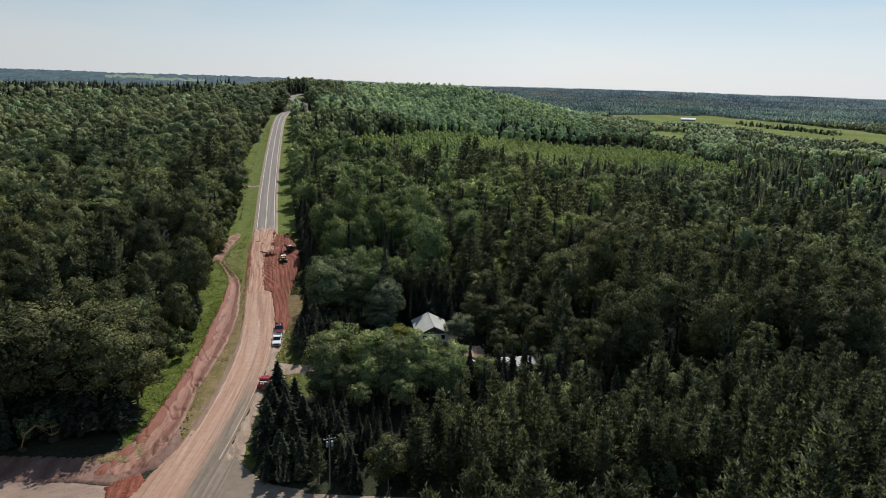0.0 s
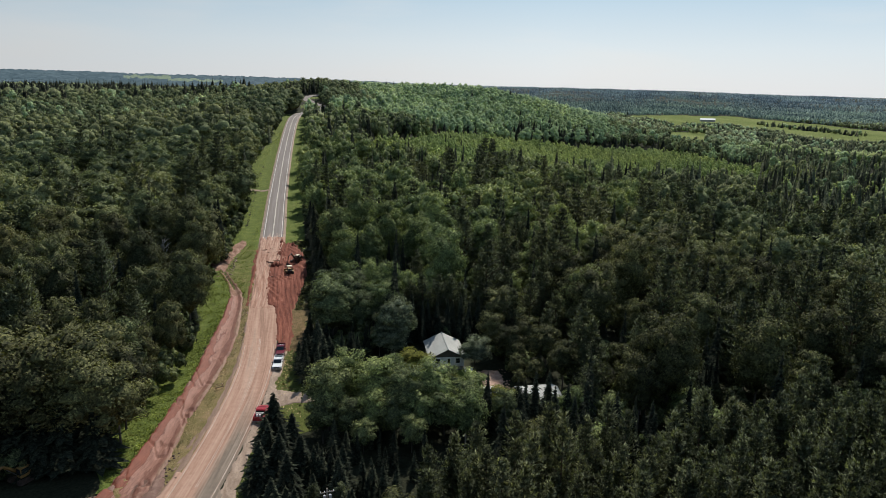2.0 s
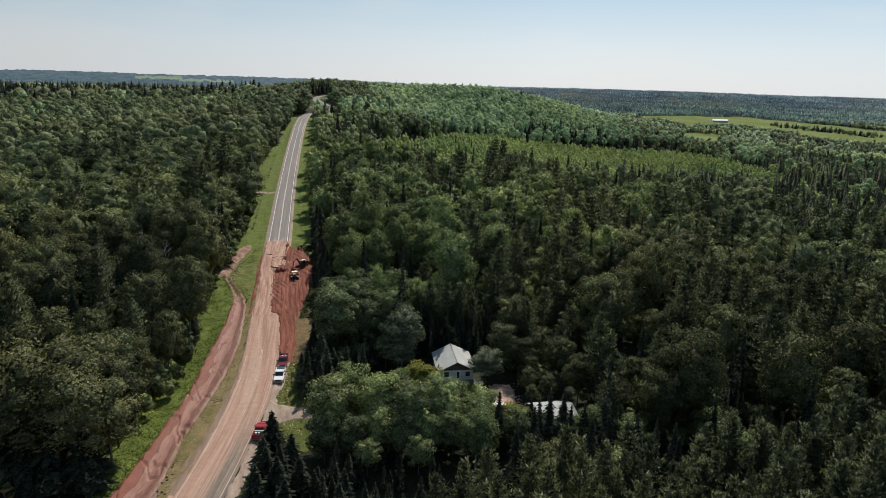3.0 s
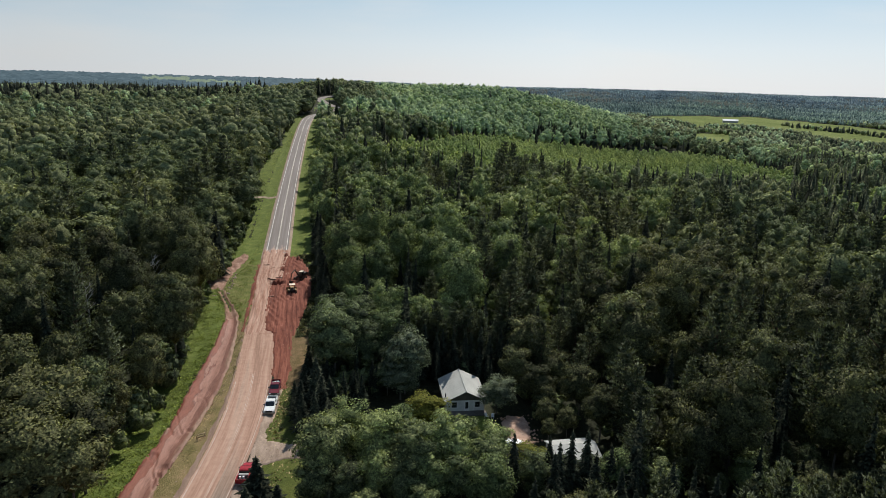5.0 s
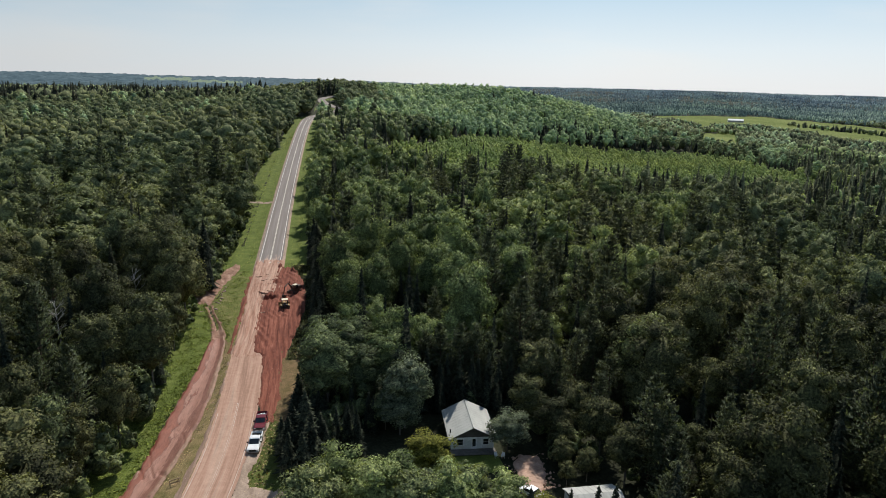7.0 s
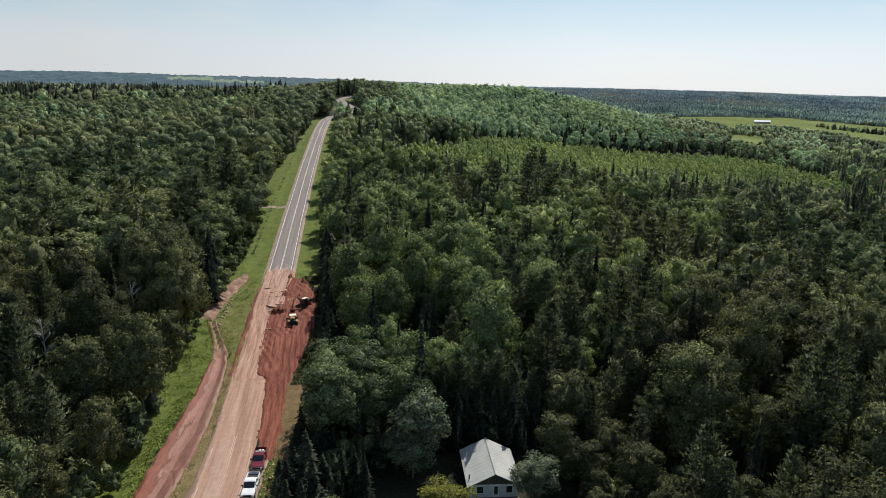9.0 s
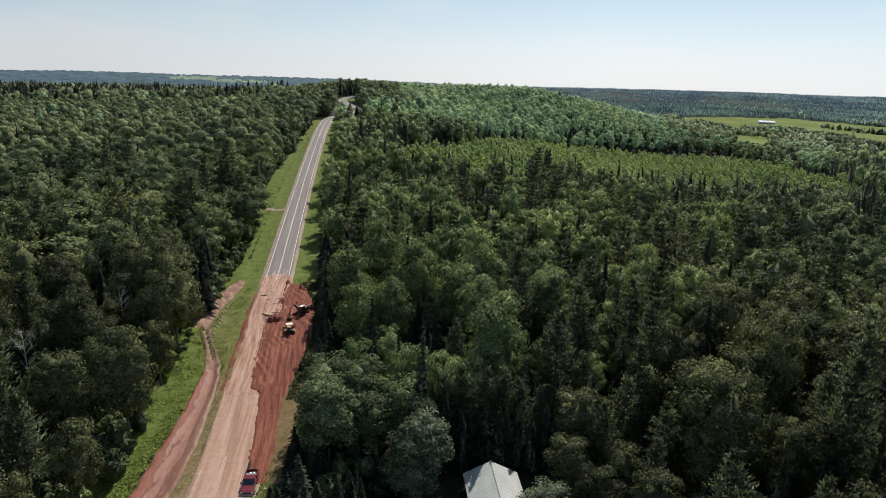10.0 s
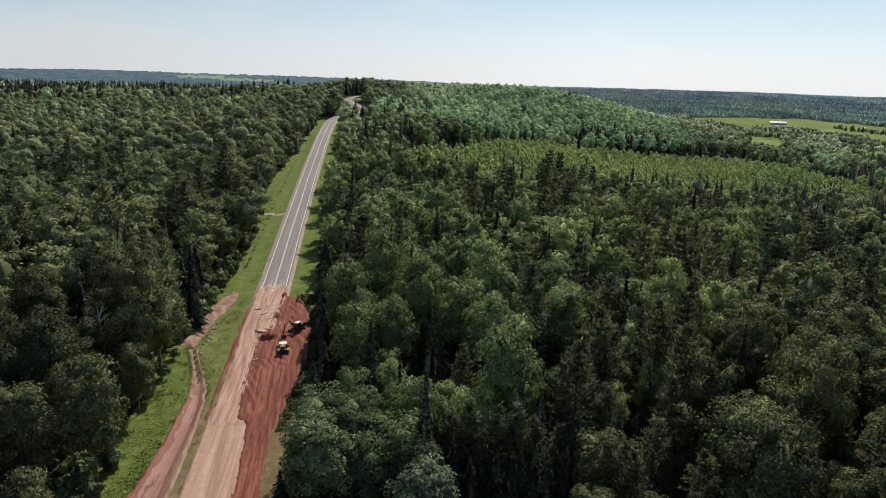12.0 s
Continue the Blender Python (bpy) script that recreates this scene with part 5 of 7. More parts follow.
LANDMARKS = [  # kind, place, height
    # spruces of the left row are added, dark fill for shaded tree sides
    ("spruce", -47.0, 120.0, 11.0), ("spruce", -41.0, 120.6, 12.0), ("spruce", -27.5, 121.6, 12.0), ("spruce", -22.8, 121.2, 11.0), ("spruce", -53.0, 121.0, 12.0),
    ("spruce", -37.5, 121.5, 10.5), ("oak", -23.5, 124.0, 17.5), ("oak", -28.0, 128.5, 19.0), ("oak", -33.0, 124.5, 19.0), ("oak", -39.0, 122.5, 19.5),
    ("oak", -21.0, 133.0, 15.0), ("oak", -44.5, 121.5, 19.0), ("oak", -26.0, 138.0, 17.0), ("oak", -50.0, 123.0, 19.0), ("oak", -56.0, 122.5, 18.0),
    ("oak", -20.5, 127.0, 14.0), ("oak", -62.0, 124.5, 19.0), ("spruce", -25.5, 124.5, 15.0), ("spruce", -31.0, 121.0, 12.0), ("spruce", -34.5, 122.0, 14.0),
    ("spruce", -44.0, 119.5, 11.0), ("oak", -36.0, 130.5, 19.0), ("broad", 16.6, 170.5, 13.5), ("spruce", 4.4, 116.0, 8.0), ("spruce", 7.6, 105.0, 9.0),
    ("pine", 11.2, 102.0, 5.5), ("pine", 15.0, 101.5, 5.5), ("broad", 39.0, 124.5, 9.0), ("broad", 45.5, 121.0, 8.0), ("bright", 57.5, 118.0, 8.5),
    ("oak", 48.0, 108.5, 8.5), ("pine", 36.0, 104.5, 12.0), ("pine", 64.5, 126.0, 16.0), ("pine", 61.5, 121.0, 14.0), ("oak", 63.0, 137.0, 10.0),
    ("oak", 62.5, 146.0, 10.0), ("pine", 66.0, 131.5, 17.0), ("bright", 54.5, 103.5, 9.0), ("spruce", 5.1, 122.4, 10.5), ("spruce", 8.2, 117.5, 9.0),
    ("spruce", 6.3, 110.5, 9.5), ("spruce", 9.5, 112.0, 8.0), ("broad", 14.5, 127.0, 12.5), ("bright", 18.7, 133.0, 12.0), ("bright", 22.7, 128.6, 12.5),
    ("broad", 27.8, 125.0, 12.0), ("bright", 32.8, 126.5, 12.0), ("bright", 26.0, 132.0, 11.0), ("bright", 37.5, 117.5, 10.0), ("broad", 37.0, 131.5, 8.5),
    ("bright", 42.0, 130.5, 8.0), ("yellow", 32.8, 143.8, 7.2), ("yellow", 38.1, 137.0, 5.2), ("yellow", 35.6, 134.6, 5.0), ("yellow", 46.5, 126.5, 6.0),
    ("silver", 47.3, 149.6, 7.0), ("oak", 60.9, 155.4, 9.0), ("silver", 31.0, 160.5, 12.5), ("silver", 29.8, 158.2, 7.8), ("broad", 27.4, 160.4, 7.0), ("spruce", 42.2, 121.2, 12.0), ("spruce", 41.5, 109.2, 12.0),
    ("spruce", 46.2, 114.8, 12.0), ("spruce", 50.6, 119.6, 12.5), ("spruce", 52.2, 114.4, 12.0), ("spruce", 54.0, 110.1, 12.0), ("spruce", 57.0, 112.3, 12.0),
    ("spruce", 61.8, 110.5, 12.0), ("spruce", 61.7, 104.7, 11.5), ("spruce", 64.3, 102.4, 12.0), ("spruce", 49.0, 124.5, 9.0), ("spruce", 53.6, 105.0, 12.0),
    ("spruce", 67.0, 108.0, 11.0), ("broad", 17.3, 181.0, 14.0), ("broad", 22.1, 179.0, 14.5), ("bright", 28.1, 171.0, 14.0), ("broad", 17.2, 174.0, 12.5),
    ("broad", 23.5, 168.5, 12.0), ("spruce", 3.6, 99.0, 6.5), ("spruce", 5.4, 101.4, 7.5), ("oak", 53.4, 157.0, 10.0), ("oak", 55.5, 150.0, 9.0),
    ("spruce", 6.0, 98.6, 8.0), ("spruce", 8.6, 98.6, 7.5), ("pine", 11.2, 97.2, 5.5), ("spruce", 7.4, 100.4, 6.5), ("spruce", 3.4, 108.5, 9.5), ("spruce", 6.6, 114.0, 9.0),
    ("spruce", 3.9, 119.0, 8.0), ("spruce", 53.4, 120.4, 12.0), ("spruce", 48.3, 118.4, 11.5), ("spruce", 55.8, 117.2, 11.0), ("broad", 51.5, 124.5, 5.5),
    ("broad", 56.5, 123.8, 5.0), ("oak", 21.5, 91.6, 9.0), ("spruce", 11.4, 163.2, 8.0), ("spruce", 11.8, 168.5, 8.5), ("spruce", 11.4, 157.0, 7.5),
    ("broad", 17.4, 175.5, 14.5), ("broad", 17.2, 168.0, 15.0), ("spruce", 16.2, 263.0, 13.0), ("spruce", 15.2, 271.0, 14.0), ("spruce", 14.2, 281.0, 13.0),
    ("spruce", 15.6, 255.0, 13.0), ("spruce", -22.5, 246.0, 15.0), ("spruce", -21.0, 256.0, 15.0), ("spruce", -19.5, 265.0, 16.0), ("spruce", -25.0, 251.0, 16.0),
    ("spruce", -23.5, 236.0, 14.0), ("oak", 54.6, 142.5, 5.5), ("oak", 56.0, 147.0, 6.5), ("oak", 57.5, 139.0, 5.5), ("oak", 53.8, 138.2, 4.0),
    ("pine", 59.0, 161.0, 15.0), ("pine", 65.0, 165.0, 16.0), ("spruce", 55.5, 171.0, 14.0), ("pine", 69.0, 158.0, 15.0), ("spruce", 61.5, 170.0, 15.0),
    ("oak", 58.0, 166.0, 13.0), ("pine", 64.2, 248.5, 17.5), ("pine", 79.1, 273.4, 18.0), ("spruce", 14.8, 197.8, 10.0), ("spruce", 14.6, 201.7, 10.0),
    ("spruce", 16.4, 207.9, 11.8), ("spruce", 14.7, 211.1, 9.4), ("spruce", 14.6, 213.8, 9.1), ("spruce", 16.4, 220.0, 12.0), ("spruce", 16.1, 222.1, 9.5),
    ("spruce", 15.7, 227.7, 12.3), ("spruce", 16.3, 229.8, 11.0), ("spruce", 15.8, 235.0, 8.9), ("spruce", 15.3, 237.8, 12.7), ("spruce", 16.3, 243.1, 9.5),
    ("spruce", 16.4, 247.2, 12.4), ("spruce", 16.2, 251.0, 10.1), ("spruce", 15.6, 254.8, 8.8), ("spruce", 14.9, 259.9, 8.2), ("spruce", 20.3, 109.7, 4.4),
    # low spruces before the bright trees are added as dark fill for shade
    ("spruce", 21.1, 119.2, 4.2), ("spruce", 22.1, 114.1, 4.1), ("spruce", 18.6, 115.7, 5.4), ("spruce", 15.8, 105.0, 5.5), ("spruce", 29.5, 113.6, 6.3),
    ("spruce", 18.7, 116.4, 4.3), ("spruce", 16.8, 115.1, 6.2), ("spruce", 19.4, 104.6, 4.8), ("spruce", 15.2, 108.1, 6.4), ("spruce", 15.0, 119.0, 6.6),
    ("spruce", 12.1, 109.8, 5.5), ("spruce", 11.5, 110.6, 6.7), ("spruce", 13.2, 113.7, 4.4), ("spruce", 22.6, 119.1, 4.6), ("spruce", 11.2, 104.5, 5.6),
    ("spruce", 11.3, 104.5, 5.5), ("spruce", 29.4, 110.6, 5.2), ("spruce", 23.8, 104.7, 5.7), ("spruce", 14.5, 114.0, 6.9), ("spruce", 12.1, 113.0, 5.8),
    ("spruce", 14.0, 107.8, 7.0), ("spruce", 25.1, 120.1, 4.7), ("spruce", 23.2, 103.8, 5.1), ("spruce", 24.5, 113.6, 6.3), ("spruce", 12.7, 109.2, 6.6),
    ("spruce", 22.7, 111.1, 5.2), ("spruce", 30.7, 113.3, 4.1), ("spruce", 27.0, 108.9, 5.3), ("spruce", 15.3, 111.0, 5.0), ("spruce", 12.8, 114.3, 4.3),
    ("oak", 21.0, 135.0, 6.5), ("oak", 25.0, 135.5, 6.5), ("oak", 29.5, 134.8, 6.5), ("oak", 33.5, 131.5, 6.5), ("oak", 17.0, 136.5, 5.5), ("spruce", 21.4, 103.0, 7.3),
    ("spruce", 16.6, 93.7, 6.3), ("spruce", 18.5, 105.3, 7.4), ("spruce", 23.2, 101.6, 7.3), ("spruce", 16.6, 99.9, 5.6), ("spruce", 27.6, 94.4, 7.9),
    ("spruce", 15.6, 103.5, 6.2), ("spruce", 20.4, 105.7, 5.1), ("spruce", 15.4, 106.8, 6.8), ("spruce", 15.8, 107.8, 8.3), ("spruce", 16.1, 99.6, 5.5),
    ("spruce", 19.0, 102.5, 5.6), ("spruce", 24.6, 94.2, 5.6), ("spruce", 26.3, 99.3, 6.5), ("spruce", 23.1, 100.4, 6.3), ("spruce", 14.9, 104.0, 8.4),
    ("spruce", 28.7, 103.1, 6.2), ("spruce", 19.8, 103.5, 7.4), ("spruce", 16.2, 96.9, 6.3), ("spruce", 21.9, 105.2, 6.8), ("spruce", 14.9, 105.4, 6.5),
    ("spruce", 22.0, 96.7, 6.5), ("spruce", 20.1, 104.7, 5.4), ("spruce", 22.5, 96.1, 7.4), ("spruce", 15.0, 97.5, 6.2), ("spruce", 23.7, 94.3, 6.6),
    # spruces right of the trucks are added where the ground lies in shade
    ("spruce", 15.5, 162.3, 7.7), ("spruce", 20.2, 155.2, 8.3), ("spruce", 25.1, 159.7, 7.3), ("spruce", 16.5, 152.0, 6.8), ("spruce", 21.8, 153.0, 8.3),
    ("spruce", 16.5, 155.5, 5.6), ("spruce", 28.0, 163.1, 8.6), ("spruce", 22.2, 152.5, 6.7), ("spruce", 20.5, 153.7, 8.8), ("spruce", 18.5, 154.3, 8.4),
    ("spruce", 14.9, 165.9, 7.1), ("spruce", 21.3, 157.1, 7.2), ("spruce", 15.8, 152.6, 8.5), ("spruce", 16.5, 163.7, 6.2), ("spruce", 27.5, 165.4, 8.1),
    ("spruce", 24.4, 160.7, 8.1), ("spruce", 34.1, 166.0, 12.4), ("spruce", 36.1, 168.1, 12.6), ("spruce", 38.2, 165.5, 11.1), ("spruce", 40.1, 168.5, 10.9),
    ("spruce", 41.6, 164.2, 12.0), ("spruce", 44.5, 166.1, 11.2), ("spruce", 46.0, 167.3, 10.3), ("spruce", 47.9, 166.4, 11.7), ("spruce", 49.4, 164.6, 10.7),
    ("spruce", 52.0, 165.4, 11.6), ("spruce", 53.3, 164.3, 9.7), ("pine", 36.5, 172.9, 14.1), ("pine", 39.5, 172.4, 15.7), ("pine", 43.1, 171.0, 16.0),
    ("pine", 46.3, 172.0, 15.6), ("pine", 48.8, 170.9, 13.7), ("pine", 52.6, 169.8, 13.2), ("spruce", 13.4, 153.6, 12.0), ("spruce", 10.6, 151.6, 8.5), ("spruce", 10.8, 147.6, 8.0), ("spruce", 9.4, 154.6, 7.0), ("spruce", 13.0, 146.2, 8.5), ("spruce", 14.4, 148.8, 10.5), ("broad", 13.2, 122.6, 8.4), ("broad", 17.6, 121.8, 8.0),
    ("bright", 21.8, 123.2, 8.8), ("broad", 25.6, 120.8, 8.2), ("bright", 30.2, 121.4, 8.6), ("broad", 34.4, 121.0, 8.2), ("broad", 19.8, 118.0, 6.2), ("broad", 28.0, 117.2, 6.4),
]


def plant_forest():
    rng = np.random.default_rng(11)
    bands = [(-150, 230, -110, 62, 6.6), (-260, 330, 62, 330, 6.9), (-420, 620, 330, 720, 7.3), (-800, 1000, 720, 1300, 8.0), (-1200, 1750, 1300, 2330, 10.5)]
    X, Y, R = [], [], []
    for x0, x1, y0, y1, s in bands:
        x, y = scatter(rng, x0, x1, y0, y1, s)
        beside = (y0 < 100) & (np.hypot(x - 20, y - 60) < 112)
        keep = (seen_from_path(x, y) | beside) & ~clear(x, y)
        if s == 10.5:
            keep &= np.hypot(x, y) < 2330
        if y0 == 62:
            for _, a, b, h in LANDMARKS:
                keep &= np.hypot(x - a, y - b) > h * 0.24
            keep &= ~((x > -6) & (x < 58) & (y < 163)) & ~((x > 18) & (y < 106)) & ~((x > 36) & (x < 56) & (y < 172))
        X.append(x[keep]), Y.append(y[keep]), R.append(np.full(keep.sum(), s))
    x, y, spacing = np.concatenate(X), np.concatenate(Y), np.concatenate(R)
    kind = species(rng, x, y)
    stay = ~inside(YOUNG, x, y) & ((x > road_x(y)) | (y > 470) | (y < 125) | (rng.uniform(0, 1, len(x)) < 0.84)) | (rng.uniform(0, 1, len(x)) < 0.05)
    x, y, spacing, kind = x[stay], y[stay], spacing[stay], kind[stay]
    z = land(x, y)
    size = rng.uniform(0.55, 1.28, len(x)) * np.where(kind == "pine", 1.1, 1.0) 
    size = np.where((kind == "spruce") & (y < 560) & (y > 170), size * 1.25, size)
    size = np.where(y > 560, 0.62 + 0.72 * (size - 0.55), size)
    size = np.where((y > 940) & (x < -70), size * np.where(kind == "spruce", 1.75, 1.3), size)
    size = size * (1 + 0.14 * np.array([noise.noise(Vector((a / 28, b / 28, 7.7))) for a, b in zip(x, y)]))
    wide = rng.uniform(0.72, 1.38, len(x)) * np.select([spacing > 10, spacing > 7.5], [1.3, 1.2], 1.05) * np.where(kind == "aspen", 1.45, 1.0)
    size = np.where(inside(YOUNG, x, y), size * 0.6, size)
    size = np.where((kind == "spruce") & (y > 884) & (y < 960) & (x < 66), size * 1.05, size)
    size = np.where((kind == "spruce") & inside(DARKSTAND, x, y), size * 1.25, size)
    wide = np.where((kind == "spruce") & (y > 560), wide * 1.4, wide)
    size = np.where((y > 820) & (x > 380), size * 0.84, size)
    wide = np.where((x < road_x(y)) & (y < 720) & (kind == "oak"), wide * 1.22, wide)
    turn = rng.uniform(0, 2 * math.pi, len(x))
    tone = rng.uniform(0, 1, len(x))
    dist = np.hypot(x - 14, np.maximum(y - 60, y * 0.35))
    level = np.select([~seen_from_path(x, y), dist < 190, dist < 370, dist < 1000], [3, 0, 1, 2], 3)
    order = np.argsort(np.abs(x - 10) * 0.8 + y)
    counts = {k: 0 for k in KINDS}
    for n, (k, a, b, h) in enumerate(LANDMARKS):
        s = h / KINDS[k].h
        w = s * (1.9 if k in ("yellow", "silver") and h < 8 else 1.3 if k in ("yellow", "silver", "broad", "bright", "oak") else (2.5 if a < 10 and 100 < b < 125 else 1.9 if a < 18 else 1.35) if k == "spruce" else 1.5 if h < 8 else 1.08)
        KINDS[k].plant(n, Matrix.Translation((a, b, lz(a, b))) @ Matrix.Rotation(n * 1.7, 4, "Z") @ Matrix.Diagonal((w, w, s, 1)), "forest trees near the road")
    single = np.zeros(len(x), bool)
    for i in order:
        k = str(kind[i])
        if level[i] == 0 and counts[k] < (280 if k == "broad" else 180):
            single[i] = True
            counts[k] += 1
            q = Matrix.Translation((x[i], y[i], z[i])) @ Matrix.Rotation(turn[i], 4, "Z") @ Matrix.Diagonal((size[i], size[i], size[i] * rng.uniform(0.9, 1.15), 1))
            KINDS[k].plant(counts[k], q, "forest trees near the road")
    total = 0
    for k, kd in KINDS.items():
        for lev in range(5):
            pick = np.where((kind == k) & (np.select([(level == 2) & (dist > 540)], [4], level) == lev) & ~single)[0]
            if not len(pick):
                continue
            vs, fs, ts, ns, base = [], [], [], [], 0
            shapes = kd.lods[2 if lev == 4 else min(lev, 3)]
            for s, (v, f, nn) in enumerate(shapes):
                some = pick[s::len(shapes)]
                c, sn = np.cos(turn[some])[:, None], np.sin(turn[some])[:, None]
                sc = (size * wide)[some][:, None]
                px = (v[None, :, 0] * c - v[None, :, 1] * sn) * sc + x[some][:, None]
                py = (v[None, :, 0] * sn + v[None, :, 1] * c) * sc + y[some][:, None]
                pz = v[None, :, 2] * size[some][:, None] * rng.uniform(0.9, 1.15, (len(some), 1)) + z[some][:, None]
                vs.append(np.stack([px, py, pz], -1).reshape(-1, 3))
                fs.append((f[None] + (np.arange(len(some)) * len(v))[:, None, None]).reshape(-1, 3) + base)
                ts.append(np.repeat(tone[some], len(v)))
                ns.append(np.stack([nn[None, :, 0] * c - nn[None, :, 1] * sn, nn[None, :, 0] * sn + nn[None, :, 1] * c, nn[None, :, 2] + 0 * c], -1).reshape(-1, 3))
                base += len(v) * len(some)
            v, f = np.concatenate(vs), np.concatenate(fs)
            total += len(f)
            # woods further off take the leaf copies with distance haze in their colour
            ob = new("broadleaf_woods" if k in ("broad", "bright", "oak") else "%s_woods" % k, mesh_from("woods", v, f, [HAZELEAF if (lev in (3, 4) and k in ("broad", "bright")) else PALEOAK if (lev > 0 and k == "oak") else kd.leaf], False, np.concatenate(ts), np.concatenate(ns)))
            tagged(ob, "dense %s forest covering rolling country" % {"broad": "green broadleaf", "oak": "olive green broadleaf", "bright": "bright green broadleaf", "aspen": "light green young aspen", "spruce": "dark spruce", "pine": "dull green pine"}.get(k), "forest", "", "stuff")
    print("TREES", len(x), counts, "woods triangles", total, "by level", [(int((level == q).sum())) for q in range(4)])


def pine_stand():
    """A close-grown stand of young pines in the foreground."""
    rng = np.random.default_rng(31)
    x, y = scatter(rng, 18, 135, 60, 107, 4.1)
    keep = seen_from_path(x, y) & ~clear(x, y)
    for _, a, b, h in LANDMARKS:
        keep &= np.hypot(x - a, y - b) > h * 0.2
    keep &= ~((x < 40) & (y > 100)) & ~((x < 30 - 0.12 * (y - 60)) & (y > 60))
    shapes = [pine_crown(s, 13, 2.6, 14, 6, 20, 0.27, 0.12) for s in (51, 52, 53)]
    meshes = [mesh_from("crown", v, f, [PINE], normals=nn) for v, f, nn in shapes]
    trunk = trunk_mesh("trunk", 12.0, 0.15, 3, PINEBARK, 9)
    for n, (a, b) in enumerate(zip(x[keep], y[keep])):
        s = rng.uniform(0.78, 1.12)
        ob = new("pine_tree")
        ob.matrix_basis = Matrix.Translation((a, b, lz(a, b))) @ Matrix.Rotation(rng.uniform(0, 6.3), 4, "Z") @ Matrix.Diagonal((s, s, s * rng.uniform(0.9, 1.1), 1))
        new("trunk", trunk).parent = ob
        new("crown", meshes[n % 3]).parent = ob
        tagged(ob, "close-grown young pine with brushy olive needles", "tree", "young pine stand")


def turned(nn, a):
    """Normals turned about the upright axis by each angle."""
    c, s = np.cos(a), np.sin(a)
    return np.stack([nn[None, :, 0] * c - nn[None, :, 1] * s, nn[None, :, 0] * s + nn[None, :, 1] * c, nn[None, :, 2] + 0 * c], -1).reshape(-1, 3)


def plantation():
    """A close young stand of light green saplings at the hill's foot."""
    rng = np.random.default_rng(77)
    x, y = scatter(rng, 40, 470, 415, 690, 4.4)
    keep = inside(YOUNG, x, y)
    x, y = x[keep], y[keep]
    v, f, nn = round_crown(71, 6.0, 2.3, 0.0, 4, 7, 0.5)
    n = len(x)
    a, s, hi = rng.uniform(0, 6.3, (n, 1)), rng.uniform(0.8, 1.35, (n, 1)), rng.uniform(0.6, 1.45, (n, 1))
    px = (v[None, :, 0] * np.cos(a) - v[None, :, 1] * np.sin(a)) * s + x[:, None]
    py = (v[None, :, 0] * np.sin(a) + v[None, :, 1] * np.cos(a)) * s + y[:, None]
    pz = v[None, :, 2] * hi + land(x, y)[:, None] - 0.3
    vv = np.stack([px, py, pz], -1).reshape(-1, 3)
    ff = (f[None] + (np.arange(n) * len(v))[:, None, None]).reshape(-1, 3)
    tagged(new("aspen_woods", mesh_from("saplings", vv, ff, [ASPEN], False, np.repeat(rng.uniform(0, 1, n), len(v)), turned(nn, a))), "light yellow-green stand of young aspen saplings", "young trees", "", "stuff")


def undergrowth():
    """Bushes and saplings that close the forest's foot and edges."""
    rng = np.random.default_rng(23)
    x, y = scatter(rng, -120, 190, 84, 330, 3.6)
    d = x - road_x(y)
    edge = ~clear(x, y) & clear(x - 7 * np.sign(d), y)
    keep = seen_from_path(x, y) & ~clear(x, y) & (edge | (rng.uniform(0, 1, len(x)) < 0.18))
    keep &= ~((x > -6) & (x < 36) & (y > 80) & (y < 152) & ~((x > 15) & (y > 124) & (y < 143)))
    keep &= ~((d > 0) & (d < 15) & (y < 205)) & ~((x > 34) & (x < 53) & (y < 163))
    x, y = x[keep], y[keep]
    z = land(x, y)
    v, f, nn = broad_crown(41, 4.2, 2.0, 0.0, 4, 16, 0.5, 0.0)
    n = len(x)
    a, s = rng.uniform(0, 6.3, (n, 1)), rng.uniform(0.6, 1.5, (n, 1))
    px = (v[None, :, 0] * np.cos(a) - v[None, :, 1] * np.sin(a)) * s + x[:, None]
    py = (v[None, :, 0] * np.sin(a) + v[None, :, 1] * np.cos(a)) * s + y[:, None]
    pz = v[None, :, 2] * s + z[:, None] - 0.3
    vv = np.stack([px, py, pz], -1).reshape(-1, 3)
    ff = (f[None] + (np.arange(n) * len(v))[:, None, None]).reshape(-1, 3)
    tagged(new("undergrowth", mesh_from("undergrowth", vv, ff, [LEAF], False, np.repeat(rng.uniform(0, 1, n), len(v)), turned(nn, a))), "leafy bushes and saplings along the wood's edge", "bushes", "", "stuff")


def weeds(name, mat, n, lo, hi, y0, y1, height, seed, label):
    """Tufts of grass and weeds between two lines along the road."""
    rng = np.random.default_rng(seed)
    y = rng.uniform(y0, y1, n)
    t = rng.uniform(0, 1, n)
    x = lo(y) * (1 - t) + hi(y) * t
    some = uneven(x * 0.35, y * 0.22, seed + 40) + rng.uniform(-0.12, 0.12, n) > 0.37
    x, y, n = x[some], y[some], int(some.sum())
    c = np.stack([x, y, land(x, y) + height * 0.45], 1)
    nn = rng.normal(0, 1, (n, 3)) * [1, 1, 0.5] + [0, -0.3, 0.5]
    v, f, sh = leaf_tris(rng, c, nn, height, 0.4)
    up = np.repeat(unit(rng.normal(0, 0.4, (n, 3)) + [0, 0, 1]), 3, 0)
    tagged(new(name, mesh_from(name, v, f, [mat], False, np.repeat(rng.uniform(0, 1, n), 3), up)), label, "grass", "", "stuff")


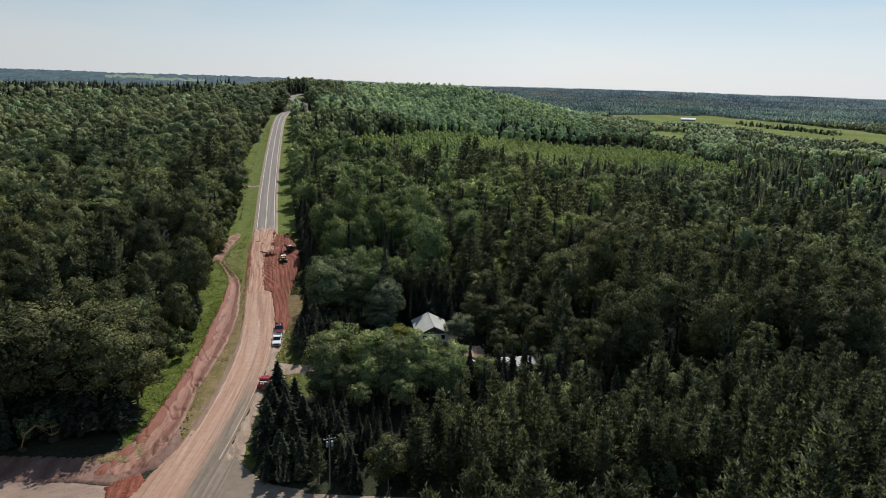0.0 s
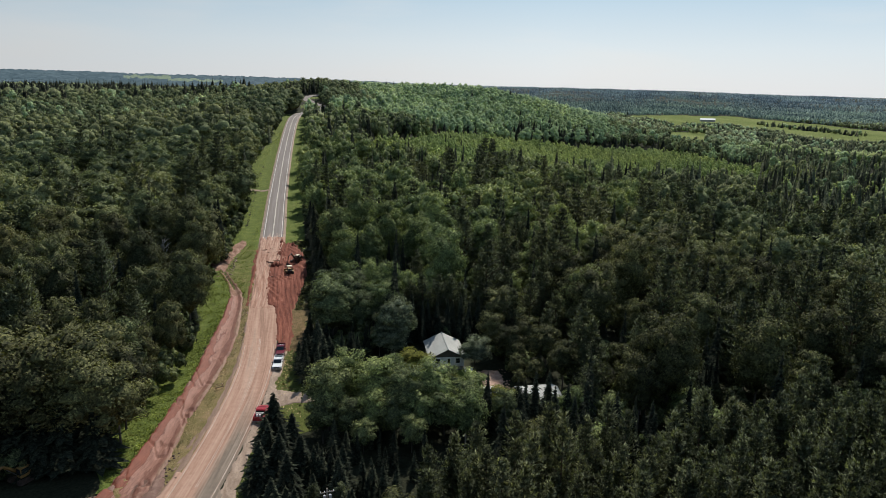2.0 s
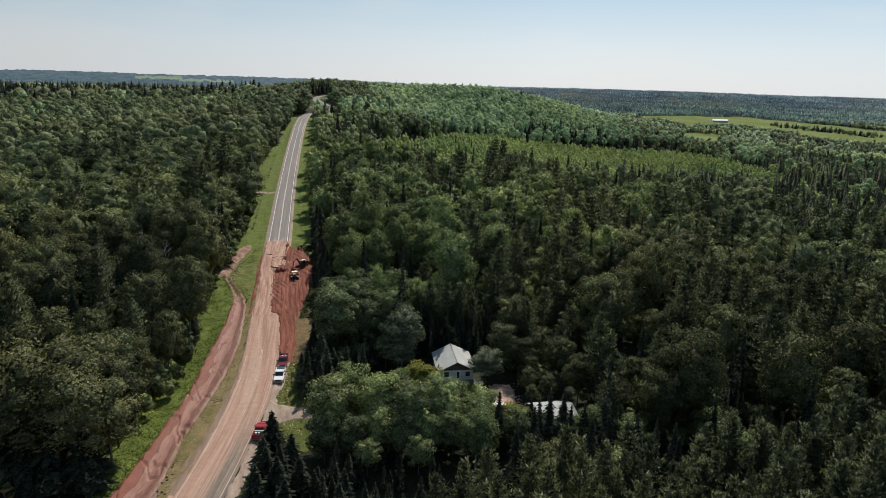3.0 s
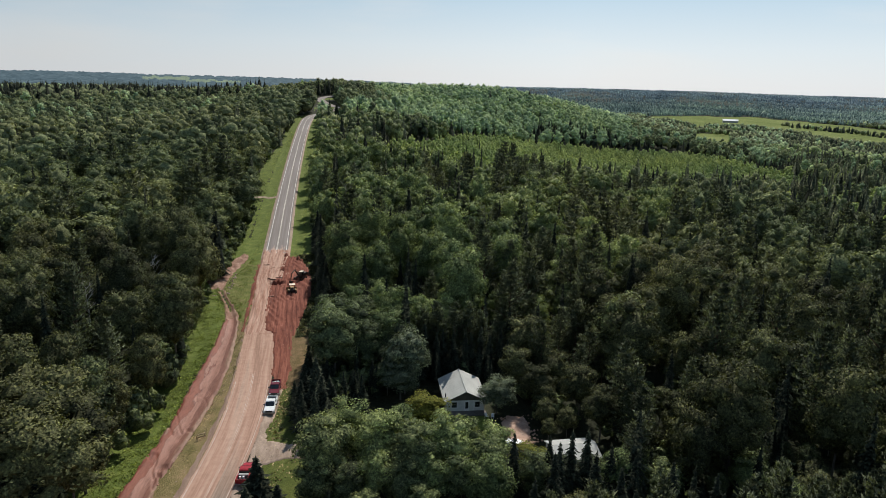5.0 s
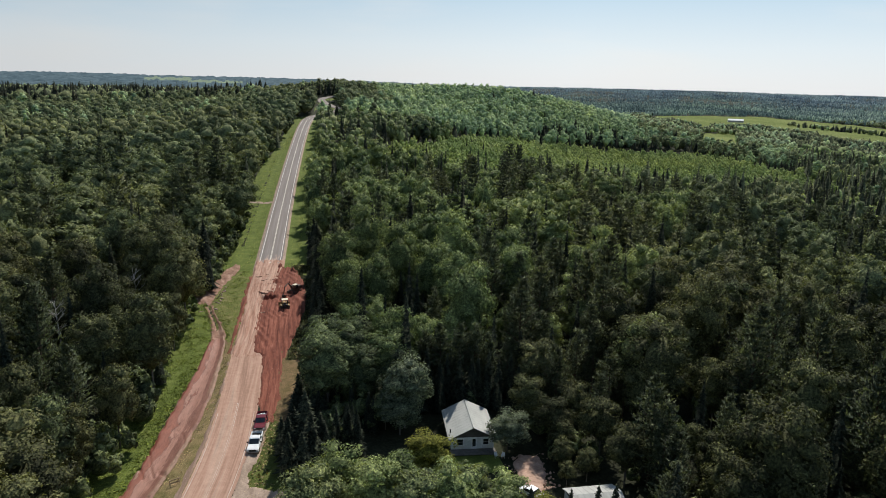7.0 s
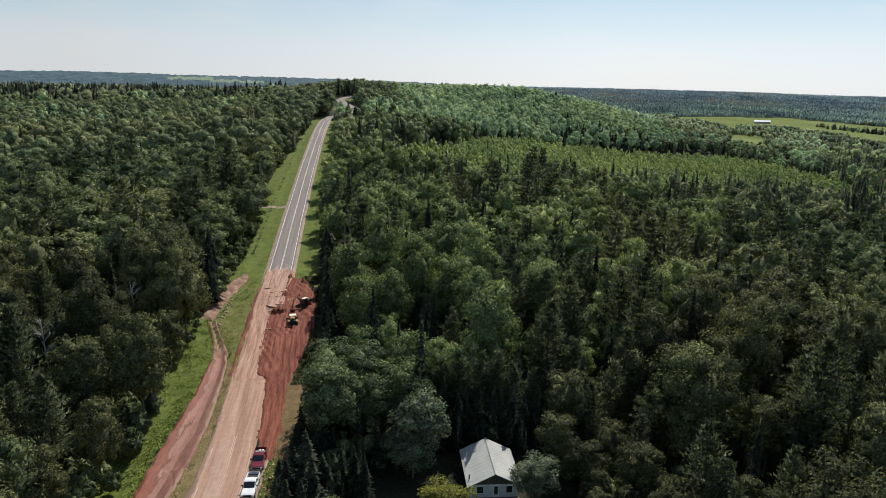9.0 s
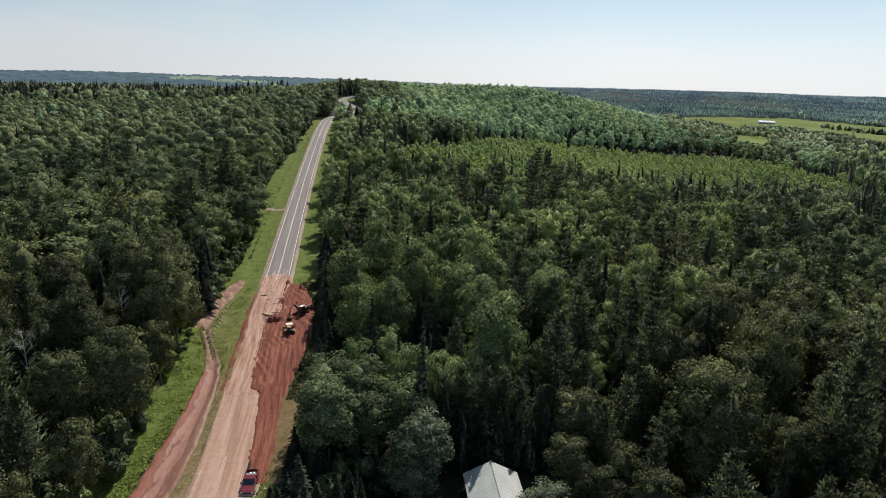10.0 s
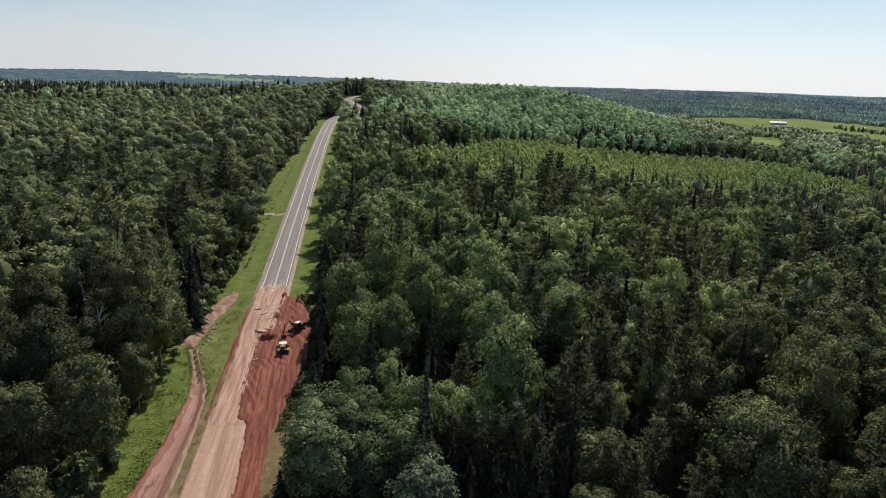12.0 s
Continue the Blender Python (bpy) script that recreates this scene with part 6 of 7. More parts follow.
def thicket():
    """Young growth that closes the wood behind the pine stand."""
    rng = np.random.default_rng(77)
    x, y = scatter(rng, 66, 126, 107, 133, 4.6)
    for n, (a, b) in enumerate(zip(x, y)):
        k = ("oak", "broad", "spruce", "oak", "bright")[int(rng.integers(5))]
        s = rng.uniform(4.2, 8.0) / KINDS[k].h
        KINDS[k].plant(n, Matrix.Translation((a, b, lz(a, b))) @ Matrix.Rotation(n * 2.1, 4, "Z") @ Matrix.Diagonal((s * 1.5, s * 1.5, s, 1)), "forest trees near the road")


plant_forest()
thicket()
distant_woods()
pine_stand()
plantation()
undergrowth()
weeds("tall_weeds", WEEDS, 22000, lambda y: ditch_x(y) - ditch_w(y) - 7.5 * smooth(112, 126, y), lambda y: ditch_x(y) - ditch_w(y) * 0.98, 116, 236, 0.19, 5, "tall bright green weeds on the ditch's far bank")
weeds("dry_weeds", DRYWEEDS, 7000, lambda y: ditch_x(y) + ditch_w(y) + 0.2, lambda y: road_x(y) + shoulder_l(y), 116, 232, 0.13, 6, "sparse dry weeds between ditch and road")
weeds("stream_weeds", DRYWEEDS, 1500, lambda y: ditch_x(y) - 1.6, lambda y: ditch_x(y) + 1.8, 203, 234, 0.14, 17, "dry stalks along the washed-out runnel")
weeds("verge_weeds", WEEDS, 7500, lambda y: ditch_x(y) + ditch_w(y) + 0.3, lambda y: road_x(y) - 5.6, 208, 264, 0.14, 16, "low weeds and grass below the washout")
weeds("verge_tufts", WEEDS, 11000, lambda y: road_x(y) - 15 + 6 * smooth(420, 520, y), lambda y: road_x(y) - RW - 1.2, 258, 560, 0.17, 7, "uneven grass tufts on the verge")
weeds("verge_tufts", WEEDS, 8000, lambda y: road_x(y) + RW + 1.2, lambda y: road_x(y) + 10, 262, 560, 0.16, 8, "uneven grass tufts on the verge")
weeds("verge_tufts", DRYWEEDS, 1500, lambda y: road_x(y) + RW + 1.2, lambda y: road_x(y) + 12 - 4 * smooth(143, 147, y), 106, 176, 0.25, 9, "uneven grass tufts at the wood's edge")
# brush added beside the clay as a dark strip for the forest's shadow
weeds("edge_brush", OAK, 9000, lambda y: road_x(y) + clay_r(y) + 0.7, lambda y: road_x(y) + clay_r(y) + 6.5, 194, 268, 0.5, 19, "dark brush standing in for shade at the wood's edge")


def build_meadow():
    az = np.arange(26.0, 56.1, 0.5)
    lo, hi = meadow_edges(az)
    t = np.linspace(0, 1, 24)
    r = lo[:, None] * (1 - t) + hi[:, None] * t
    a = np.radians(az)[:, None]
    x, y = 7 + r * np.sin(a), r * np.cos(a)
    v = np.stack([x, y, land(x, y) + 0.6], -1).reshape(-1, 3)
    n = len(t)
    i = np.arange((len(az) - 1) * n).reshape(len(az) - 1, n)[:, :-1].ravel()
    f = np.stack([i, i + 1, i + n + 1, i + n], 1)
    az = np.arange(29.6, 32.7, 0.25)
    gr = np.linspace(880, 1650, 12)
    ga, gr = np.meshgrid(np.radians(az), gr, indexing="ij")
    gx, gy = 7 + gr * np.sin(ga), gr * np.cos(ga)
    gv = np.stack([gx, gy, land(gx, gy) + 0.6], -1).reshape(-1, 3)
    gi = np.arange((len(az) - 1) * 12).reshape(len(az) - 1, 12)[:, :-1].ravel()
    tagged(new("meadow", mesh_from("glade", gv, np.stack([gi, gi + 1, gi + 13, gi + 12], 1), [MEADOW], True)), "small bright green glade among valley trees", "field", "", "structure")
    tagged(new("meadow", mesh_from("meadow", v, f, [MEADOW], True)), "pale green hay meadow in the valley", "field", "", "structure")


build_meadow()


# ---------------------------------------------------------------- paint and metal
def plain(name, a, b, rough=0.5, metal=0.0, scale=1.5, spec=0.4):
    m = Mat(name, rough, spec, metal)
    return m.color(m.ramp(m.noise(scale, 6, 0.6), [(0.35, a), (0.65, b)])).bump(m.noise(scale * 6, 4), 0.15, 0.01).m


def metal_roof():
    m = Mat("pale_metal_roof", 0.6, 0.3, 0.0)
    m.color(m.mix(1.0, m.ramp(m.noise(0.8, 6, 0.6, (1, 0.25, 1)), [(0.3, (0.33, 0.335, 0.315)), (0.7, (0.43, 0.435, 0.41))]), m.ramp(m.noise(6, 5), [(0.3, (0.9, 0.9, 0.9)), (0.7, (1.05, 1.05, 1.05))]), "MULTIPLY"))
    return m.m


ROOF = metal_roof()
CANGREY = plain("grey_can", (0.28, 0.29, 0.30), (0.38, 0.39, 0.40), 0.5)
SIDING = plain("white_siding", (0.55, 0.56, 0.56), (0.68, 0.69, 0.69), 0.6)
GABLE = plain("dark_gable_boards", (0.06, 0.055, 0.05), (0.10, 0.09, 0.08), 0.7)
FOUNDATION = plain("dark_foundation", (0.09, 0.085, 0.08), (0.15, 0.14, 0.13), 0.9)
GLASS = plain("window_glass", (0.015, 0.018, 0.02), (0.03, 0.035, 0.04), 0.08, 0.0, 1.0, 0.6)
WHITE = plain("white_paint", (0.66, 0.67, 0.68), (0.76, 0.77, 0.78), 0.3)
MAROON = plain("maroon_paint", (0.11, 0.012, 0.02), (0.15, 0.02, 0.03), 0.25)
RED = plain("red_paint", (0.28, 0.012, 0.020), (0.36, 0.020, 0.030), 0.3)
BLACK = plain("black_plastic", (0.012, 0.012, 0.013), (0.03, 0.03, 0.03), 0.6)
RUBBER = plain("tyre_rubber", (0.015, 0.014, 0.014), (0.05, 0.04, 0.035), 0.9)
STEEL = plain("dull_steel", (0.25, 0.25, 0.25), (0.4, 0.39, 0.38), 0.4, 0.8)
DARKSTEEL = plain("dirty_track_steel", (0.05, 0.035, 0.03), (0.12, 0.08, 0.06), 0.75, 0.3)
DARKPAINT = plain("dusty_dark_machine_paint", (0.045, 0.028, 0.022), (0.11, 0.068, 0.05), 0.6)
YELLOWMETAL = plain("machine_yellow", (0.20, 0.11, 0.035), (0.33, 0.20, 0.06), 0.6)
CREAM = plain("cream_roof", (0.62, 0.56, 0.42), (0.75, 0.70, 0.56), 0.5)
REDLAMP = plain("red_lamp_glass", (0.4, 0.01, 0.01), (0.5, 0.02, 0.02), 0.2)
LAMP = plain("clear_lamp_glass", (0.6, 0.6, 0.6), (0.75, 0.75, 0.75), 0.1)
POLEWOOD = bark_material("weathered_pole", (0.16, 0.13, 0.10), (0.30, 0.26, 0.22))
DEADWOOD = bark_material("bleached_deadwood", (0.32, 0.30, 0.27), (0.55, 0.52, 0.47))
CLAYCLOD = plain("clay_lumps", (0.2, 0.08, 0.055), (0.36, 0.16, 0.115), 0.95)
DARKSOIL = plain("dark_soil", (0.05, 0.032, 0.024), (0.12, 0.078, 0.058), 0.95)
SLAB = plain("broken_asphalt", (0.27, 0.19, 0.155), (0.40, 0.295, 0.24), 0.9)
LUMBER = plain("weathered_lumber", (0.35, 0.24, 0.14), (0.5, 0.36, 0.22), 0.8)


def shape(bm, profile, width, at=(0, 0, 0)):
    """A side profile (y, z) pushed out to a width along x."""
    lo = [bm.verts.new((at[0] - width / 2, at[1] + y, at[2] + z)) for y, z in profile]
    hi = [bm.verts.new((at[0] + width / 2, at[1] + y, at[2] + z)) for y, z in profile]
    bm.faces.new(lo[::-1])
    bm.faces.new(hi)
    n = len(lo)
    for k in range(n):
        bm.faces.new((lo[k], lo[(k + 1) % n], hi[(k + 1) % n], hi[k]))
    bmesh.ops.recalc_face_normals(bm, faces=bm.faces)
    return bm


def rounded(bm, offset):
    bmesh.ops.bevel(bm, geom=list(bm.edges), offset=offset, segments=2, affect="EDGES", clamp_overlap=True)
    return bm


def wheel(parent, x, y, r, w):
    hub = part("wheel", tube(bmesh.new(), (x - w / 2 * 0.9, y, r), (x + w / 2 * 0.9, y, r), r * 0.62, sides=14), BLACK, parent)
    part("tyre", rounded(tube(bmesh.new(), (x - w / 2, y, r), (x + w / 2, y, r), r, sides=18), 0.03), RUBBER, hub)
    part("rim", tube(bmesh.new(), (x - w / 2 - 0.015, y, r), (x + w / 2 + 0.015, y, r), r * 0.5, sides=12), STEEL, hub)


def pickup(m, paint, label, load=False):
    """A crew-cab pickup truck, front towards +y, standing on its wheels."""
    car = new("pickup_truck")
    car.matrix_basis = m
    part("body", rounded(shape(bmesh.new(), [(-2.85, 0.5), (-2.85, 0.95), (-1.0, 0.98), (0.9, 1.02), (2.5, 0.98), (2.85, 0.85), (2.85, 0.48)], 1.96), 0.05), paint, car)
    part("hood", rounded(shape(bmesh.new(), [(0.85, 1.0), (0.95, 1.16), (2.35, 1.08), (2.78, 0.98), (2.78, 0.9)], 1.80), 0.05), paint, car)
    cab = part("cab", rounded(shape(bmesh.new(), [(-1.05, 0.95), (-0.85, 1.72), (-0.6, 1.86), (0.35, 1.86), (0.55, 1.78), (1.15, 1.1), (1.15, 0.95)], 1.72), 0.07), paint, car)
    part("windscreen", shape(bmesh.new(), [(0.56, 1.79), (1.16, 1.12), (1.19, 1.13), (0.60, 1.80)], 1.55), GLASS, cab)
    part("rear_window", shape(bmesh.new(), [(-1.04, 1.12), (-0.9, 1.66), (-0.93, 1.67), (-1.07, 1.13)], 1.5), GLASS, cab)
    for x in (-0.862, 0.862):
        part("side_window", shape(bmesh.new(), [(-0.9, 1.2), (-0.72, 1.68), (0.42, 1.7), (0.85, 1.2)], 0.02, (x, 0, 0)), GLASS, cab)
    part("bed_floor", box(bmesh.new(), (1.6, 1.62, 0.06), (0, -1.95, 1.0)), BLACK, car, "black bed liner")
    for x in (-0.9, 0.9):
        part("bed_side", rounded(box(bmesh.new(), (0.14, 1.8, 0.5), (x, -1.95, 1.16)), 0.03), paint, car)
    gate = part("tailgate", rounded(box(bmesh.new(), (1.76, 0.1, 0.52), (0, -2.82, 1.15)), 0.03), paint, car)
    part("latch", box(bmesh.new(), (0.22, 0.04, 0.08), (0, -2.88, 1.25)), BLACK, gate)
    part("rear_bumper", rounded(box(bmesh.new(), (1.9, 0.2, 0.2), (0, -2.95, 0.6)), 0.04), STEEL, car, "chrome bumper")
    part("front_bumper", rounded(box(bmesh.new(), (1.94, 0.22, 0.26), (0, 2.88, 0.58)), 0.05), STEEL, car, "chrome bumper")
    part("grille", box(bmesh.new(), (1.2, 0.06, 0.3), (0, 2.85, 0.85)), BLACK, car)
    for x in (-0.86, 0.86):
        part("tail_light", box(bmesh.new(), (0.16, 0.06, 0.42), (x, -2.87, 1.1)), REDLAMP, car, "red tail light")
        part("headlight", rounded(box(bmesh.new(), (0.32, 0.08, 0.2), (x * 0.92, 2.83, 0.88)), 0.02), LAMP, car)
        arm = part("mirror", rounded(box(bmesh.new(), (0.26, 0.12, 0.24), (x * 1.32, 0.75, 1.28)), 0.03), BLACK, car)
        part("mirror_glass", box(bmesh.new(), (0.2, 0.01, 0.18), (x * 1.32, 0.685, 1.28)), STEEL, arm)
        for y in (-1.85, 1.85):
            wheel(car, x * 1.02, y, 0.40, 0.27)
    if load:
        part("tool_box", rounded(box(bmesh.new(), (1.55, 0.5, 0.38), (0, -1.35, 1.28)), 0.03), STEEL, car, "pale metal tool box across the bed")
        part("pail", tube(bmesh.new(), (-0.4, -1.95, 1.03), (-0.4, -1.95, 1.4), 0.16, 0.18, 10), WHITE, car, "white plastic pail")
        part("pail", tube(bmesh.new(), (0.1, -1.9, 1.03), (0.1, -1.9, 1.4), 0.16, 0.18, 10), WHITE, car, "white plastic pail")
    return tagged(car, label, "pickup truck", "parked trucks")


def stand(x, y, turn, lift=0.07):
    return pose(x, y, lz(x, y) + lift, 0, 0, turn)


pickup(stand(4.7, 157.3, 176), WHITE, "white crew-cab pickup truck parked on the shoulder")
pickup(stand(5.1, 164.9, 178), MAROON, "dark maroon pickup truck with a loaded bed by the clay cut", True)
pickup(stand(2.3, 134.0, -8), RED, "bright red pickup truck with a loaded bed", True)


def sedan(m):
    car = new("car")
    car.matrix_basis = m
    part("body", rounded(shape(bmesh.new(), [(-2.25, 0.35), (-2.3, 0.75), (-1.6, 0.92), (1.0, 0.95), (2.1, 0.78), (2.25, 0.4)], 1.75), 0.06), WHITE, car)
    cab = part("cabin", rounded(shape(bmesh.new(), [(-1.6, 0.9), (-1.0, 1.4), (0.3, 1.42), (1.05, 0.93)], 1.55), 0.06), GLASS, car, "dark glazed cabin")
    part("roof", rounded(box(bmesh.new(), (1.4, 1.35, 0.06), (0, -0.35, 1.42)), 0.02), WHITE, cab)
    for x in (-0.8, 0.8):
        part("headlight", box(bmesh.new(), (0.3, 0.06, 0.14), (x * 0.8, 2.2, 0.66)), LAMP, car)
        part("tail_light", box(bmesh.new(), (0.3, 0.06, 0.14), (x * 0.8, -2.28, 0.7)), REDLAMP, car)
        for y in (-1.35, 1.35):
            wheel(car, x, y, 0.32, 0.2)
    return tagged(car, "white car parked in the yard among bushes", "car")


sedan(stand(47.4, 136.6, 35))


# ---------------------------------------------------------------- digging machines
def track(parent, x, length, r, w):
    prof = [(c * (length / 2 - r) + r * math.cos(a), r + r * math.sin(a)) for c, span in ((1, (-90, 90)), (-1, (90, 270))) for a in [radians(v) for v in np.linspace(span[0], span[1], 7)]]
    t = part("track", shape(bmesh.new(), prof, w, (x, 0, 0)), DARKSTEEL, parent, "muddy steel crawler track")
    for k in range(10):
        y = -length / 2 + length * (k + 0.5) / 10
        part("track_shoe", box(bmesh.new(), (w + 0.04, 0.12, 0.05), (x, y, 2 * r + 0.01)), DARKSTEEL, t)


def beam(parent, name, a, b, wa, wb, mat, label=""):
    bm = bmesh.new()
    tube(bm, a, b, wa, wb, 4)
    return part(name, bm, mat, parent, label)


def excavator(m, paint, roof, label, reach=(0, 4.6)):
    ex = new("excavator")
    ex.matrix_basis = m
    for x in (-1.05, 1.05):
        track(ex, x, 3.6, 0.42, 0.55)
    part("undercarriage", box(bmesh.new(), (1.6, 1.6, 0.4), (0, 0, 0.7)), DARKSTEEL, ex)
    part("slew_ring", tube(bmesh.new(), (0, 0, 0.85), (0, 0, 1.05), 0.75, sides=20), DARKSTEEL, ex)
    part("engine_housing", rounded(box(bmesh.new(), (2.4, 2.0, 1.0), (0, -0.9, 1.6)), 0.12), paint, ex)
    part("counterweight", rounded(box(bmesh.new(), (2.4, 0.5, 0.9), (0, -2.0, 1.55)), 0.15), BLACK, ex)
    cab = part("cab", rounded(box(bmesh.new(), (0.95, 1.5, 1.55), (-0.7, 0.5, 1.9), taper=(0.92, 0.9)), 0.06), paint, ex)
    part("cab_roof", rounded(box(bmesh.new(), (1.05, 1.6, 0.1), (-0.7, 0.5, 2.72)), 0.03), roof, cab, "pale cab roof")
    part("window", box(bmesh.new(), (0.8, 0.03, 1.0), (-0.7, 1.255, 2.1)), GLASS, cab)
    part("window", box(bmesh.new(), (0.03, 1.2, 0.9), (-1.185, 0.5, 2.1)), GLASS, cab)
    bx, by = reach
    beam(ex, "boom", (0.25, 0.6, 1.7), (0.25 + bx * 0.45, 0.6 + by * 0.45, 3.6), 0.26, 0.22, paint)
    beam(ex, "boom", (0.25 + bx * 0.45, 0.6 + by * 0.45, 3.6), (0.25 + bx * 0.85, 0.6 + by * 0.85, 2.9), 0.22, 0.18, paint)
    beam(ex, "stick", (0.25 + bx * 0.82, 0.6 + by * 0.82, 3.1), (0.25 + bx, 0.6 + by, 0.9), 0.17, 0.12, paint)
    beam(ex, "ram", (0.25, 0.9, 1.2), (0.25 + bx * 0.35, 0.6 + by * 0.35, 2.9), 0.07, 0.07, STEEL)
    part("bucket", rounded(shape(bmesh.new(), [(-0.5, 0.0), (-0.55, 0.55), (0.1, 0.75), (0.35, 0.3), (0.1, -0.05)], 1.0, (0.25 + bx, 0.6 + by, 0.15)), 0.04), DARKSTEEL, ex)
    part("exhaust_pipe", tube(bmesh.new(), (0.8, -1.2, 2.1), (0.8, -1.2, 2.6), 0.06), BLACK, ex)
    return tagged(ex, label, "excavator")


def bulldozer(m):
    bd = new("bulldozer")
    bd.matrix_basis = m
    for x in (-0.95, 0.95):
        track(bd, x, 3.0, 0.42, 0.5)
        part("fender", rounded(box(bmesh.new(), (0.5, 1.5, 0.12), (x, -0.5, 1.08)), 0.03), YELLOWMETAL, bd)
    part("body", rounded(box(bmesh.new(), (1.3, 1.7, 0.9), (0, 0.75, 1.15), taper=(0.85, 0.95)), 0.08), YELLOWMETAL, bd)
    part("rear_body", rounded(box(bmesh.new(), (1.4, 1.1, 0.8), (0, -0.95, 0.95)), 0.08), BLACK, bd)
    part("seat", rounded(box(bmesh.new(), (0.55, 0.55, 0.6), (0, -0.45, 1.4)), 0.06), BLACK, bd)
    roof = part("canopy_roof", rounded(box(bmesh.new(), (1.7, 1.5, 0.12), (0, -0.45, 2.65)), 0.05), CREAM, bd, "pale cream canopy roof")
    for x in (-0.72, 0.72):
        for y in (-1.05, 0.15):
            part("post", tube(bmesh.new(), (x, y, 1.0), (x, y, 2.6), 0.05), BLACK, roof)
        beam(bd, "push_arm", (x * 1.85, -0.2, 0.5), (x * 1.85, 2.0, 0.45), 0.10, 0.10, YELLOWMETAL)
    part("blade", rounded(shape(bmesh.new(), [(0.0, 0.0), (0.18, 0.5), (0.05, 1.05), (-0.08, 1.02), (0.02, 0.5), (-0.12, 0.02)], 3.0, (0, 2.15, 0.08)), 0.02), YELLOWMETAL, bd, "worn steel dozer blade")
    part("exhaust_pipe", tube(bmesh.new(), (0.3, 0.7, 1.5), (0.3, 0.7, 2.3), 0.05), BLACK, bd)
    return tagged(bd, "small yellow bulldozer with a pale canopy on red clay", "bulldozer")


bulldozer(stand(6.5, 228.6, 8, 0.2))
excavator(stand(8.6, 241.2, 150, 0.2), DARKPAINT, CREAM, "muddy dark excavator with a pale cab roof on red clay")
excavator(stand(-32.6, 118.8, 146, 0.12), YELLOWMETAL, YELLOWMETAL, "yellow excavator working in the wood's shade", (0.3, 5.0))


# ---------------------------------------------------------------- the house and its shed
def gable_roof(parent, x0, x1, y0, y1, eave, ridge, thick, mat, name="roof"):
    """Two slopes with standing seams and a ridge cap."""
    xm = (x0 + x1) / 2
    for a, sgn in ((x0, -1), (x1, 1)):
        bm = bmesh.new()
        up = Vector((0, 0, thick))
        q = [Vector((a, y0, eave)), Vector((a, y1, eave)), Vector((xm, y1, ridge)), Vector((xm, y0, ridge))]
        lo, hi = [bm.verts.new(v) for v in q], [bm.verts.new(v + up) for v in q]
        bm.faces.new(lo), bm.faces.new(hi)
        for k in range(4):
            bm.faces.new((lo[k], lo[(k + 1) % 4], hi[(k + 1) % 4], hi[k]))
        bmesh.ops.recalc_face_normals(bm, faces=bm.faces)
        slope = part(name, bm, mat, parent, "pale grey ribbed metal roof")
        n = int((y1 - y0) / 0.9)
        for k in range(n + 1):
            y = y0 + 0.03 + (y1 - y0 - 0.06) * k / n
            bm = bmesh.new()
            tube(bm, (a, y, eave + thick), (xm, y, ridge + thick), 0.012, 0.012, 4)
            part("seam", bm, mat, slope)
    part("ridge_cap", tube(bmesh.new(), (xm, y0 - 0.02, ridge + thick), (xm, y1 + 0.02, ridge + thick), 0.12, 0.12, 6), mat, parent)


def prism(x0, x1, y, eave, ridge, depth):
    bm = bmesh.new()
    xm = (x0 + x1) / 2
    a = [bm.verts.new((x, y, z)) for x, z in ((x0, eave), (x1, eave), (xm, ridge))]
    b = [bm.verts.new((x, y + depth, z)) for x, z in ((x0, eave), (x1, eave), (xm, ridge))]
    bm.faces.new(a), bm.faces.new(b[::-1])
    for k in range(3):
        bm.faces.new((a[k], b[k], b[(k + 1) % 3], a[(k + 1) % 3]))
    bmesh.ops.recalc_face_normals(bm, faces=bm.faces)
    return bm


def window(parent, x, y, z, w, h):
    f = part("window", box(bmesh.new(), (w + 0.16, 0.08, h + 0.16), (x, y, z)), WHITE, parent, "white-framed window")
    part("pane", box(bmesh.new(), (w, 0.05, h / 2 - 0.03), (x, y - 0.035, z + h / 4)), GLASS, f)
    part("pane", box(bmesh.new(), (w, 0.05, h / 2 - 0.03), (x, y - 0.035, z - h / 4)), GLASS, f)
    part("sill", box(bmesh.new(), (w + 0.26, 0.14, 0.06), (x, y - 0.05, z - h / 2 - 0.1)), WHITE, f)


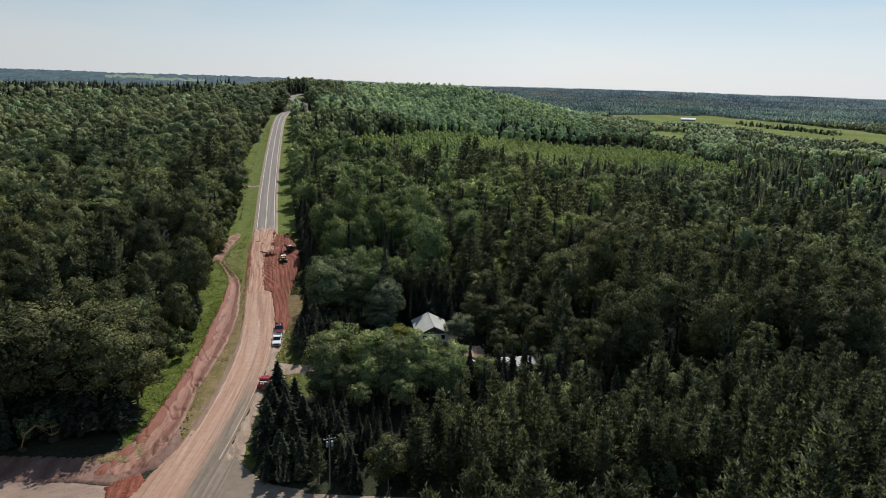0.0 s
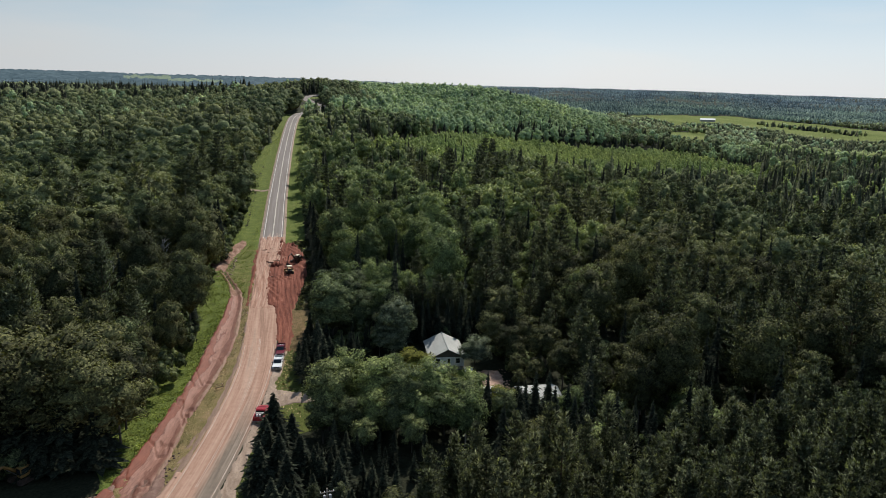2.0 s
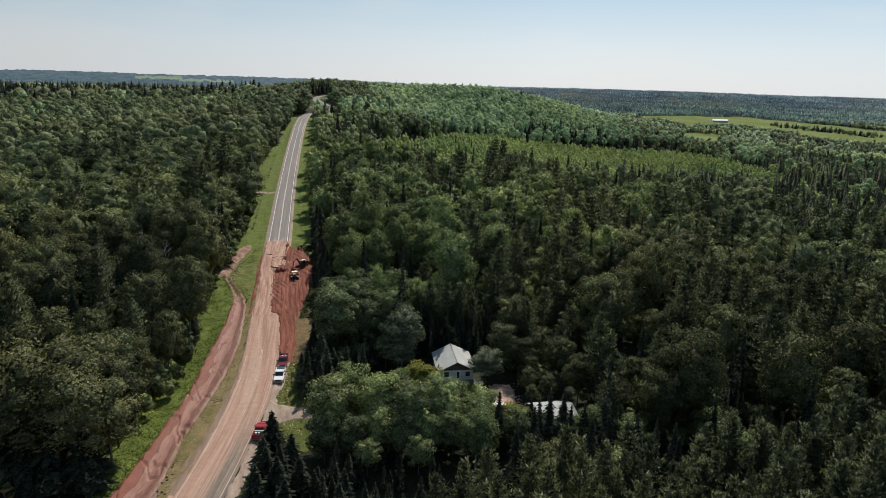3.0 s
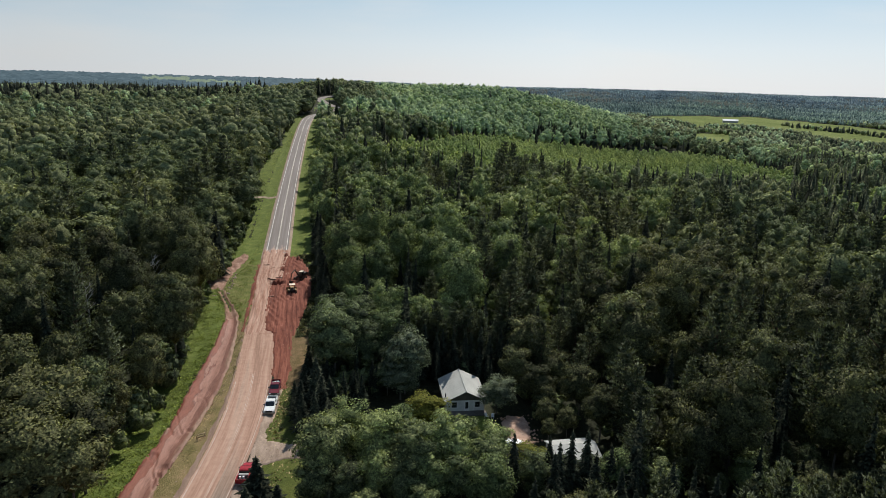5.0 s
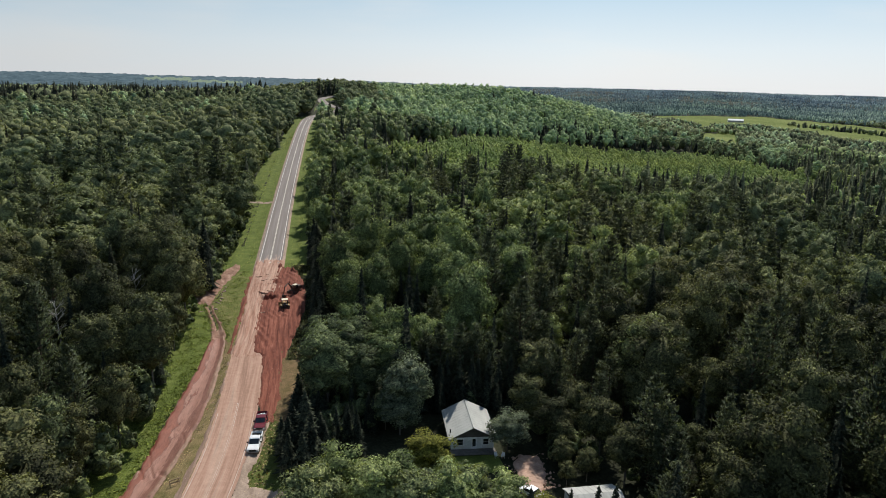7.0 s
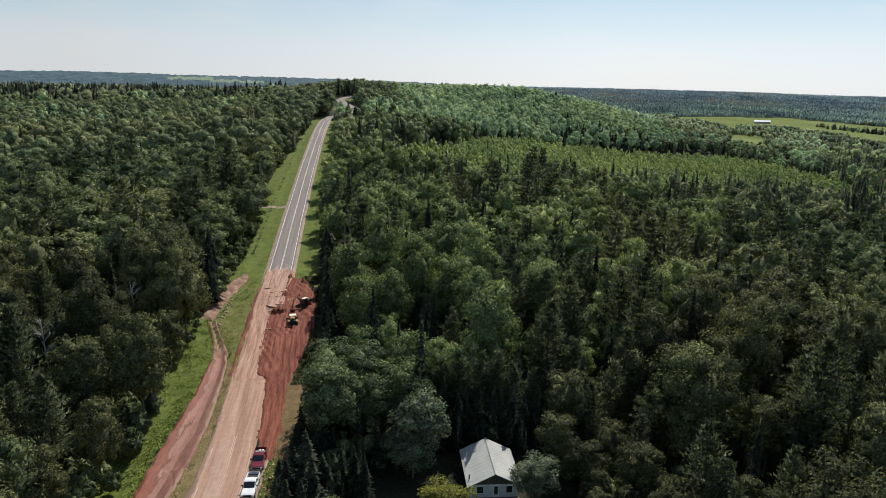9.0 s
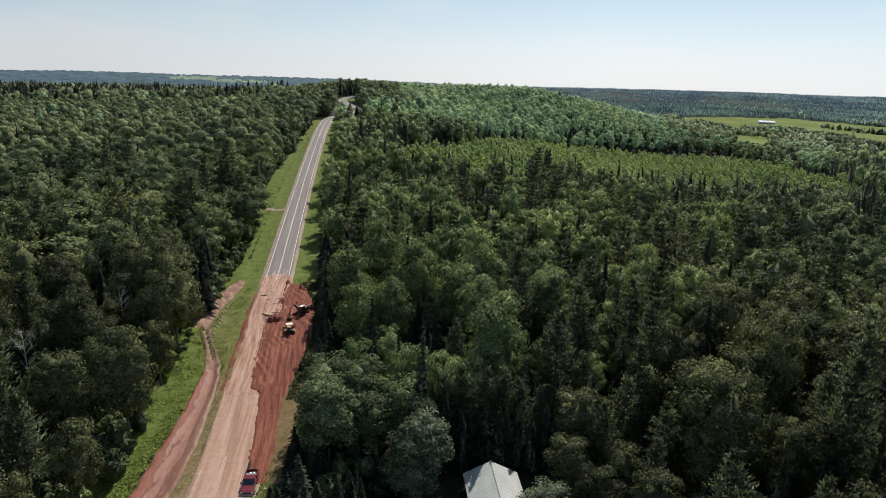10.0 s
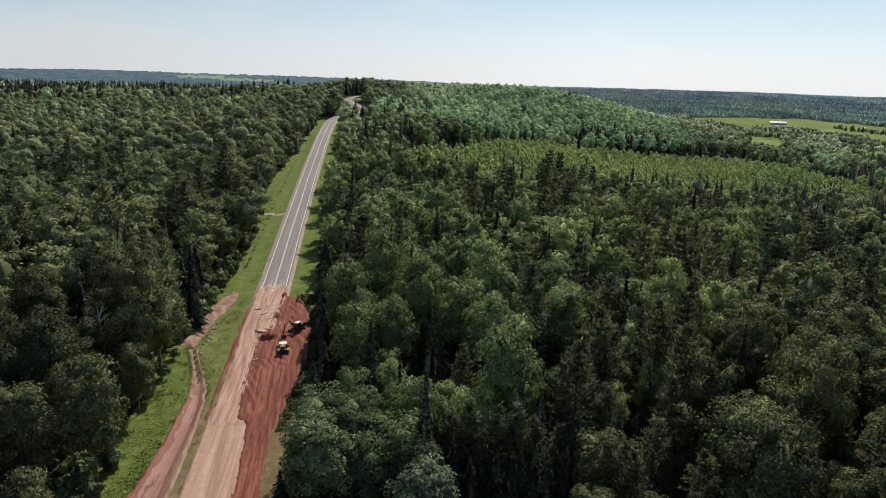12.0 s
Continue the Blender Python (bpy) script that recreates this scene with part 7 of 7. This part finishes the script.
def build_house():
    h = new("house")
    h.matrix_basis = pose(41.75, 155.8, lz(41.4, 154), 0, 0, -3.5)
    w, l = 3.7, 5.0
    part("foundation", box(bmesh.new(), (2 * w + 0.1, 2 * l + 0.1, 0.6), (0, 0, 0.1)), FOUNDATION, h)
    part("wall", box(bmesh.new(), (2 * w, 0.2, 2.2), (0, -l + 0.1, 1.5)), SIDING, h, "white lapped siding")
    part("wall", box(bmesh.new(), (2 * w, 0.2, 2.2), (0, l - 0.1, 1.5)), SIDING, h)
    for sgn in (-1, 1):
        part("wall", box(bmesh.new(), (0.2, 2 * l - 0.4, 2.2), (sgn * (w - 0.1), 0, 1.5)), SIDING, h)
    for k in range(9):
        part("siding_board", box(bmesh.new(), (2 * w + 0.02, 0.03, 0.05), (0, -l - 0.01, 0.55 + 0.23 * k)), SIDING, h)
    part("gable", prism(-w, w, -l, 2.6, 4.4, 0.18), GABLE, h, "dark boarded gable")
    part("gable", prism(-w, w, l - 0.18, 2.6, 4.4, 0.18), GABLE, h)
    gable_roof(h, -w - 0.55, w + 0.55, -l - 0.6, l + 0.2, 2.45, 4.55, 0.1, ROOF)
    window(h, -2.2, -l - 0.05, 1.75, 1.0, 1.1)
    door = part("door", box(bmesh.new(), (0.95, 0.1, 2.05), (0.25, -l - 0.05, 1.45)), WHITE, h, "white half-glazed door")
    part("door_glass", box(bmesh.new(), (0.55, 0.05, 1.35), (0.25, -l - 0.1, 1.62)), GLASS, door)
    part("handle", tube(bmesh.new(), (0.6, -l - 0.12, 1.35), (0.6, -l - 0.16, 1.35), 0.04), STEEL, door)
    window(h, 2.3, -l - 0.05, 1.75, 0.9, 1.1)
    deck = part("deck", box(bmesh.new(), (2 * w + 0.4, 1.9, 0.12), (0, -l - 1.0, 0.36)), FOUNDATION, h, "low dark plank deck before the door")
    for k in range(12):
        part("plank", box(bmesh.new(), (2 * w + 0.4, 0.14, 0.03), (0, -l - 0.14 - 0.157 * k, 0.435)), FOUNDATION, deck)
    for k in (-w, 0, w):
        part("post", box(bmesh.new(), (0.12, 0.12, 0.5), (k, -l - 1.8, 0.1)), FOUNDATION, deck)
    part("doorstep", box(bmesh.new(), (1.6, 1.1, 0.35), (0.25, -l - 0.65, 0.18)), FOUNDATION, h)
    part("corner_board", box(bmesh.new(), (0.14, 0.06, 2.2), (1.55, -l - 0.02, 1.5)), WHITE, h)
    part("flue", tube(bmesh.new(), (-3.7, -3.6, 2.5), (-3.7, -3.6, 3.5), 0.11, sides=10), BLACK, h, "black stove flue")
    return tagged(h, "small white house with a pale grey metal gable roof", "house")


build_house()


def lawn_chair():
    """A moulded plastic garden chair, front towards -y."""
    c = new("lawn_chair")
    part("seat", rounded(box(bmesh.new(), (0.52, 0.5, 0.05), (0, 0, 0.42)), 0.02), WHITE, c)
    part("backrest", rounded(box(bmesh.new(), (0.52, 0.05, 0.55), (0, 0.27, 0.68), (-12, 0, 0)), 0.02), WHITE, c)
    for x in (-0.25, 0.25):
        part("armrest", rounded(box(bmesh.new(), (0.06, 0.5, 0.04), (x, 0, 0.63)), 0.01), WHITE, c)
        for y in (-0.22, 0.22):
            part("leg", tube(bmesh.new(), (x, y, 0), (x, y, 0.62), 0.028, 0.025, 6), WHITE, c)
    return tagged(c, "white plastic garden chair on the lawn", "chair", "garden chairs")


chair = lawn_chair()
chair.matrix_basis = stand(44.9, 147.8, 20, 0.18)
copy_thing(chair, stand(46.0, 147.5, -25, 0.18))


def build_shed():
    h = new("shed")
    h.matrix_basis = pose(55.3, 130.4, lz(55, 130), 0, 0, 0)
    w, l = 3.6, 2.9
    part("wall", box(bmesh.new(), (0.15, 2 * l, 2.8), (-w, 0, 1.3)), SIDING, h, "pale metal wall")
    part("wall", box(bmesh.new(), (0.15, 2 * l, 2.8), (w, 0, 1.3)), SIDING, h)
    part("wall", box(bmesh.new(), (2 * w - 0.3, 0.15, 2.8), (0, l - 0.08, 1.3)), SIDING, h)
    part("wall", box(bmesh.new(), (2 * w - 0.3, 0.15, 2.8), (0, -l + 0.08, 1.3)), SIDING, h)
    bm = bmesh.new()
    shape(bm, [(-l - 0.4, 2.72), (0.0, 3.7), (l + 0.4, 2.72), (l + 0.4, 2.8), (0.0, 3.8), (-l - 0.4, 2.8)], 2 * w + 0.7)
    roof = part("roof", bm, ROOF, h, "pale grey metal roof")
    for k in range(9):
        x = -w - 0.3 + (2 * w + 0.6) * k / 8
        for sgn in (-1, 1):
            part("seam", tube(bmesh.new(), (x, sgn * (l + 0.4), 2.82), (x, 0, 3.82), 0.03, sides=4), ROOF, roof)
    for sgn in (-1, 1):
        bm = bmesh.new()
        shape(bm, [(-l, 2.7), (0, 3.66), (l, 2.7)], 0.12, (sgn * w, 0, 0))
        part("gable", bm, GABLE, h, "dark gable end")
    part("door", box(bmesh.new(), (0.06, 2.4, 2.1), (-w - 0.1, -0.2, 1.05)), WHITE, h, "wide pale shed door")
    return tagged(h, "small shed with a pale metal roof among spruces", "shed")


build_shed()


def build_barn():
    b = new("barn")
    x, y = 1166.0, 1815.0
    b.matrix_basis = pose(x, y, lz(x, y) + 0.5, 0, 0, -28)
    L, w = 20.0, 7.0
    for sgn in (-1, 1):
        part("wall", box(bmesh.new(), (2 * L, 0.4, 5.0), (0, sgn * w, 2.5)), plain("barn_wall", (0.25, 0.25, 0.25), (0.34, 0.34, 0.33), 0.7), b, "grey barn wall")
        part("end_wall", box(bmesh.new(), (0.4, 2 * w - 0.4, 5.0), (sgn * L, 0, 2.5)), SIDING, b)
        bm = bmesh.new()
        shape(bm, [(sgn * (w + 0.8), 4.9), (0, 9.0), (0, 9.2), (sgn * (w + 0.8), 5.1)], 2 * L + 1.4)
        part("roof", bm, WHITE, b, "gleaming white barn roof")
    return tagged(b, "long white-roofed barn in a hay meadow", "barn")


build_barn()


# ---------------------------------------------------------------- poles, dead trees, clutter
def utility_pole(x, y, h, label):
    p = new("utility_pole")
    p.matrix_basis = pose(x, y, lz(x, y), 0, 0, 10)
    part("post", tube(bmesh.new(), (0, 0, -0.6), (0, 0, h), 0.16, 0.11, 10), POLEWOOD, p)
    arm = part("crossarm", box(bmesh.new(), (1.9, 0.1, 0.12), (0, -0.12, h - 0.5)), POLEWOOD, p)
    for k in (-0.85, -0.35, 0.35, 0.85):
        part("insulator", tube(bmesh.new(), (k, -0.12, h - 0.44), (k, -0.12, h - 0.26), 0.06, 0.04, 8), WHITE, arm)
    for k in (-0.38, 0.38):
        part("transformer", rounded(tube(bmesh.new(), (k, -0.15, h - 1.75), (k, -0.15, h - 0.9), 0.2, sides=12), 0.03), CANGREY, p, "pale grey transformer can")
    return tagged(p, label, "utility pole")


utility_pole(12.9, 94.7, 9.2, "weathered wooden utility pole with two transformers")


def dead_tree(x, y, h, seed):
    """A bare tree: a forking trunk and limbs that break up into thin twigs."""
    rng = random.Random(seed)
    t = new("dead_tree")
    t.matrix_basis = pose(x, y, lz(x, y), 0, 0, 57 * seed)
    fork = h * 0.45
    part("trunk", tube(tube(bmesh.new(), (0, 0, -0.5), (0.2, 0, fork), 0.24, 0.17, 7), (0.2, 0, fork), (0.7, 0.3, h), 0.17, 0.03, 6), DEADWOOD, t)
    for k in range(13):
        u = rng.uniform(0.0, 0.9)
        foot = Vector((0.2 + 0.5 * u, 0.3 * u, fork + (h - fork) * u))
        a = k * 2.4 + rng.uniform(-0.4, 0.4)
        way = Vector((math.cos(a), math.sin(a), rng.uniform(0.5, 1.3)))
        reach = rng.uniform(2.2, 4.2) * (1.15 - 0.75 * u)
        tip = foot + way.normalized() * reach
        bm = tube(bmesh.new(), foot, tip, 0.10, 0.03, 5)
        for q in range(7):
            s = foot.lerp(tip, rng.uniform(0.35, 1.0))
            d = Vector((way.x + rng.uniform(-1, 1), way.y + rng.uniform(-1, 1), way.z + rng.uniform(-0.3, 0.8))).normalized()
            tube(bm, s, s + d * rng.uniform(0.5, 1.4), 0.04, 0.015, 4)
        part("branch", bm, DEADWOOD, t)
    return tagged(t, "bare bleached dead tree standing in green woods", "dead tree", "dead trees")


for x, y, h, k in ((-32.0, 203, 15.5, 1), (-37.5, 193.5, 16.0, 2), (-29, 222, 14.5, 3)):
    dead_tree(x, y, h, k)


def barricade(x, y, turn):
    b = new("barricade")
    b.matrix_basis = pose(x, y, lz(x, y) + 0.03, 0, 0, turn)
    for k in (-0.7, 0.7):
        for sgn in (-1, 1):
            part("leg", beam_mesh((k, sgn * 0.35, 0), (k, 0, 1.05)), LUMBER, b)
    part("board", box(bmesh.new(), (1.7, 0.05, 0.2), (0, -0.06, 0.95)), LUMBER, b)
    part("board", box(bmesh.new(), (1.7, 0.05, 0.2), (0, -0.2, 0.55)), LUMBER, b)
    return tagged(b, "bare wooden barricade standing by the ditch", "barricade")


def beam_mesh(a, b):
    return tube(bmesh.new(), a, b, 0.05, 0.05, 4)


barricade(-6.6, 147.5, 30)


def broken_slabs():
    """Plates of old asphalt tipped about the edge of the dig."""
    rng = random.Random(8)
    spots = [(0.4, 241.2, 2.4, -8, 0.34), (2.6, 242.8, 1.9, -7, 0.28), (0.9, 224.9, 1.2, -10, 0.24), (4.0, 246.0, 1.3, 8, 0.2), (0.4, 249.8, 2.2, -4, 0.26),
             (-1.2, 253.4, 2.4, -4, 0.25), (1.7, 254.2, 2.1, -5, 0.26), (-2.4, 257.0, 2.0, -3, 0.22), (0.5, 258.6, 2.0, -4, 0.24), (2.8, 259.0, 1.5, -4, 0.2)]
    for x, y, r, tip, up in spots:
        bm = bmesh.new()
        n = rng.randint(5, 8)
        ring = [(math.cos(2 * math.pi * k / n) * r * rng.uniform(0.55, 1.0), math.sin(2 * math.pi * k / n) * r * rng.uniform(0.5, 0.95)) for k in range(n)]
        lo, hi = [bm.verts.new((a, b, -0.1)) for a, b in ring], [bm.verts.new((a * 0.97, b * 0.97, 0.1)) for a, b in ring]
        bm.faces.new(lo[::-1]), bm.faces.new(hi)
        for k in range(n):
            bm.faces.new((lo[k], lo[(k + 1) % n], hi[(k + 1) % n], hi[k]))
        bmesh.ops.transform(bm, matrix=pose(x, y, lz(x, y) + up, tip, rng.uniform(-8, 8), rng.uniform(-25, 25)), verts=bm.verts)
        me = bpy.data.meshes.new("asphalt_slab")
        bm.to_mesh(me)
        bm.free()
        me.materials.append(RUTTED)
        tagged(new("asphalt_slab", me), "broken dusty slab of old asphalt in the dig", "asphalt slab", "broken asphalt slabs")


broken_slabs()


def lumps(name, n, place, size, mat, seed, label):
    """Uncounted clods and stones."""
    rng = np.random.default_rng(seed)
    x, y = place(rng, n)
    c = np.stack([x, y, land(x, y) + 0.08], 1)
    s = size * rng.uniform(0.4, 1.4, (n, 1, 1)) * np.array([1, 1, 0.7])
    v = ICO_V[None] * s * rng.uniform(0.7, 1.25, (n, 12, 1)) + c[:, None]
    f = ICO_F[None] + (np.arange(n) * 12)[:, None, None]
    tagged(new(name, mesh_from(name, v.reshape(-1, 3), f.reshape(-1, 3), [mat])), label, "debris", "", "stuff")


lumps("clay_clods", 420, lambda r, n: ((y := r.uniform(176, 258, n)) * 0 + np.where(y < 200, r.uniform(4.5, 8.0, n), r.uniform(0.8, 9.0, n)), y), 0.24, CLAYCLOD, 2, "loose lumps of red clay over the dig")
lumps("clay_clods", 130, lambda r, n: (ditch_x(y := r.uniform(104, 205, n)) + ditch_w(y) * r.choice([-1, 1], n) * r.uniform(0.7, 1.2, n), y), 0.18, CLAYCLOD, 3, "lumps of red clay along the ditch")
lumps("rubble", 240, lambda r, n: (r.normal(49.6, 1.5, n), r.uniform(137.5, 148.2, n)), 0.22, YARDDIRT, 8, "reddish rubble and chips strewn over the yard")
lumps("soil_lumps", 90, lambda r, n: (r.normal(-12.2, 1.2, n), r.normal(118.5, 3.6, n)), 0.24, DARKSOIL, 7, "dark lumps of washed-out soil beside the road")
lumps("stones", 90, lambda r, n: (r.uniform(-20, -11, n), r.uniform(228, 250, n)), 0.35, SLAB, 4, "pale stones spilled at a culvert's mouth")
lumps("shoulder_debris", 160, lambda r, n: (road_x(y := r.uniform(104, 200, n)) - RW - r.uniform(0.3, 2.4, n), y), 0.12, SLAB, 5, "gravel and broken bits along the shoulder")
